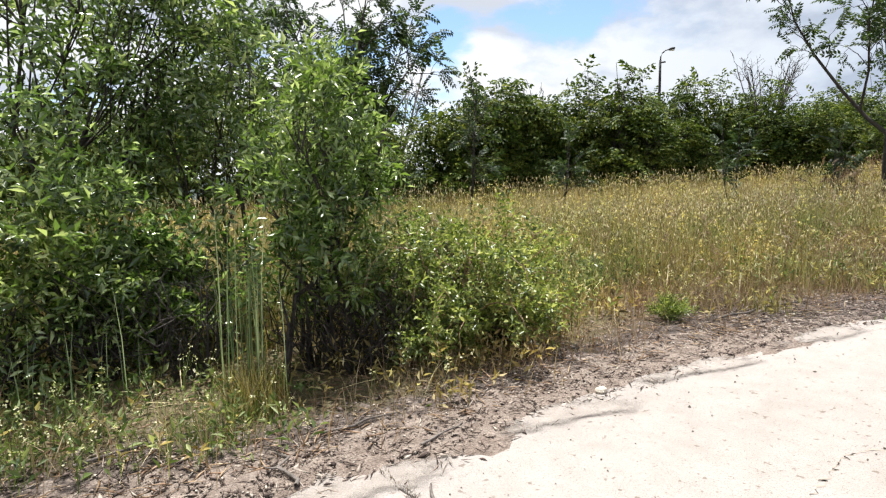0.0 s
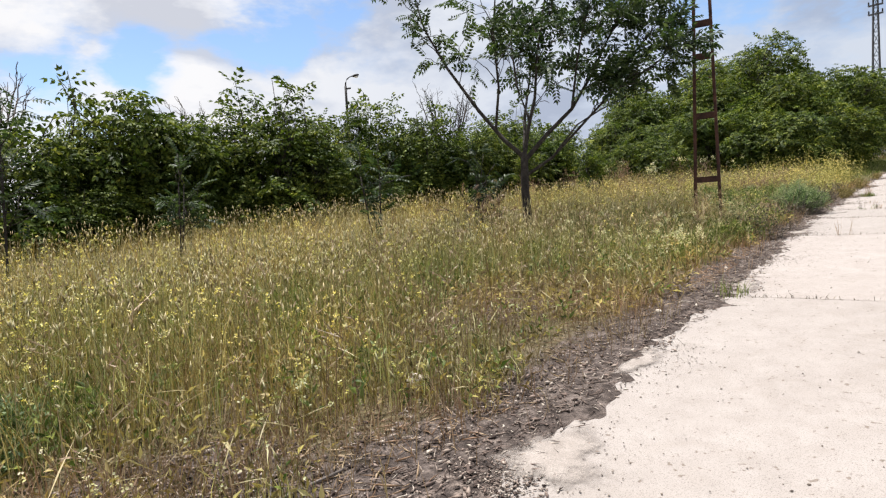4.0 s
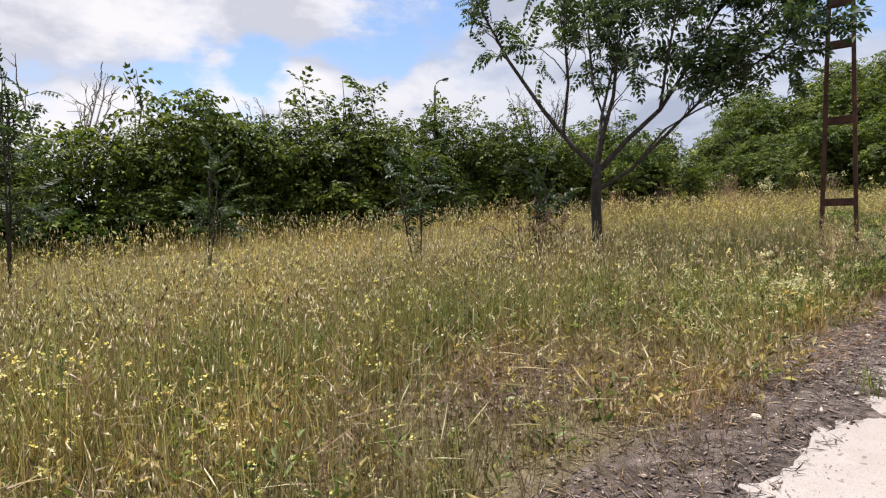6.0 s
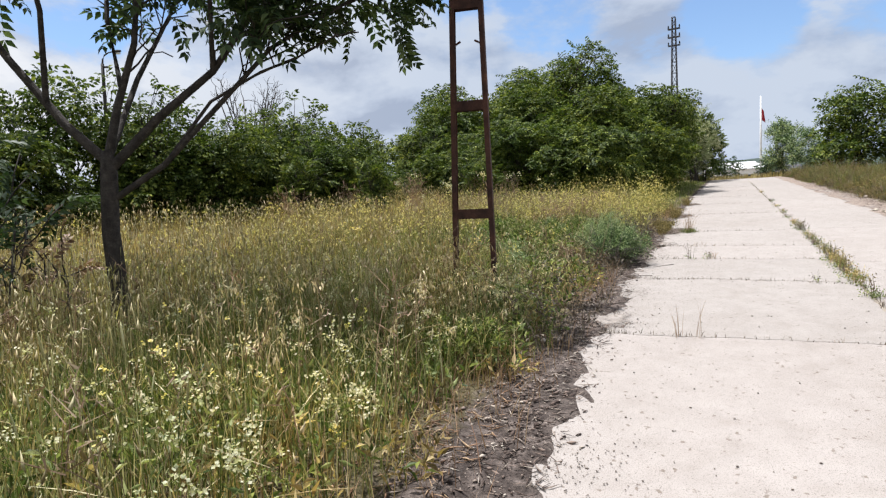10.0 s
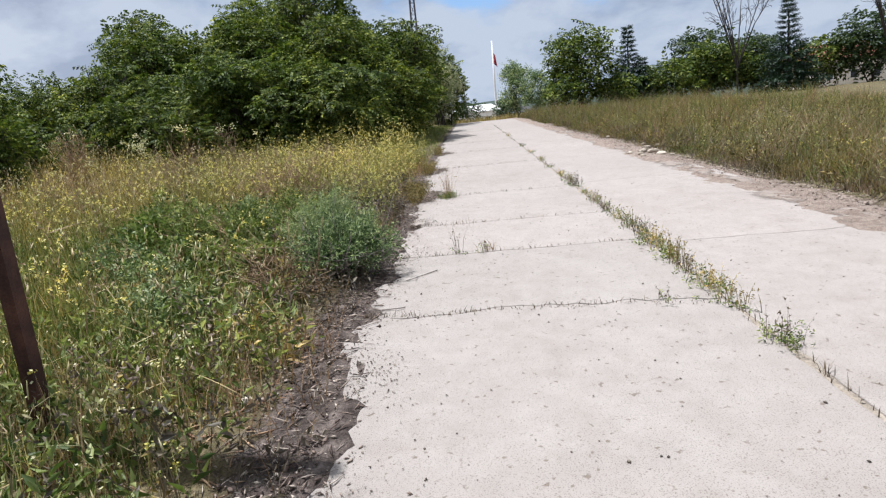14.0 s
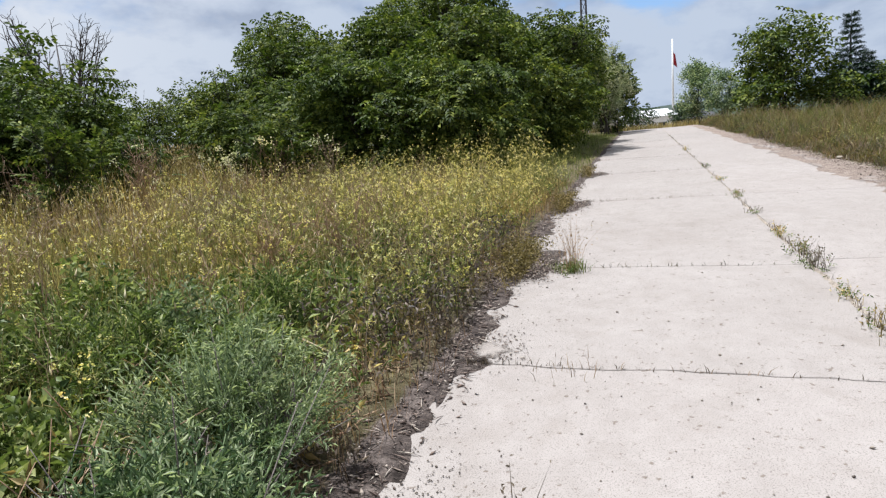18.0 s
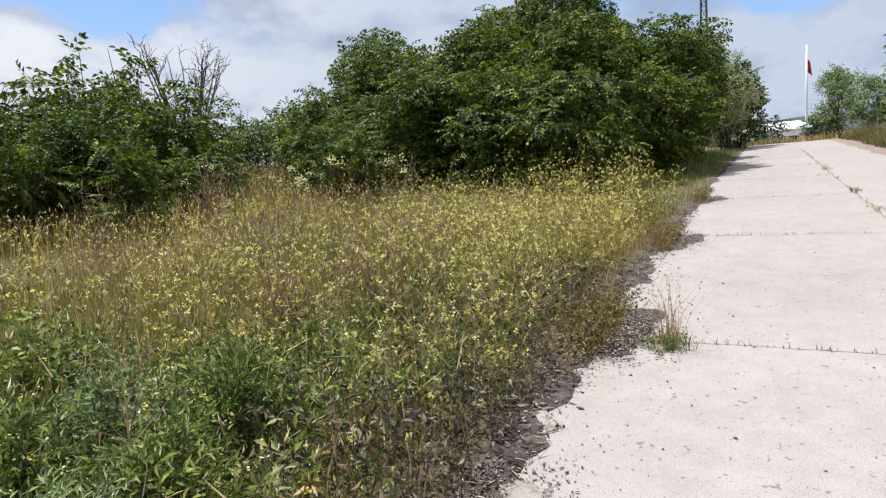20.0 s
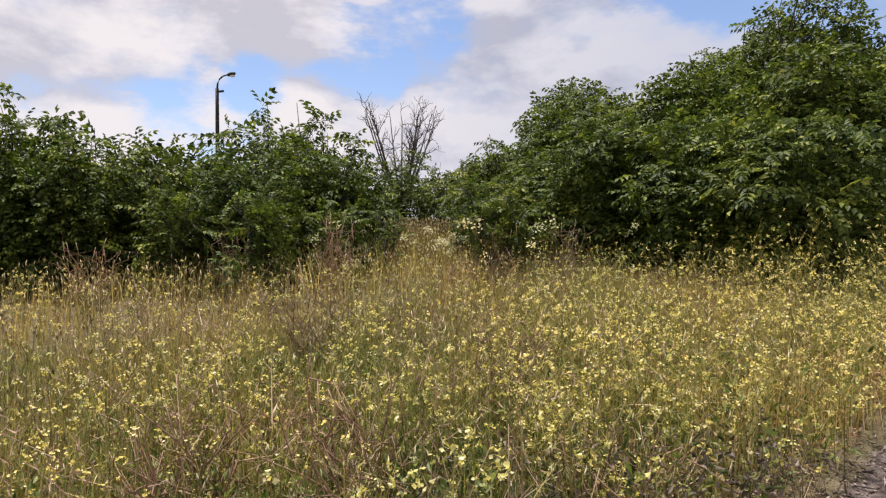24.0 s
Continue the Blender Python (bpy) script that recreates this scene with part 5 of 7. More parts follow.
def lush(x, y):
    """Greener in the shade of the tree and round the herbs."""
    g = np.exp(-(((x - 13.0) / 1.9) ** 2 + ((y - 7.0) / 1.2) ** 2)) + np.exp(-(((x - 19.6) / 2.0) ** 2 + ((y - 7.4) / 1.2) ** 2)) + 0.8 * np.exp(-(((x - 6.5) / 1.2) ** 2 + ((y - 7.3) / 0.9) ** 2)) + 0.8 * np.exp(-(((x - 3.2) / 1.3) ** 2 + ((y - 6.0) / 0.9) ** 2))
    g += 0.8 * np.exp(-(((x - 15.0) / 1.7) ** 2 + ((y - 5.6) / 0.6) ** 2)) + 0.5 * np.exp(-(((x - 23.0) / 1.8) ** 2 + ((y - 9.0) / 2.0) ** 2))
    g += 0.55 * np.exp(-(((x - 15.8) / 2.2) ** 2 + ((y - 6.3) / 0.8) ** 2)) + 0.9 * np.exp(-(((x + 1.0) / 1.6) ** 2 + ((y - 4.4) / 0.8) ** 2))
    g += 0.6 * np.exp(-(((x - 16.4) / 1.7) ** 2 + ((y - 5.9) / 1.2) ** 2)) + 0.6 * np.exp(-(((x - 11.2) / 1.4) ** 2 + ((y - 6.0) / 1.0) ** 2)) + 0.5 * np.exp(-(((x - 9.0) / 1.2) ** 2 + ((y - 7.4) / 1.0) ** 2))
    g += 0.75 * np.exp(-(((x - 11.9) / 1.3) ** 2 + ((y - 6.0) / 1.1) ** 2)) + 0.28 * np.exp(-(((x - 16.5) / 3.6) ** 4)) + 0.6 * np.exp(-(((x - 23.5) / 2.8) ** 4 + ((y - 6.6) / 1.1) ** 4))
    return np.clip(g + 0.35 * field_noise(x, y, 0.9, 4), 0, 1)


def tufted(x, y):
    """Grass stands in tufts with thin places between them."""
    return np.clip(0.62 + 0.85 * field_noise(x, y, 3.4, 31) + 0.35 * field_noise(x, y, 9.0, 32), 0.06, 1)


def low_verge(x, v):
    """Growth is low beside the road and rises into the meadow, but for the tall stand round the pole."""
    stand = np.exp(-(((x - 12.9) / 2.4) ** 2))
    tall_mustard = np.clip((x - 20.5) / 1.5, 0, 1)
    return 1 - (0.55 - 0.4 * np.maximum(stand, tall_mustard)) * np.clip(1.15 - v / 2.4, 0, 1)


def height_at(x, y, v):
    stand = 0.36 * np.exp(-(((x - 13.4) / 2.4) ** 2 + ((v - 1.9) / 1.2) ** 2))
    stand = stand - 0.42 * np.exp(-(((x - 15.0) / 0.75) ** 2 + ((y - 5.95) / 0.6) ** 2))
    return (0.28 + stand + 0.24 * np.clip(v / 2.5, 0, 1) + 0.1 * field_noise(x, y, 0.8, 1) + 0.09 * field_noise(x, y, 3.1, 30)) * (0.55 + 0.45 * verge(x, v)) * low_verge(x, v)


rng = np.random.default_rng(300)
x, y, v = scatter(rng, 210000, -3, 30, 0.25, 6.5, lambda x, y, v: verge(x, v) * tufted(x, y) * bare_spots(x, y) * (1 - 0.8 * lush(x, y)) * (0.6 + 0.4 * np.clip(1 - v / 6, 0, 1)))
pair, _, _ = blades(rng, x, y, height_at(x, y, v) * rng.uniform(0.5, 1.25, len(x)), rng.uniform(0.0035, 0.008, len(x)))
stuff("meadow_grass", pair, GRASS, "olive and straw-coloured meadow grass", "grass")
x, y, v = scatter(rng, 110000, -3, 30, 0.25, 6.5, lambda x, y, v: verge(x, v) * bare_spots(x, y) * (0.12 + 0.88 * lush(x, y)))
pair, _, _ = blades(rng, x, y, height_at(x, y, v) * rng.uniform(0.5, 1.15, len(x)), rng.uniform(0.004, 0.009, len(x)), 0.5)
stuff("green_grass", pair, GREEN_GRASS, "fresh green grass and low herbs among dry stalks", "grass")
x, y, v = scatter(rng, 85000, -10, 44, 6.5, 19.5, lambda x, y, v: np.clip((40 - x) / 10, 0.3, 1) * tufted(x, y) * (0.7 + 0.3 * field_noise(x, y, 0.7)))
pair, _, _ = blades(rng, x, y, (0.5 + 0.5 * np.exp(-(((x - 25.5) / 3.4) ** 2 + ((y - 14.8) / 2.2) ** 2)) + 0.1 * field_noise(x, y, 0.6, 2) + 0.12 * field_noise(x, y, 2.2, 33)) * rng.uniform(0.5, 1.2, len(x)), rng.uniform(0.008, 0.016, len(x)))
stuff("far_meadow_grass", pair, GRASS, "olive and straw-coloured grass farther into the meadow", "grass")


# leafy forbs low among the grass
def leafy_layer(name, n, keep, size, sprig, mat, label, tall, v1=4.5):
    x, y, v = scatter(rng, n, -3, 30, 0.35, v1, keep)
    k = len(x)
    pos = np.stack([x, y, ground_z(x, y) + rng.uniform(0.0, tall, k) * (0.5 + 0.5 * verge(x, v - 0.3))], -1)
    way = rng.normal(0, 0.55, (k, 3)) + np.array([0, 0, 0.75])
    stuff(name, place(sprig, pos, turns(way, rng, 0.8), size * rng.uniform(0.6, 1.35, k)), mat, label, "herbs")


FORB = spray(5, 0.5, 0.16, 0.8, seed=21)
leafy_layer("meadow_forbs", 17000, lambda x, y, v: (0.2 + 0.8 * lush(x, y)) * verge(x, v) * bare_spots(x, y), 0.17, FORB, LEAF_HERB, "green leafy forbs low in the grass", 0.22)
leafy_layer("dry_forbs", 13000, lambda x, y, v: (0.75 - 0.5 * lush(x, y)) * verge(x, v + 0.1) * np.clip(1.2 - v / 4, 0, 1), 0.15, FORB, GRASS, "withered olive leaves low in the grass", 0.2)


# tall oat-like stalks with seed heads
def seed_heads(rng, tip, way, size):
    head = np.array([(0, 0, 0), (-0.11, 0.35, 0), (0.11, 0.35, 0), (0, 0.35, 0.1), (0, 1, -0.05)])
    tri = np.array([(0, 2, 3), (0, 3, 1), (2, 4, 3), (3, 4, 1), (0, 1, 2), (1, 4, 2)])
    return place((head, tri), tip - way * 0.02, turns(way, rng, 0.8), size)


def stalk_keep(x, y, v):
    round_pole = 0.3 * np.exp(-(((x - 15.2) / 0.9) ** 2 + ((y - 6.2) / 0.7) ** 2)) + 1.2 * np.exp(-(((x - 13.0) / 0.5) ** 2 + ((y - 5.6) / 0.4) ** 2))
    stand = np.exp(-(((x - 10.5) / 3.2) ** 2 + ((y - 7.2) / 1.8) ** 2)) + 0.8 * np.exp(-(((x - 6) / 3) ** 2 + ((y - 6.5) / 1.8) ** 2)) + 0.25
    shade = 1 - 0.75 * np.exp(-(((x - 12.0) / 1.2) ** 2 + ((y - 5.9) / 0.9) ** 2))
    return np.clip(stand + round_pole, 0, 1) * verge(x, v) * bare_spots(x, y) * shade


x, y, v = scatter(rng, 30000, -2, 28, 0.4, 9, stalk_keep)
pair, tip, way = blades(rng, x, y, rng.uniform(0.5, 0.85, len(x)) * (0.7 + 0.3 * verge(x, v - 0.5)) * low_verge(x, v) * (1 - 0.6 * np.exp(-(((x - 15.0) / 0.75) ** 2 + ((y - 5.95) / 0.6) ** 2))), rng.uniform(0.003, 0.005, len(x)), 0.25)
stuff("dry_stalks", merge(pair, seed_heads(rng, tip, way, rng.uniform(0.04, 0.09, len(x)))), STRAW, "tall straw-coloured stalks with seed heads", "grass")
x, y, v = scatter(rng, 34000, -2, 18, 0.45, 11, lambda x, y, v: np.clip(np.clip(1.2 - np.maximum(x - 6, 0) / 7, 0, 1) + 0.9 * np.exp(-((x - 14) / 3) ** 2 - ((v - 1.4) / 1.3) ** 2), 0, 1) * (0.55 + 0.45 * field_noise(x, y, 1.0, 13)) * verge(x, v) * bare_spots(x, y))
pair, tip, way = blades(rng, x, y, rng.uniform(0.3, 0.72, len(x)) * np.clip(0.5 + v * 0.5, 0, 1) * low_verge(x, v), rng.uniform(0.004, 0.007, len(x)), 0.3)
stuff("grey_green_stalks", merge(pair, seed_heads(rng, tip, way, rng.uniform(0.02, 0.05, len(x)))), PALE_STALK, "pale grey-green grass stalks", "grass")
x, y, v = scatter(rng, 6000, -8, 40, 8, 17)
pair, tip, way = blades(rng, x, y, rng.uniform(0.5, 0.85, len(x)), rng.uniform(0.006, 0.011, len(x)), 0.25)
stuff("far_dry_stalks", merge(pair, seed_heads(rng, tip, way, rng.uniform(0.07, 0.13, len(x)))), STRAW, "straw-coloured stalks with seed heads in the meadow", "grass")


# a stand of tall pale stalks before the pole
x = rng.uniform(13.1, 14.7, 260)
y = 5.7 + 0.38 * (x - 13) + rng.normal(0, 0.22, 260)
pair, tip, way = blades(rng, x, y, rng.uniform(0.5, 0.92, len(x)), rng.uniform(0.003, 0.005, len(x)), 0.16)
stuff("tall_stalks", merge(pair, seed_heads(rng, tip, way, rng.uniform(0.03, 0.065, len(x)))), GRASS, "tall olive stalks with long seed heads near the pole", "grass")


# timothy: stiff stalks with thick pale spikes
def spikes(rng, tip, way, length, girth):
    ring = np.array([(math.cos(a), 0, math.sin(a)) for a in (0, 2.1, 4.2)])
    body = np.concatenate([ring * 0.6, ring + (0, 0.35, 0), ring * 0.75 + (0, 0.8, 0), [(0, 1, 0)]]) * np.array([girth, 1, girth])
    tri = [(i, (i + 1) % 3, 3 + (i + 1) % 3) for i in range(3)] + [(i, 3 + (i + 1) % 3, 3 + i) for i in range(3)]
    tri += [(3 + i, 3 + (i + 1) % 3, 6 + (i + 1) % 3) for i in range(3)] + [(3 + i, 6 + (i + 1) % 3, 6 + i) for i in range(3)] + [(6 + i, 6 + (i + 1) % 3, 9) for i in range(3)]
    return place((body, np.array(tri)), tip - way * 0.03, turns(way, rng, 0.5), length)


x, y, v = scatter(rng, 4200, 3.5, 15.0, 0.7, 5.5, lambda x, y, v: np.clip(np.exp(-(((x - 11.8) / 2.6) ** 2 + ((y - 7.2) / 1.4) ** 2)) + 0.22 + 0.3 * field_noise(x, y, 0.9, 51), 0, 1) * verge(x, v) * bare_spots(x, y))
pair, tip, way = blades(rng, x, y, rng.uniform(0.5, 0.95, len(x)) * np.clip(0.6 + v * 0.3, 0, 1), np.full(len(x), 0.0035), 0.12)
stuff("timothy_stalks", pair, PALE_STALK, "stiff pale stalks of timothy grass", "grass")
stuff("timothy_spikes", spikes(rng, tip, way, rng.uniform(0.05, 0.11, len(x)), 0.05), PALE_STALK, "thick pale seed spikes of timothy grass", "grass")

# brown withered weeds along the verge
x, y, v = scatter(rng, 8200, 13.5, 24.5, 0.12, 1.9, lambda x, y, v: np.clip(1.15 - v / 1.5, 0, 1) * np.clip(0.5 + 0.8 * field_noise(x, y, 1.9, 61), 0.05, 1) * np.where((x > 20.2) & (x < 23.5), 1.0, 0.45))
pair, tip, way = blades(rng, x, y, rng.uniform(0.12, 0.45, len(x)) * np.clip(0.5 + v, 0, 1), rng.uniform(0.004, 0.007, len(x)), 0.6)
stuff("withered_weeds", merge(pair, place(spray(5, 0.5, 0.2, 0.6, seed=25), tip - way * 0.1, turns(way + rng.normal(0, 0.5, way.shape), rng, 0.8), rng.uniform(0.06, 0.13, len(x)))), DEAD_STEM, "withered dark brown weeds along the verge", "weeds")

# wild oats: drooping heads of pale spikelets
rng_oat = np.random.default_rng(330)
for k in range(165):
    ox, ov = rng_oat.uniform(8.5, 17.5), rng_oat.uniform(0.7, 3.4)
    if k < 24:
        ox, ov = rng_oat.normal(13.1, 0.35), rng_oat.normal(1.05, 0.2)
    oy = float(left_edge(ox)) + ov
    a, tall_h = rng_oat.uniform(0, 6.28), rng_oat.uniform(0.5, 0.82)
    if k >= 110:
        ox, tall_h = rng_oat.uniform(11.6, 14.2), rng_oat.uniform(0.72, 1.0)
        oy = rng_oat.uniform(5.6, 7.0) + 0.25 * (ox - 12)
    o = np.array([math.cos(a), math.sin(a), 0])
    path = np.array([(0, 0, 0), (0, 0, tall_h * 0.45), (0, 0, tall_h * 0.8), (0, 0, tall_h), (0, 0, tall_h * 1.03), (0, 0, tall_h * 0.98)]) + o[None] * np.array([0, 0.03, 0.09, 0.18, 0.27, 0.36])[:, None]
    oat = thing("wild_oat", ox, oy, gz(ox, oy) - 0.01, "pale dry wild oat stalk with a drooping head", "grass")
    part("stalk", tube(path, [0.003, 0.0026, 0.002, 0.0016, 0.001, 0.0008], 3), STRAW, oat)
    at_s = rng_oat.uniform(2.0, 4.95, 15)
    pos = np.array([path[int(q)] + (path[int(q) + 1] - path[int(q)]) * (q - int(q)) for q in at_s]) + rng_oat.normal(0, 0.018, (15, 3)) - np.array([0, 0, 0.012])
    tagged(part("head", place(leaflet(0.13, 0.05, 0.05), pos, turns(rng_oat.normal(0, 0.35, (15, 3)) + o * 0.3 - np.array([0, 0, 0.8]), rng_oat, 0.8), rng_oat.uniform(0.03, 0.045, 15)), STRAW, oat), kind="stuff")


# mustard: thin branched stems with many small yellow flowers
def mustard(rng, x, y, height, branches, flower, stem_w=0.005, m=6, loose=0.0095):
    n = len(x)
    main, tip, way = blades(rng, x, y, height, np.full(n, stem_w), 0.22)
    root = np.stack([x, y, ground_z(x, y)], -1)
    k = np.repeat(np.arange(n), branches)
    s = rng.uniform(0.35, 0.92, len(k))
    start = root[k] + (tip[k] - root[k]) * s[:, None]
    d = unit(rng.normal(0, 1, (len(k), 3)) * np.array([1, 1, 0.3]) + np.array([0, 0, 1.1]))
    length = height[k] * rng.uniform(0.14, 0.34, len(k))
    end = start + d * length[:, None]
    w = unit(np.cross(d, rng.normal(0, 1, d.shape))) * (stem_w * 0.4)
    side_v = np.stack([start - w, start + w, end], 1).reshape(-1, 3)
    stems = merge(main, (side_v, np.arange(len(side_v)).reshape(-1, 3)))
    pods = np.repeat(np.arange(len(k)), 2)
    hang = start[pods] + (end - start)[pods] * rng.uniform(0.2, 0.85, len(pods))[:, None]
    stems = merge(stems, place((np.array([(-0.09, 0, 0), (0.09, 0, 0), (0, 1, 0)]), np.array([(0, 1, 2)])), hang, turns(d[pods] * 0.5 + rng.normal(0, 0.7, (len(pods), 3)), rng, 0.9), stem_w * rng.uniform(4, 9, len(pods))))
    ends = np.concatenate([tip, end])
    ends = ends[rng.random(len(ends)) < 0.36]
    pos = np.repeat(ends, m, 0) + rng.normal(0, loose, (len(ends) * m, 3))
    petal = np.array([(-1, 0, 0.25), (1, 0, 0.25), (0, -1, 0.25), (0, 1, 0.25), (0, 0, -0.2)])
    tri = np.array([(0, 4, 2), (2, 4, 1), (1, 4, 3), (3, 4, 0)])
    flowers = place((petal, tri), pos, turns(rng.normal(0, 1, pos.shape) + np.array([0, 0.5, 0.3]), rng, 0.8), flower * rng.uniform(0.6, 1.25, len(pos)))
    return stems, flowers


def mustard_keep(x, y, v):
    stand = np.exp(-(((x - 24.0) / 4.2) ** 2 + ((v - 2.6) / 2.2) ** 2)) * 1.1 / (1 + np.exp(-3 * (x - 20.6))) * np.clip(0.75 + 0.6 * field_noise(x, y, 1.3, 17), 0.1, 1) + 0.45 * np.exp(-(((x - 18) / 3.2) ** 2 + ((y - 9.2) / 1.3) ** 2)) + 0.3 * np.exp(-(((x - 4.5) / 2.5) ** 2 + ((y - 6.5) / 1.8) ** 2)) + 0.16
    stand = stand * np.clip(0.8 + 0.9 * field_noise(x, y, 1.6, 23), 0.12, 1.3)
    return np.clip(stand, 0, 1) * verge(x, v - 0.1) * bare_spots(x, y)


x, y, v = scatter(rng, 9000, -2, 32, 0.5, 8, mustard_keep)
stems, flowers = mustard(rng, x, y, rng.uniform(0.5, 0.95, len(x)) * (0.65 + 0.35 * verge(x, v - 0.6)) * low_verge(x, v), 9, 0.0080)
stuff("mustard_stems", stems, MUSTARD_STEM, "thin branched green stems of wild mustard", "wildflower")
stuff("mustard_flowers", flowers, PETAL, "small yellow wild mustard flowers", "wildflower")
x, y, v = scatter(rng, 1900, 20.2, 30, 0.2, 3.4, lambda x, y, v: np.clip((x - 20.4) / 1.2, 0, 1) * np.clip(1.2 - v / 3, 0, 1) * np.clip(0.45 + 0.9 * field_noise(x, y, 1.7, 15), 0.05, 1))
stems, flowers = mustard(rng, x, y, rng.uniform(0.55, 1.25, len(x)) * np.clip(0.5 + v, 0, 1) * np.clip(0.75 + (x - 21) * 0.08, 0.75, 1.15) * (0.9 + 0.25 * field_noise(x, y, 1.2, 16)), 10, 0.0084)
stuff("tall_mustard_stems", stems, MUSTARD_STEM, "tall branched mustard stems before the thicket", "wildflower")
stuff("tall_mustard_flowers", flowers, PETAL, "yellow flowers of tall mustard before the thicket", "wildflower")
x, y, v = scatter(rng, 2600, -8, 36, 7.5, 17, lambda x, y, v: np.clip(0.45 + 0.75 * field_noise(x, y, 0.35, 3), 0, 1))
stems, flowers = mustard(rng, x, y, rng.uniform(0.5, 0.8, len(x)), 6, 0.012, 0.008)
stuff("far_mustard_stems", stems, MUSTARD_STEM, "branched stems of wild mustard deeper in the meadow", "wildflower")
stuff("far_mustard_flowers", flowers, PETAL, "yellow wild mustard flowers deeper in the meadow", "wildflower")
x, y, v = scatter(rng, 4200, -1, 30, 0.6, 6, lambda x, y, v: np.clip(np.where(x < 10, 0.42, 0.25) + 0.75 * np.exp(-(((x - 14.3) / 2.8) ** 2 + ((y - 6.1) / 1.1) ** 2)) + 0.3 * field_noise(x, y, 0.8, 6), 0, 1) * verge(x, v))
stems, flowers = mustard(rng, x, y, rng.uniform(0.35, 0.62, len(x)) * low_verge(x, v), 2, 0.0085, 0.004, 6, 0.013)
stuff("white_flower_stems", stems, GREEN_GRASS, "thin stems of small cream wildflowers", "wildflower")
stuff("white_flowers", flowers, CREAM, "small cream-white wildflowers in the grass", "wildflower")

# flat cream umbels on branched stems
for name, n, x0, x1, v0, v1, low_h, high_h, size in (("umbels", 330, 10.3, 14.6, 0.7, 3.4, 0.42, 0.75, 0.0085), ("tall_umbels", 80, 24.5, 32.5, 3.5, 9.5, 0.85, 1.35, 0.019)):
    x, y, v = scatter(rng, n, x0, x1, v0, v1, lambda x, y, v: np.clip(0.5 + 0.8 * field_noise(x, y, 1.4, 71), 0, 1))
    stems, flowers = mustard(rng, x, y, rng.uniform(low_h, high_h, len(x)), 4, size, 0.006, 16, size * 2.3)
    stuff(name + "_stems", stems, GREEN_GRASS, "branched green stems of umbel weeds", "wildflower")
    stuff(name, flowers, CREAM, "flat cream-white flower umbels over the grass", "wildflower")

# small white-flowered weeds in the shade of the roadside shrubs
x, y = rng.uniform(-2.2, 0.3, 150), rng.uniform(3.1, 4.3, 150)
stems, flowers = mustard(rng, x, y, rng.uniform(0.12, 0.42, len(x)), 3, 0.007, 0.005, 4, 0.01)
stuff("shade_weed_stems", stems, GREEN_GRASS, "thin stems of small weeds in the shrubs' shade", "weeds")
stuff("shade_weed_flowers", flowers, CREAM, "small white flowers in the shrubs' shade", "wildflower")
x, y = rng.uniform(-2.4, 0.4, 300), 3.1 + 1.4 * rng.random(300)
stuff("shade_weeds", place(FORB, np.stack([x, y, ground_z(x, y) + rng.uniform(0, 0.12, len(x))], -1), turns(rng.normal(0, 0.55, (len(x), 3)) + np.array([0, 0, 0.75]), rng, 0.8), rng.uniform(0.08, 0.2, len(x))), LEAF_HERB, "low green weeds in the shrubs' shade", "weeds")

# tall dry grass in the gap of the hedge
x, y = rng.normal(30.1, 0.75, 2600), rng.normal(18.6, 1.0, 2600)
pair, tip, way = blades(rng, x, y, rng.uniform(0.6, 1.2, len(x)), rng.uniform(0.008, 0.014, len(x)), 0.3)
stuff("gap_grass", merge(pair, seed_heads(rng, tip, way, rng.uniform(0.07, 0.13, len(x)))), GRASS, "tall tan grass in a gap of the hedge", "grass")

x, y, v = scatter(rng, 12000, -3, 30, 0.5, 8, lambda x, y, v: (0.55 + 0.45 * field_noise(x, y, 1.1, 5)) * verge(x, v) * bare_spots(x, y))
stems, flowers = mustard(rng, x, y, rng.uniform(0.3, 0.7, len(x)) * low_verge(x, v), 1, 0.008, 0.004, 1)
stuff("seed_stems", stems, GRASS, "thin olive stems with dry seed buds", "grass")
stuff("seed_buds", flowers, CREAM, "small cream seed buds among the grass", "grass")

# reddish dry stems on the verge
x, y, v = scatter(rng, 62000, -3, 30, 0.1, 2.6, lambda x, y, v: np.clip(np.exp(-((v - litter_width(x) * 0.9) / 0.5) ** 2) * (0.5 + 0.75 * field_noise(x, y, 1.9, 8)) * np.where((x > 2.5) & (x < 9), 1.0, 0.4) + 0.6 * (1 - bare_spots(x, y)) * (x > 3), 0, 1))
pair, _, _ = blades(rng, x, y, rng.uniform(0.08, 0.38, len(x)), rng.uniform(0.003, 0.006, len(x)), 0.7)
stuff("dry_verge_stems", pair, RUSSET, "reddish-brown dried stems on the verge", "grass")

x, y, v = scatter(rng, 16000, 2.5, 16, 0.9, 7, lambda x, y, v: np.clip(0.4 + 0.9 * field_noise(x, y, 0.7, 41), 0, 1) * verge(x, v) * tufted(x, y))
pair, _, _ = blades(rng, x, y, rng.uniform(0.25, 0.6, len(x)), rng.uniform(0.004, 0.007, len(x)), 0.4)
stuff("russet_grass", pair, RUSSET, "reddish-brown dried grass in the meadow", "grass")
x, y, v = scatter(rng, 9000, 27, 56, 0.12, 3.0, lambda x, y, v: np.clip(0.4 + v, 0, 1))
pair, _, _ = blades(rng, x, y, rng.uniform(0.12, 0.45, len(x)) * np.clip(0.35 + 0.5 * v, 0, 1), rng.uniform(0.008, 0.014, len(x)), 0.6)
stuff("thicket_grass", pair, GREEN_GRASS, "rough green grass at the thicket's foot", "grass")

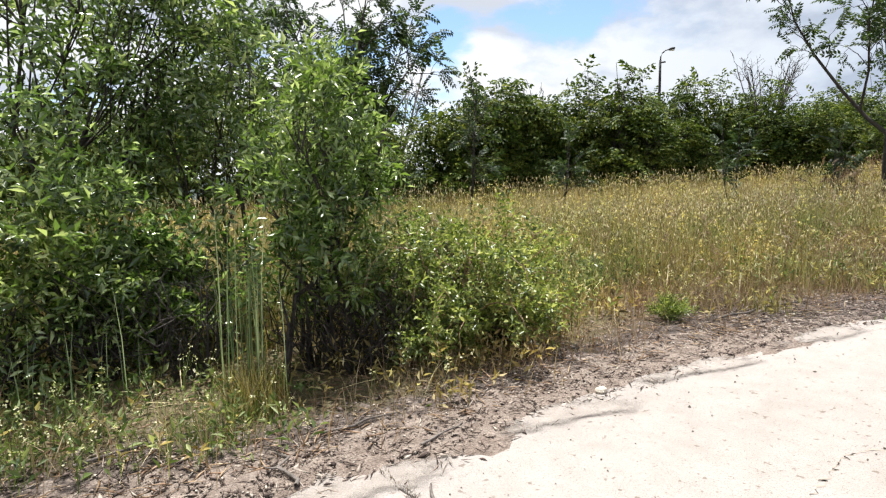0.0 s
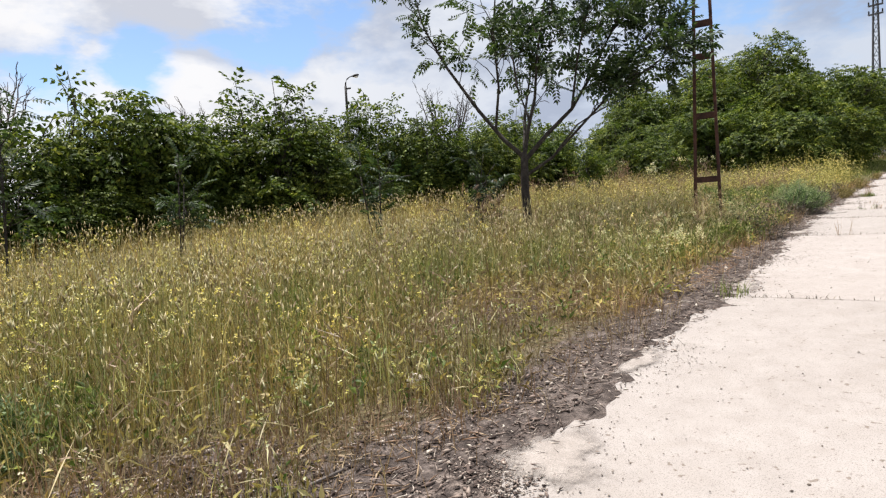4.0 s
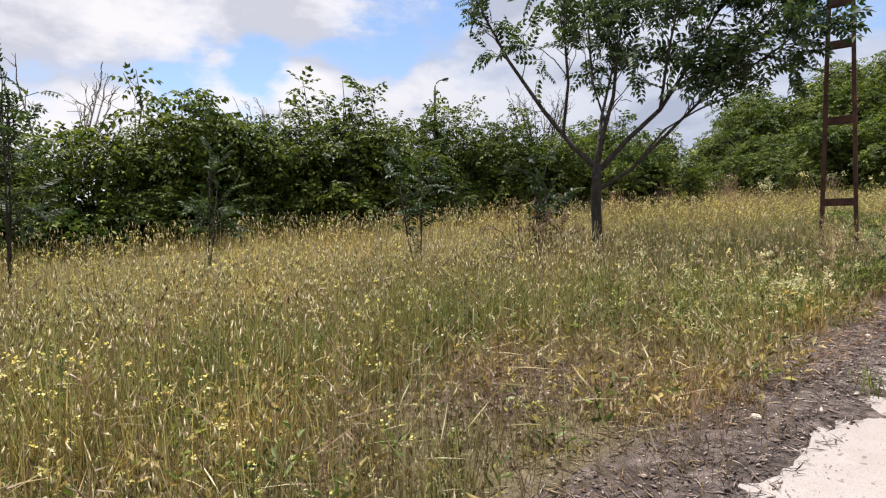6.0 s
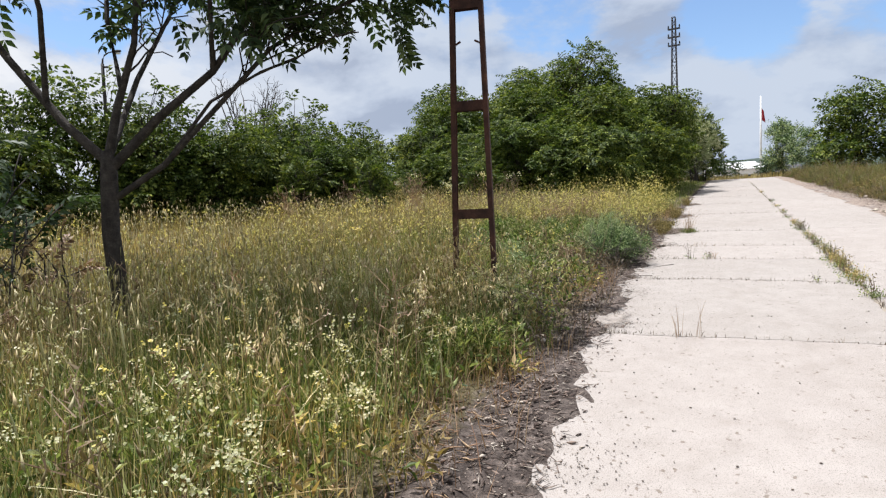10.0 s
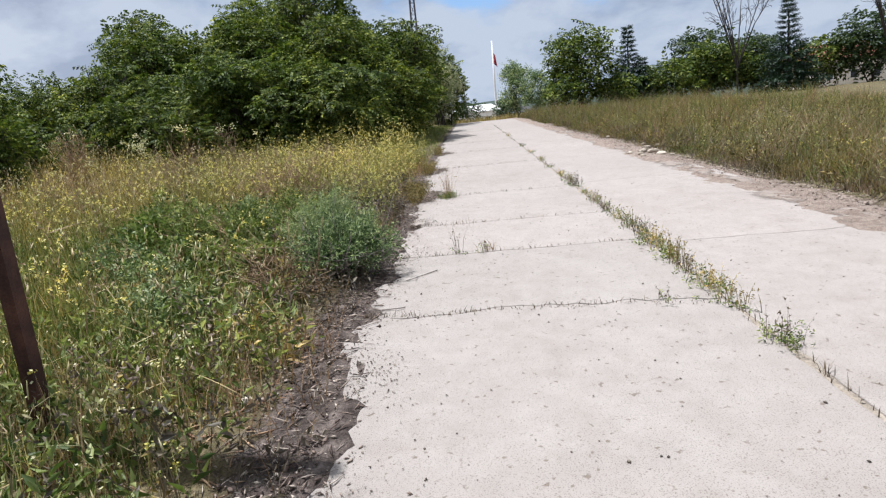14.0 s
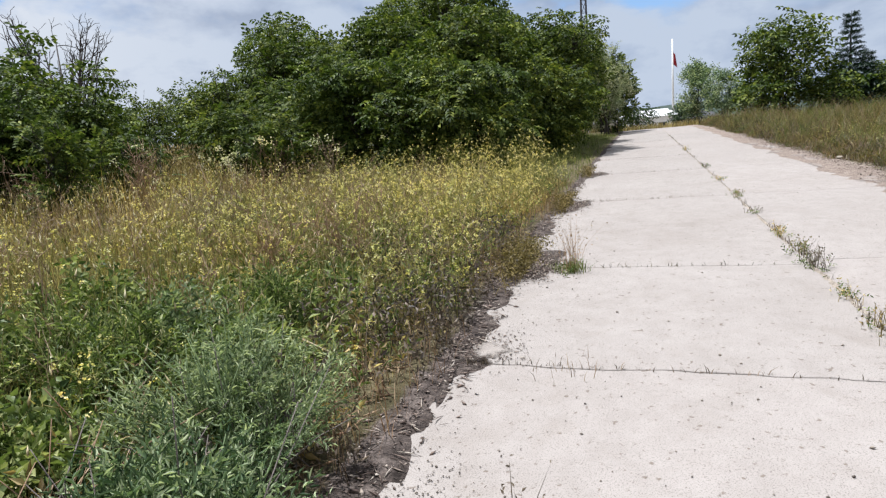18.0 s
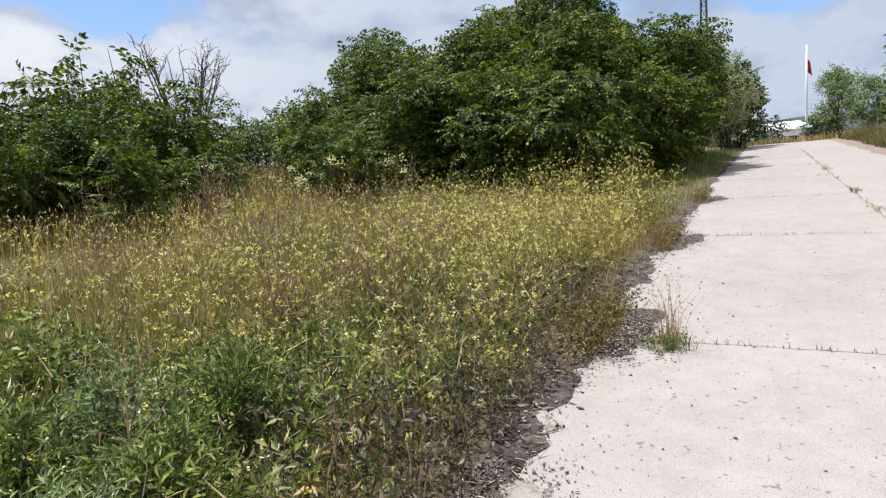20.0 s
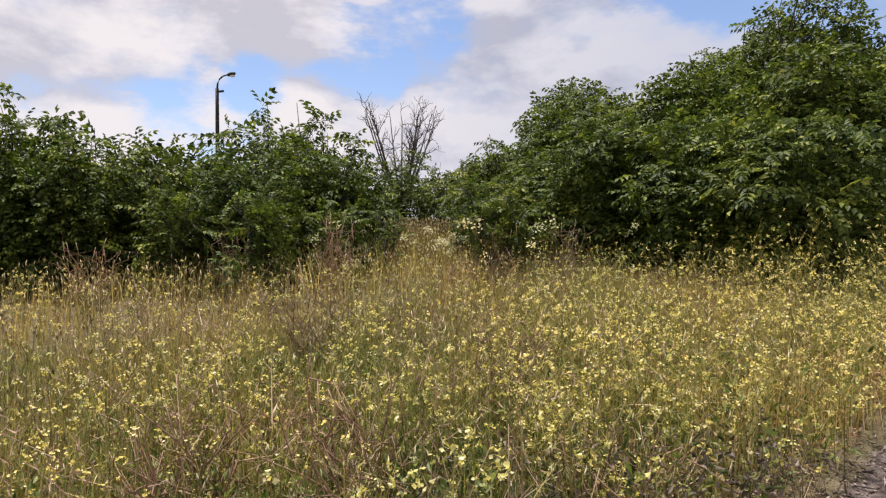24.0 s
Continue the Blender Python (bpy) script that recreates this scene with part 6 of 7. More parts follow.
# the field across the road: mounded tufts that close into a bank
for name, n, per, mat, label, seed in (("right_field_grass", 1900, 30, OLIVE_WEED, "dry brownish-olive grass across the road", 7), ("right_green_grass", 1000, 30, GREEN_GRASS, "grey-green grass across the road", 9), ("right_dry_stems", 1500, 20, DEAD_STEM, "dark dry stems at the foot of the grass bank", 5), ("right_russet_grass", 700, 26, RUSSET, "reddish-brown dried grass across the road", 11)):
    cx = 8 + 56 * rng.random(n) ** 1.1
    cw = 0.85 + (1.3 if name == "right_dry_stems" else 13) * rng.random(n) ** 1.9
    k = np.repeat(np.arange(n), per)
    a, q = rng.uniform(0, 6.28, len(k)), np.abs(rng.normal(0, 0.24, len(k))) * (1 + cx[k] / 60)
    x = cx[k] + np.cos(a) * q
    w = np.maximum(cw[k] + np.sin(a) * q, 0.72 + 0.1 * wob(x, 1.9))
    y = right_edge(x) - w
    mound = np.clip(0.95 + 0.55 * field_noise(cx[k], cw[k], 0.75, 3) + 0.25 * field_noise(cx[k], cw[k], 1.9, seed), 0.35, 1.6)
    tall = np.clip(0.12 + (w - 0.7) * 0.55, 0.12, 0.55) * mound * (1.15 - np.clip(q * 1.6, 0, 0.7)) * rng.uniform(0.5, 1.2, len(k)) * (1 + np.clip((x - 30) / 40, 0, 0.5))
    if name == "right_dry_stems":
        tall = tall * 0.7
    pair, _, _ = blades(rng, x, y, tall, rng.uniform(0.003, 0.006, len(k)) * (1 + np.maximum(x - 10, 0) / 22), 0.8)
    stuff(name, pair, mat, label, "grass")
n = 5200
x = -6 + 62 * rng.random(n) ** 1.2
w = 0.9 + 9 * rng.random(n) ** 1.8
y = right_edge(x) - w
pos = np.stack([x, y, ground_z(x, y) + rng.uniform(0.0, 0.3, n) * np.clip((w - 0.7) * 0.8, 0.1, 1)], -1)
stuff("right_forbs", place(spray(5, 0.5, 0.16, 0.8, seed=23), pos, turns(rng.normal(0, 0.6, (n, 3)) + np.array([0, 0, 0.6]), rng, 0.8), 0.2 * rng.uniform(0.6, 1.3, n)), OLIVE_WEED, "withered leafy forbs across the road", "herbs")
n = 2400
x = 13 + 50 * rng.random(n) ** 1.4
w = 1.0 + 12 * rng.random(n) ** 1.4
stems, flowers = mustard(rng, x, right_edge(x) - w, rng.uniform(0.25, 0.62, n), 4, 0.0085, 0.006, 3)
stuff("right_mustard_stems", stems, MUSTARD_STEM, "dry branched stems of wild mustard across the road", "wildflower")
stuff("right_mustard_flowers", flowers, PETAL, "yellow wild mustard flowers across the road", "wildflower")
n = 5000
x = rng.uniform(60, 100, n)
y = middle(x) + rng.normal(0, 3.6, n)
ok = (x > 66) | (np.abs(y - middle(x)) > 3.2)
x, y = x[ok], y[ok]
pair, _, _ = blades(rng, x, y, rng.uniform(0.3, 0.7, len(x)), rng.uniform(0.03, 0.05, len(x)))
stuff("road_end_grass", pair, GRASS, "dry grass bank at the road's end", "grass")

# ---- herbs beside the road ----
def herb(name, x, y, h, r, count, leaf, sprig, size, seed, label, flat_top=1.0, stem=None):
    rng = np.random.default_rng(seed)
    ob = thing(name, x, y, gz(x, y) - 0.01, label, "plant")
    pos, way = [], []
    for k in range(count):
        a, q = rng.uniform(0, 6.28), rng.random() ** 0.6
        tip = np.array([math.cos(a) * r * q, math.sin(a) * r * q, h * (1 - 0.45 * q * q) * rng.uniform(0.6, 1.05) * flat_top])
        foot = np.array([math.cos(a), math.sin(a), 0]) * 0.05 * rng.random()
        p = limb_path(rng, foot, tip, 4, 0.05, 0.05)
        part("stem", tube(p, [0.006, 0.005, 0.004, 0.002], 3), stem or leaf, ob)
        for s in rng.uniform(0.35, 1.0, 7):
            i = min(2, int(s * 3))
            pos.append(p[i] + (p[i + 1] - p[i]) * (s * 3 - i)), way.append(unit(tip - foot) * 0.8 + rng.normal(0, 0.6, 3))
    tagged(part("foliage", place(sprig, np.array(pos), turns(np.array(way), rng, 0.6), size * rng.uniform(0.6, 1.2, len(pos))), leaf, ob), kind="stuff")
    return ob


NARROW = spray(8, 0.42, 0.1, 0.9, seed=9)
BROAD = spray(5, 0.5, 0.3, 0.5, seed=10)
herb("sage_bush", 18.3, 5.45, 0.55, 0.5, 170, LEAF_SAGE, NARROW, 0.13, 81, "round grey-green spiny bush at the road's edge", stem=LEAF_SAGE_PALE)
herb("sage_bush", 18.95, 5.78, 0.78, 0.54, 190, LEAF_SAGE_PALE, NARROW, 0.1, 82, "taller pale grey-green spiny bush at the road's edge", stem=LEAF_SAGE_PALE)
HERBS = [(19.1, 7.8, 0.55, 0.45), (19.4, 6.95, 0.5, 0.45), (17.8, 7.1, 0.45, 0.4), (20.1, 8.2, 0.6, 0.45), (19.4, 7.4, 0.5, 0.45), (19.9, 7.15, 0.55, 0.45), (18.7, 6.7, 0.42, 0.42), (19.7, 6.3, 0.42, 0.36), (18.2, 7.6, 0.5, 0.42), (18.5, 7.2, 0.45, 0.4), (20.4, 6.7, 0.45, 0.38), (17.2, 6.6, 0.35, 0.35), (3.3, 5.9, 0.4, 0.5), (2.7, 6.4, 0.45, 0.5), (3.9, 6.3, 0.4, 0.45)]
for k, (x, y, h, r) in enumerate(HERBS):
    if k % 3 == 1:
        herb("leafy_herb", x, y, h * 1.12, r, 56, LEAF_HERB, NARROW, 0.16, 90 + k, "fresh green feathery herb in the meadow", stem=PALE_STALK)
    elif k % 3 == 2:
        herb("leafy_herb", x, y, h * 0.9, r, 56, LEAF_SAGE_PALE, spray(7, 0.4, 0.2, 0.6, seed=40 + k), 0.14, 90 + k, "grey-green soft-leaved herb in the meadow")
    else:
        herb("leafy_herb", x, y, h, r, 52, LEAF_HERB, BROAD, 0.13, 90 + k, "fresh green broad-leaved herb in the meadow")
herb("verge_plant", 3.7, 4.42, 0.2, 0.16, 26, LEAF_BRAMBLE, NARROW, 0.12, 111, "small green rosette on the bare verge")
herb("verge_plant", 13.2, 5.32, 0.4, 0.3, 45, LEAF_HERB, NARROW, 0.14, 112, "green tuft at the verge")


def clump(name, x, y, h, r, n, mat, seed, label, width=0.007, lean=0.3):
    rng = np.random.default_rng(seed)
    a, q = rng.uniform(0, 6.28, n), r * rng.random(n) ** 0.7
    cx, cy = x + np.cos(a) * q, y + np.sin(a) * q
    pair, _, _ = blades(rng, cx, cy, h * rng.uniform(0.5, 1.05, n), np.full(n, width), lean, np.maximum(ground_z(cx, cy), road_z(cx)) - 0.015)
    return tagged(new(name, mesh_np(name, pair[0], pair[1], mat)), label, "grass tuft", kind="stuff")


clump("reed_clump", 0.02, 4.25, 1.5, 0.24, 36, LEAF_SAGE_PALE, 121, "tall green reed stems at the roadside", 0.009, 0.07)
clump("dry_reed_clump", -1.05, 4.25, 0.85, 0.4, 16, LEAF_SAGE, 122, "thin dry reed stems before the shrubs", 0.007, 0.12)
clump("grass_tuft", 0.02, 3.9, 0.42, 0.2, 260, GRASS, 123, "olive and straw grass tuft at the foot of the reeds", 0.007, 0.42)
clump("grass_tuft", 0.0, 3.8, 0.26, 0.16, 120, GREEN_GRASS, 126, "green grass tuft at the foot of the reeds", 0.007, 0.6)
clump("grass_tuft", -0.25, 3.45, 0.2, 0.3, 200, GREEN_GRASS, 124, "low green grass tuft at the roadside", 0.006, 0.9)
clump("grass_tuft", -1.2, 3.6, 0.2, 0.4, 110, GREEN_GRASS, 125, "low green grass tuft at the roadside", 0.006, 0.8)
clump("joint_tuft", 22.66, 4.99, 0.15, 0.18, 120, GREEN_GRASS, 127, "green weeds in a road joint", 0.006, 0.8)
clump("joint_tuft", 18.94, 4.22, 0.14, 0.1, 16, RUSSET, 129, "thin dry weeds in a road joint", 0.005, 0.7)
clump("joint_tuft", 14.52, 4.05, 0.36, 0.05, 6, RUSSET, 130, "thin dry weeds in a road joint", 0.005, 0.25)
clump("joint_tuft", 14.55, 3.9, 0.4, 0.04, 5, RUSSET, 131, "thin dry weeds in a road joint", 0.005, 0.25)
clump("joint_tuft", 9.78, 4.05, 0.2, 0.2, 60, GREEN_GRASS, 132, "small green weeds in a road joint", 0.006, 0.7)
clump("joint_tuft", 5.22, 3.3, 0.08, 0.3, 60, GREEN_GRASS, 133, "small weeds in a road joint", 0.005, 0.8)
clump("joint_tuft", 20.4, 4.6, 0.1, 0.25, 30, RUSSET, 134, "small dry weeds in a road crack", 0.005, 0.6)

# soil and weeds along the road's middle joint
rng = np.random.default_rng(140)
x = np.arange(-8, 62, 0.045)
half = 0.03 + 0.02 * np.clip(wob(x, 3.1, 2), -1, 1.5) + 0.008 * rng.normal(0, 1, len(x))
rise = 0.004 * rng.normal(0, 1, len(x)) - 0.002 + 0.012 * np.clip(wob(x, 2.3, 1), -0.5, 1)
edge_l = np.stack([x, middle(x) + np.maximum(half, 0.022), road_z(x) - 0.012], -1)
core = np.stack([x, middle(x) + 0.006 * rng.normal(0, 1, len(x)), road_z(x) + rise], -1)
edge_r = np.stack([x, middle(x) - np.maximum(half, 0.022), road_z(x) - 0.012], -1)
i = np.arange(len(x) - 1) * 3
tris = np.concatenate([np.stack([i, i + 3, i + 4], -1), np.stack([i, i + 4, i + 1], -1), np.stack([i + 1, i + 4, i + 5], -1), np.stack([i + 1, i + 5, i + 2], -1)])
stuff("joint_soil", (np.stack([edge_l, core, edge_r], 1).reshape(-1, 3), tris[:, ::-1]), EARTH_STONE, "dry soil filling the road's middle joint", "soil")
n = 5200
x = 6 + 44 * rng.random(n)
ok = rng.random(n) < np.clip(0.2 + 0.8 * field_noise(x, x * 0, 2.7, 2), 0.05, 0.7) * np.where((x > 14.5) & (x < 25), 1.0, 0.45)
x = x[ok]
pair, _, _ = blades(rng, x, middle(x) + rng.normal(0, 0.022, len(x)), rng.uniform(0.02, 0.1, len(x)), rng.uniform(0.004, 0.008, len(x)), 0.9, road_z(x) - 0.01)
stuff("joint_weeds", pair, DEAD_STEM, "small dry weeds along the road's middle joint", "weeds")


def weed_tuft(x, y, h, r, seed, label, stem=GRASS, leafy=40, stems=26):
    """A joint weed: a low rosette of leaves with thin upright stems and seed buds."""
    rng = np.random.default_rng(seed)
    ob = thing("joint_weed", x, y, float(road_z(x)) - 0.004, label, "weed")
    off = rng.normal(0, 1, (leafy, 3)) * np.array([r * 0.75, min(r * 0.45, 0.06), 0.012]) + np.array([0, 0, 0.02])
    off[:, 2] = np.abs(off[:, 2]) + SLOPE * off[:, 0]
    tagged(part("foliage", place(spray(6, 0.5, 0.2, 0.7, seed=31), off, turns(rng.normal(0, 0.8, (leafy, 3)) + np.array([0, 0, 0.5]), rng, 0.8), rng.uniform(0.035, 0.08, leafy)), LEAF_SAGE if stem is STRAW else LEAF_HERB, ob), kind="stuff")
    for _ in range(stems):
        fx, fy = rng.normal(0, r * 0.7, 1), rng.normal(0, min(r * 0.35, 0.04), 1)
        blade, tip, way = blades(rng, fx, fy, h * rng.uniform(0.4, 1.1, 1), np.full(1, 0.005), 0.5, SLOPE * fx)
        foot = np.stack([fx, fy, SLOPE * fx], -1)
        pos = foot + (tip - foot) * rng.uniform(0.5, 1.0, 4)[:, None]
        buds = place(simple_leaf(0.22), pos, turns(rng.normal(0, 0.8, (4, 3)) + np.array([0, 0, 0.7]), rng, 0.8), rng.uniform(0.012, 0.03, 4))
        part("stem", merge(blade, buds), stem, ob)
    return ob


TUFTS = [(16.45, 0.22, 0.13, 70, 14), (17.05, 0.14, 0.14, 20, 20), (17.5, 0.16, 0.22, 75, 44), (17.9, 0.13, 0.12, 24, 22), (18.3, 0.2, 0.24, 90, 56), (18.75, 0.2, 0.16, 34, 36), (19.1, 0.2, 0.2, 46, 44), (19.6, 0.16, 0.16, 30, 30), (20.1, 0.14, 0.15, 30, 24), (20.6, 0.1, 0.14, 22, 18), (21.25, 0.15, 0.2, 40, 30), (22.0, 0.1, 0.15, 20, 16), (22.9, 0.2, 0.2, 46, 40), (23.3, 0.16, 0.14, 30, 24), (24.2, 0.12, 0.14, 20, 18), (25.6, 0.08, 0.14, 16, 12), (27.2, 0.12, 0.2, 30, 20), (29.4, 0.09, 0.16, 16, 12), (32.0, 0.1, 0.2, 20, 14), (14.2, 0.14, 0.14, 26, 20), (13.0, 0.12, 0.12, 20, 16), (15.3, 0.12, 0.14, 20, 16), (11.2, 0.12, 0.16, 26, 18), (38, 0.16, 0.3, 30, 20)]
for k, (x, h, r, leafy, stems) in enumerate(TUFTS):
    weed_tuft(x, float(middle(x)), h, r, 400 + k, "low green weed with thin dry stems in the road's middle joint", (DEAD_STEM, OLIVE_WEED, GRASS)[k % 3], int(leafy * 0.6), stems)
weed_tuft(22.66, 4.99, 0.5, 0.13, 440, "tall thin reddish weed with green base leaves in a road joint", RUSSET, 60, 34)
weed_tuft(18.92, 4.5, 0.28, 0.06, 441, "thin dry branched weed in a road joint", DEAD_STEM, 5, 7)
weed_tuft(18.94, 4.25, 0.14, 0.08, 442, "low dry weed in a road joint", DEAD_STEM, 6, 9)
weed_tuft(17.2, 2.95, 0.14, 0.05, 443, "small dry weed in a road crack", DEAD_STEM, 3, 6)
x = np.concatenate([np.full(130, j) + rng.normal(0, 0.012, 130) for j, _ in LEFT_JOINTS[6:19]])
s = rng.random(len(x)) ** 2.2
y = left_edge(x) * (1 - s) + middle(x) * s
x = x - np.array([skew(q) for q in x]) * (y - left_edge(x))
pair, _, _ = blades(rng, x, y, rng.uniform(0.015, 0.06, len(x)), rng.uniform(0.004, 0.008, len(x)), 0.9, road_z(x) - 0.008)
xa = 17.2 + rng.normal(0, 0.02, 190)
ya = rng.uniform(2.6, 5.0, 190)
more, _, _ = blades(rng, xa + 0.035 * wob((ya - 2.6) / 2.45 * 6 + 17.2, 1.1, 17.2), ya, rng.uniform(0.008, 0.04, 190), rng.uniform(0.004, 0.008, 190), 1.2, road_z(xa) - 0.006)
pair = merge(pair, more)
stuff("crack_weeds", pair, DEAD_STEM, "small dry weeds in the cross joints", "weeds")


# ---- cracks inside the slabs ----
def crack(points, seed, label="dark hairline crack in the concrete"):
    rng = np.random.default_rng(seed)
    a = np.array(points, float)
    k = np.linspace(0, len(a) - 1, 14 * (len(a) - 1))
    x, y = np.interp(k, range(len(a)), a[:, 0]), np.interp(k, range(len(a)), a[:, 1])
    x, y = x + rng.normal(0, 0.012, len(k)), y + rng.normal(0, 0.012, len(k))
    w = 0.005 * rng.uniform(0.3, 1.5, len(k))
    z = road_z(x) + 0.0015
    v = np.stack([np.stack([x - w, y - w, z], -1), np.stack([x + w, y + w, z], -1)], 1).reshape(-1, 3)
    i = np.arange(len(k) - 1) * 2
    f = np.concatenate([np.stack([i, i + 1, i + 3], -1), np.stack([i, i + 3, i + 2], -1)])
    return tagged(new("crack", mesh_np("crack", v, f, GRIT)), label, "crack", kind="stuff")


crack([(2.05, 1.65), (2.23, 1.76), (2.45, 1.86), (2.69, 1.96), (2.95, 1.9)], 1)
crack([(5.5, 2.55), (5.1, 2.5), (4.8, 2.44), (4.4, 2.36), (4.0, 2.2), (3.6, 2.0)], 2)


# ---- litter, grit, stones, twigs ----
def chips(rng, x, y, z, length, slim=0.28, thick=0.16):
    body = np.array([(-0.5, 0, 0), (0.5, 0.1, 0), (0.1, -slim, 0), (0, slim, 0.02), (0.05, 0, thick)])
    tri = np.array([(0, 2, 4), (2, 1, 4), (1, 3, 4), (3, 0, 4), (0, 3, 2), (2, 3, 1)])
    n = len(x)
    d = np.stack([rng.normal(0, 1, n), rng.normal(0, 1, n), rng.normal(0, 0.16, n)], -1)
    return place((body, tri), np.stack([x, y, z + 0.004], -1), turns(d, rng, 0.25), length)


x, y, v = scatter(rng, 135000, -4, 30, -0.2, 2.1, lambda x, y, v: np.clip(np.where(v < 0.05, 0.2 * np.exp(v * 9), 1.1 - v / (litter_width(x) * 1.15)), 0, 1) * np.clip(0.75 + 0.4 * field_noise(x, y, 2.5, 1), 0.2, 1))
stuff("litter", chips(rng, x, y, np.maximum(ground_z(x, y), road_z(x)), rng.uniform(0.01, 0.05, len(x)) * rng.choice([0.6, 1, 1.7], len(x), p=[0.55, 0.37, 0.08]), 0.22), DEBRIS, "dry dead leaves, bark chips and twigs on the verge", "litter")
x, y, v = scatter(rng, 17000, -4, 30, -0.1, 1.5, lambda x, y, v: np.clip(1.15 - v / (litter_width(x) * 1.3), 0, 1))
stuff("litter_twigs", chips(rng, x, y, np.maximum(ground_z(x, y), road_z(x)) + 0.004, rng.uniform(0.04, 0.15, len(x)), 0.03, 0.04), DEBRIS, "thin dry twigs and straws on the verge", "litter")
k = rng.integers(0, 2, 2600)
x, y = np.array([8.25, 4.3])[k] + rng.normal(0, 0.5, len(k)), np.array([5.75, 5.0])[k] + rng.normal(0, 0.3, len(k))
stuff("patch_litter", chips(rng, x, y, ground_z(x, y), rng.uniform(0.015, 0.09, len(x)), 0.16), DEBRIS, "dry litter on bare patches in the meadow", "litter")
k = rng.integers(0, 5, 2000)
jx, jy = np.array([5.45, 9.95, 14.72, 20.52, 22.9]), np.array([3.53, 4.08, 4.7, 5.18, 5.4])
x, y = jx[k] + np.abs(rng.normal(0, 0.22, len(k))) - 0.05, jy[k] + rng.normal(0, 0.13, len(k)) + 0.05
stuff("joint_litter", chips(rng, x, y, np.maximum(road_z(x), ground_z(x, y)) + 0.003, rng.uniform(0.008, 0.04, len(x)), 0.2), DEBRIS, "dry litter heaped where the joints meet the verge", "litter")
n = 3400
x = rng.uniform(-4, 30, n)
s = rng.random(n) ** 2.0
y = left_edge(x) - s * 4.2
stuff("grit", chips(rng, x, y, road_z(x), rng.uniform(0.005, 0.02, n) * rng.choice([0.6, 1, 1.4], n, p=[0.6, 0.35, 0.05]), 0.4, 0.35), GRIT, "scattered grit and crumbs on the concrete", "grit")
n = 12000
x = rng.uniform(8, 45, n)
y = right_edge(x) - 0.85 + rng.normal(0, 0.26, n)
stuff("right_litter", chips(rng, x, y, np.maximum(ground_z(x, y), road_z(x)), rng.uniform(0.015, 0.06, n), 0.25, 0.15), DEBRIS, "dry litter and crumbs on the sandy verge", "litter")


x, y, v = scatter(rng, 20000, -3, 30, 0.3, 3.6, lambda x, y, v: np.clip(1.25 - v / 4, 0, 1))
stuff("thatch", chips(rng, x, y, ground_z(x, y) + 0.004, rng.uniform(0.04, 0.2, len(x)), 0.03, 0.05), RUSSET, "fallen dry straws and stems covering the soil", "thatch")
x, y, v = scatter(rng, 420, 4, 28, 0.9, 5)
xb, yb, _ = scatter(rng, 420, 20.5, 28, 0.9, 8, lambda x, y, v: np.clip(0.3 + field_noise(x, y, 1.1, 21), 0, 1))
x, y = np.concatenate([x, xb]), np.concatenate([y, yb])
stems, _ = mustard(rng, x, y, rng.uniform(0.5, 1.05, len(x)), 10, 0.01, 0.007)
stuff("dry_weeds", stems, RUSSET, "tall bare branched stems of dried weeds", "weeds")


x, y, v = scatter(rng, 15000, -2, 29, 0.5, 4.5, lambda x, y, v: verge(x, v) * np.clip(1.3 - v / 4, 0, 1) * (0.5 + 0.5 * field_noise(x, y, 1.4, 12)))
body, tri = np.array([(-0.5, 0, 0), (0.0, 0.012, 0.03), (0.0, -0.012, 0.03), (0.5, 0, 0)]), np.array([(0, 1, 2), (1, 3, 2)])
way = rng.normal(0, 1, (len(x), 3)) * np.array([1, 1, 0.45])
stuff("leaning_straws", place((body, tri), np.stack([x, y, ground_z(x, y) + rng.uniform(0.06, 0.36, len(x)) * verge(x, v)], -1), turns(way, rng, 0.8), rng.uniform(0.12, 0.38, len(x))), STRAW, "bent and broken straws tangled in the grass", "grass")
gx0, gy0, gr = np.array([(5.7, 3.5, 0.3), (10.1, 4.1, 0.3), (14.85, 4.7, 0.3), (18.95, 5.0, 0.2), (22.9, 5.4, 0.25), (20.6, 5.15, 0.2), (16.2, 4.8, 0.2), (12.0, 4.25, 0.25), (7.6, 3.75, 0.25), (24.6, 5.6, 0.25)]).T
k = rng.integers(0, len(gx0), 3200)
x, y = gx0[k] + rng.normal(0, 1, len(k)) * gr[k] * 1.2, gy0[k] + rng.normal(0, 1, len(k)) * gr[k] * 0.7
stuff("washed_grit", chips(rng, x, y, road_z(x) + 0.002, rng.uniform(0.004, 0.016, len(x)), 0.4, 0.35), GRIT, "fine grit washed onto the slabs' edges", "grit")


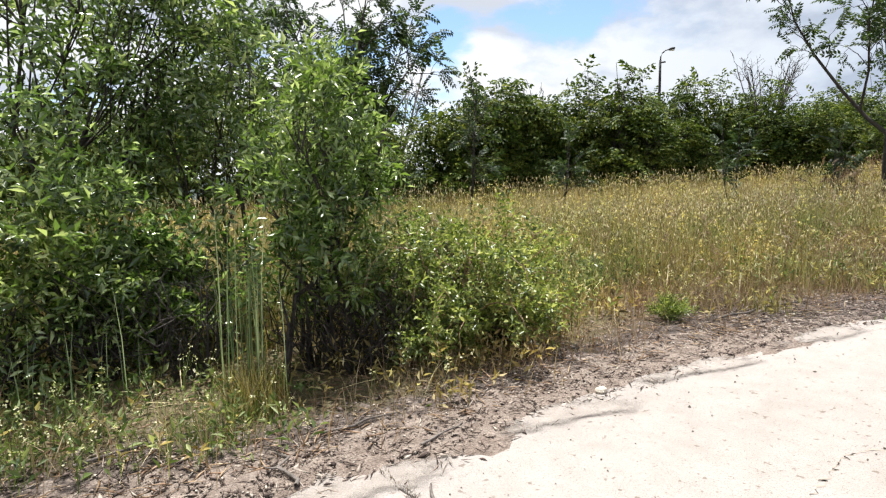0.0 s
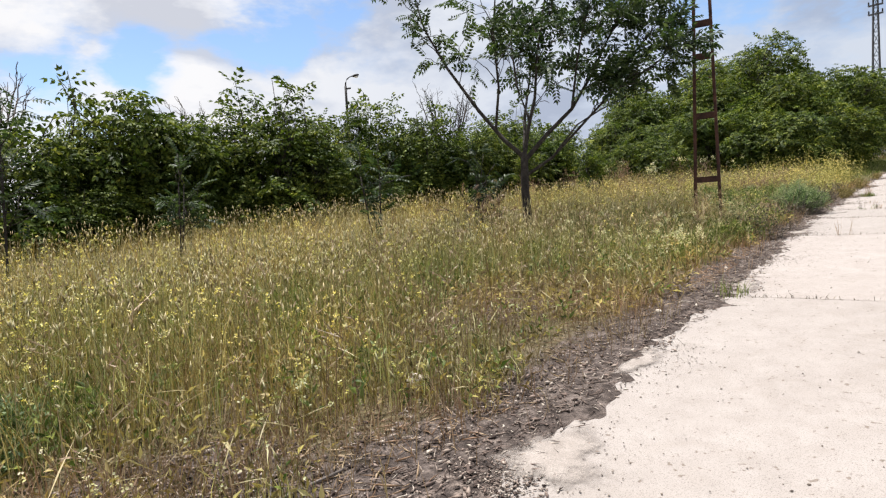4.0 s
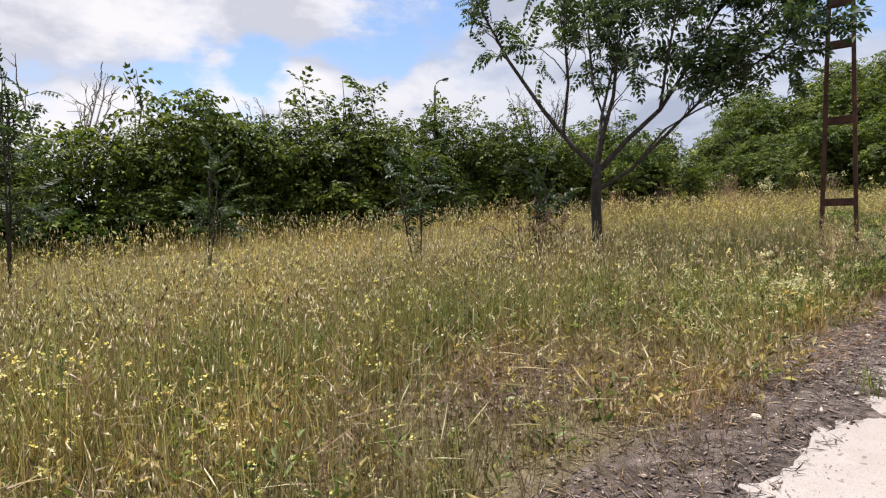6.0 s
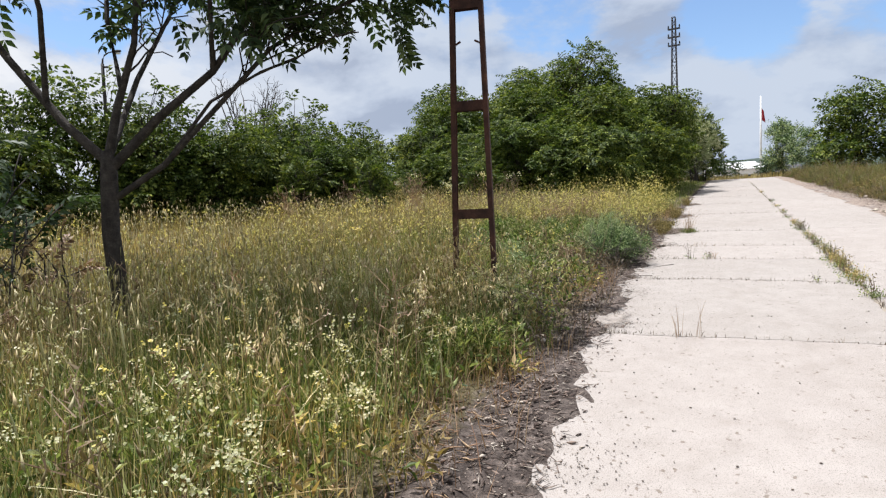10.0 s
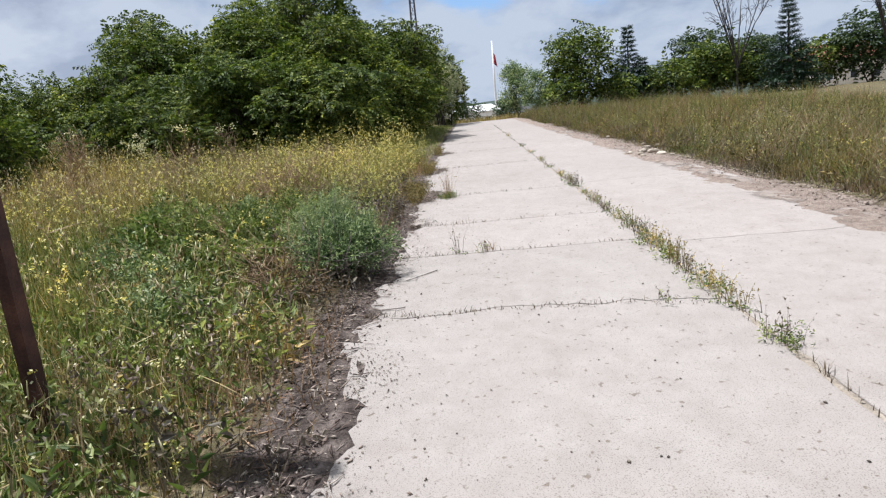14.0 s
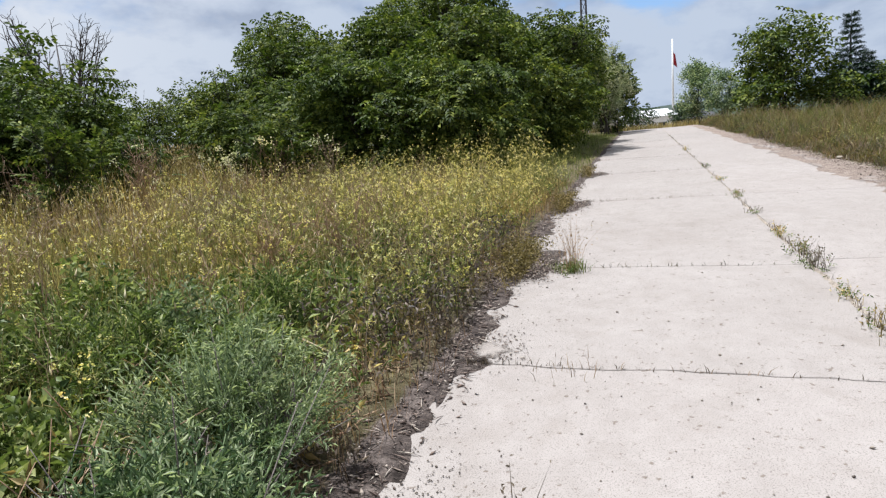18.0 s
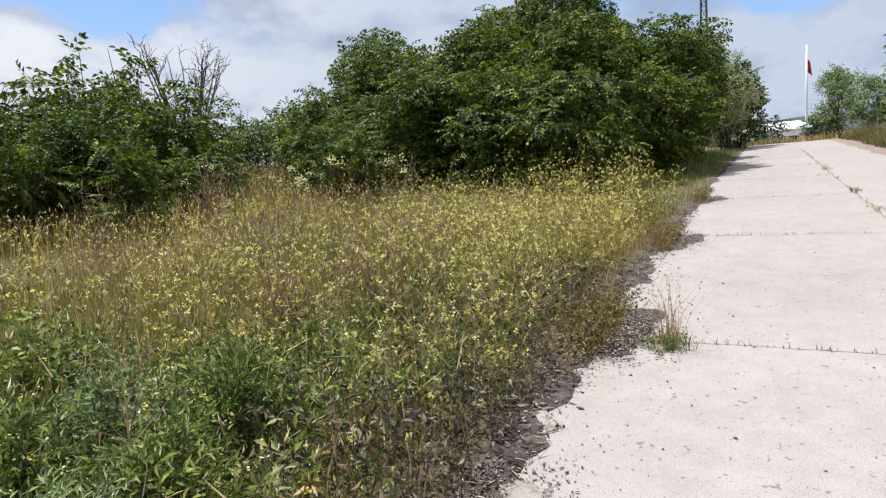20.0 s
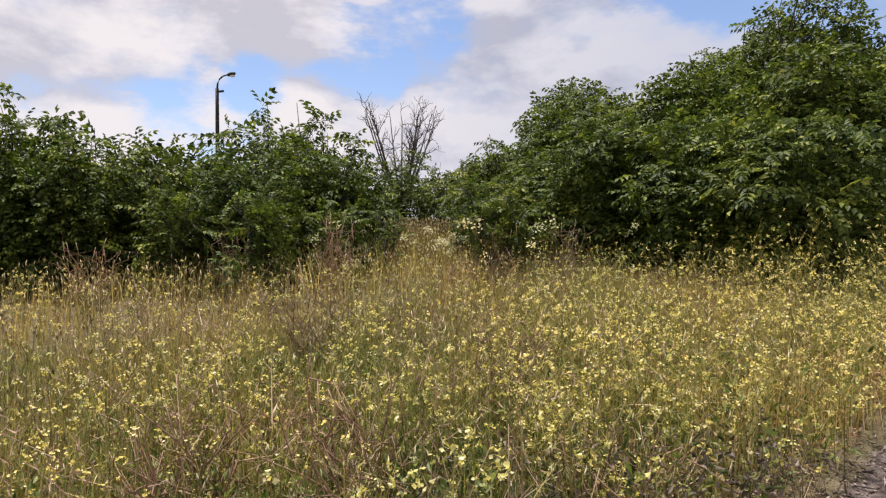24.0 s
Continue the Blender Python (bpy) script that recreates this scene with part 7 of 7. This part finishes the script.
def sand_fan(x, y, rx, ry, seed, label="thin fan of grey sand washed over the slab", mat=SAND):
    rng = np.random.default_rng(seed)
    rings, spokes = 7, 34
    vs, fs, thick = [(0, 0, 0.014)], [], [1.0]
    for i in range(1, rings + 1):
        for j in range(spokes):
            a = 2 * math.pi * j / spokes
            k = i / rings * (1 + 0.18 * math.sin(3 * a + seed) + 0.1 * math.sin(7 * a) + 0.05 * rng.normal())
            thick.append(1 - i / rings)
            dx, dy = rx * k * math.cos(a), ry * k * math.sin(a)
            vs.append((dx, dy, SLOPE * dx + 0.014 * (1 - (i / rings) ** 1.5) - 0.003 * (i == rings)))
    for j in range(spokes):
        fs.append((0, 1 + j, 1 + (j + 1) % spokes))
        for i in range(rings - 1):
            p, q = 1 + i * spokes + j, 1 + i * spokes + (j + 1) % spokes
            fs += [(p, p + spokes, q + spokes), (p, q + spokes, q)]
    me = mesh_np("sand_fan", np.array(vs), np.array(fs), mat)
    me.attributes.new("thick", "FLOAT", "POINT").data.foreach_set("value", np.array(thick, dtype=np.float32))
    ob = new("sand_fan", me)
    ob.location = (x, y, float(road_z(x)) + 0.001)
    return tagged(ob, label, "sand", kind="stuff")


sand_fan(5.85, 3.55, 0.55, 0.42, 1)
sand_fan(10.2, 4.1, 0.6, 0.36, 2)
sand_fan(14.95, 4.72, 0.45, 0.32, 3)
sand_fan(20.6, 5.15, 0.25, 0.22, 6)
for k, (x, rx) in enumerate([(22.95, 0.62), (26.8, 0.7), (31.7, 0.8)]):
    sand_fan(x, float(left_edge(x)) - 0.02, rx, 0.42, 60 + k, "dark soil filling a broken corner of the slab", VERGE_SOIL)
rng = np.random.default_rng(161)
for cx, rx, n in ((22.85, 0.5, 2600), (26.8, 0.55, 1500), (31.7, 0.6, 900)):
    x = rng.normal(cx, rx * 0.6, n)
    y = left_edge(x) + rng.normal(-0.08, 0.17, n)
    z = road_z(x) + 0.012
    stuff("notch_litter", chips(rng, x, y, z, rng.uniform(0.008, 0.032, n), 0.35, 0.3), DEBRIS, "dry litter over the soil in a broken slab corner", "litter")
    stuff("notch_grit", chips(rng, x[::2] + 0.05, y[::2] - 0.03, z[::2], rng.uniform(0.005, 0.016, len(x[::2])), 0.6, 0.5), GRIT, "grey grit over the soil in a broken slab corner", "grit")
    x = rng.normal(cx, rx * 0.7, n // 4)
    y = left_edge(x) + np.abs(rng.normal(0.02, 0.13, n // 4)) - 0.1
    pair, tip, way = blades(rng, x, y, rng.uniform(0.06, 0.24, len(x)), rng.uniform(0.004, 0.007, len(x)), 0.9, road_z(x) - 0.01)
    stuff("notch_weeds", merge(pair, place(spray(5, 0.5, 0.2, 0.6, seed=26), tip - way * 0.06, turns(way + rng.normal(0, 0.5, way.shape), rng, 0.8), rng.uniform(0.04, 0.1, len(x)))), OLIVE_WEED, "low olive weeds creeping over a broken slab corner", "weeds")
for k, (x, rx, ry) in enumerate([(-1.2, 1.0, 0.5), (0.4, 0.9, 0.45), (1.7, 0.8, 0.3), (3.0, 0.9, 0.26), (4.4, 0.8, 0.26), (7.4, 0.7, 0.2)]):
    sand_fan(x, float(left_edge(x)) - 0.02, rx, ry, 7 + k)
for k, x in enumerate(np.arange(9, 42, 1.3)):
    sand_fan(float(x), float(right_edge(x)) - 0.24 + 0.1 * math.sin(k * 2.3), 0.95, 0.32 + 0.12 * math.sin(k * 1.7), 20 + k, "thin drift of brown sand along the slab's edge", DRIFT)


def stone(x, y, size, seed, label, squash=0.6, mat=STONE):
    rng = np.random.default_rng(seed)
    bm = bmesh.new()
    bmesh.ops.create_icosphere(bm, subdivisions=2, radius=1.0)
    for vert in bm.verts:
        n = 1 + 0.22 * noise.noise(vert.co * 1.6 + Vector((seed * 3.1, 0, 0))) + 0.12 * noise.noise(vert.co * 4 + Vector((seed, 2, 0)))
        vert.co = Vector((vert.co.x * size * n, vert.co.y * size * 0.75 * n, vert.co.z * size * squash * n))
    me = bpy.data.meshes.new("stone")
    bm.to_mesh(me)
    bm.free()
    me.materials.append(mat)
    ob = new("stone", me)
    ob.location, ob.rotation_euler = (x, y, max(gz(x, y), float(road_z(x))) + size * squash * 0.55), (0, 0, rng.uniform(0, 6))
    return tagged(ob, label, "stone")


stone(6.2, 4.95, 0.09, 1, "pale stone in the verge grass", 0.8)
stone(8.75, 4.35, 0.035, 2, "small white stone on the litter verge")
stone(2.15, 3.2, 0.05, 3, "pale broken stone at the road's edge", 0.5)
stone(22.6, 6.15, 0.05, 4, "small white stone on the litter verge")
stone(16.0, 5.4, 0.035, 5, "small white stone on the litter verge")
stone(14.0, 5.05, 0.03, 6, "small white stone on the litter verge")
stone(11.2, 4.6, 0.03, 7, "small white stone on the litter verge")
for k, (x, y, size) in enumerate([(26.15, 0.82, 0.11), (26.45, 1.18, 0.09), (26.75, 0.86, 0.13), (27.0, 1.02, 0.1), (26.9, 1.32, 0.07), (26.1, 1.2, 0.08), (25.7, 0.72, 0.07), (27.3, 0.9, 0.08)]):
    stone(x, y, size, 40 + k, "pale broken stone heaped on the sandy verge", 0.45, STONE if k % 4 == 0 else EARTH_STONE)
rng = np.random.default_rng(150)
for k in range(9):
    x = rng.choice([28.5, 31.5, 35]) + rng.normal(0, 0.6)
    stone(x, float(right_edge(x)) - rng.uniform(0.5, 1.2), rng.uniform(0.04, 0.11), 20 + k, "pale broken stone on the sandy verge", 0.5, EARTH_STONE)


def stick(x, y, length, turn, seed, label, r=0.006, forks=1, mat=DEAD_WOOD):
    rng = np.random.default_rng(seed)
    z = max(gz(x, y), float(road_z(x)))
    d = np.array([math.cos(radians(turn)), math.sin(radians(turn)), 0])
    path = limb_path(rng, -d * length / 2, d * length / 2, 6, 0.035)
    path[:, 2] = r * 1.2 + SLOPE * path[:, 0] + np.abs(rng.normal(0, 0.006, 6))
    wood = [tube(path, np.linspace(r, r * 0.5, 6), 5)]
    for _ in range(forks):
        i = int(rng.integers(1, 4))
        b = path[i] + np.array([math.cos(radians(turn + 45)), math.sin(radians(turn + 45)), 0.08]) * length * 0.35
        wood.append(tube(limb_path(rng, path[i], b, 4, 0.05), np.linspace(r * 0.7, r * 0.3, 4), 4))
    pair = merge(*wood)
    ob = new("stick", mesh_np("stick", *pair, mat))
    ob.location = (x, y, z)
    return tagged(ob, label, "stick")


stick(18.2, 4.77, 0.36, 137, 1, "thin forked dry twig lying on the concrete", 0.005)
stick(0.75, 2.35, 0.35, 80, 2, "short dry stick lying on the concrete", 0.012)
stick(0.15, 2.95, 0.4, 100, 3, "bent pale stick on the sandy verge", 0.012)
stick(0.6, 3.35, 0.5, 10, 4, "dry stick on the sandy verge", 0.01)
stick(1.0, 3.0, 0.35, 30, 5, "dry stick on the sandy verge", 0.008)
stick(-0.5, 3.5, 0.8, 15, 6, "dry stick on the sandy verge", 0.01)
stick(4.6, 4.3, 1.1, 5, 7, "long dry branch lying on the bare verge", 0.014, 2)
stick(17.35, 4.95, 0.35, 95, 8, "thin dry twig on the concrete's edge", 0.005)
stick(13.6, 5.35, 0.6, 80, 9, "pale dry stalk lying in the grass", 0.008)
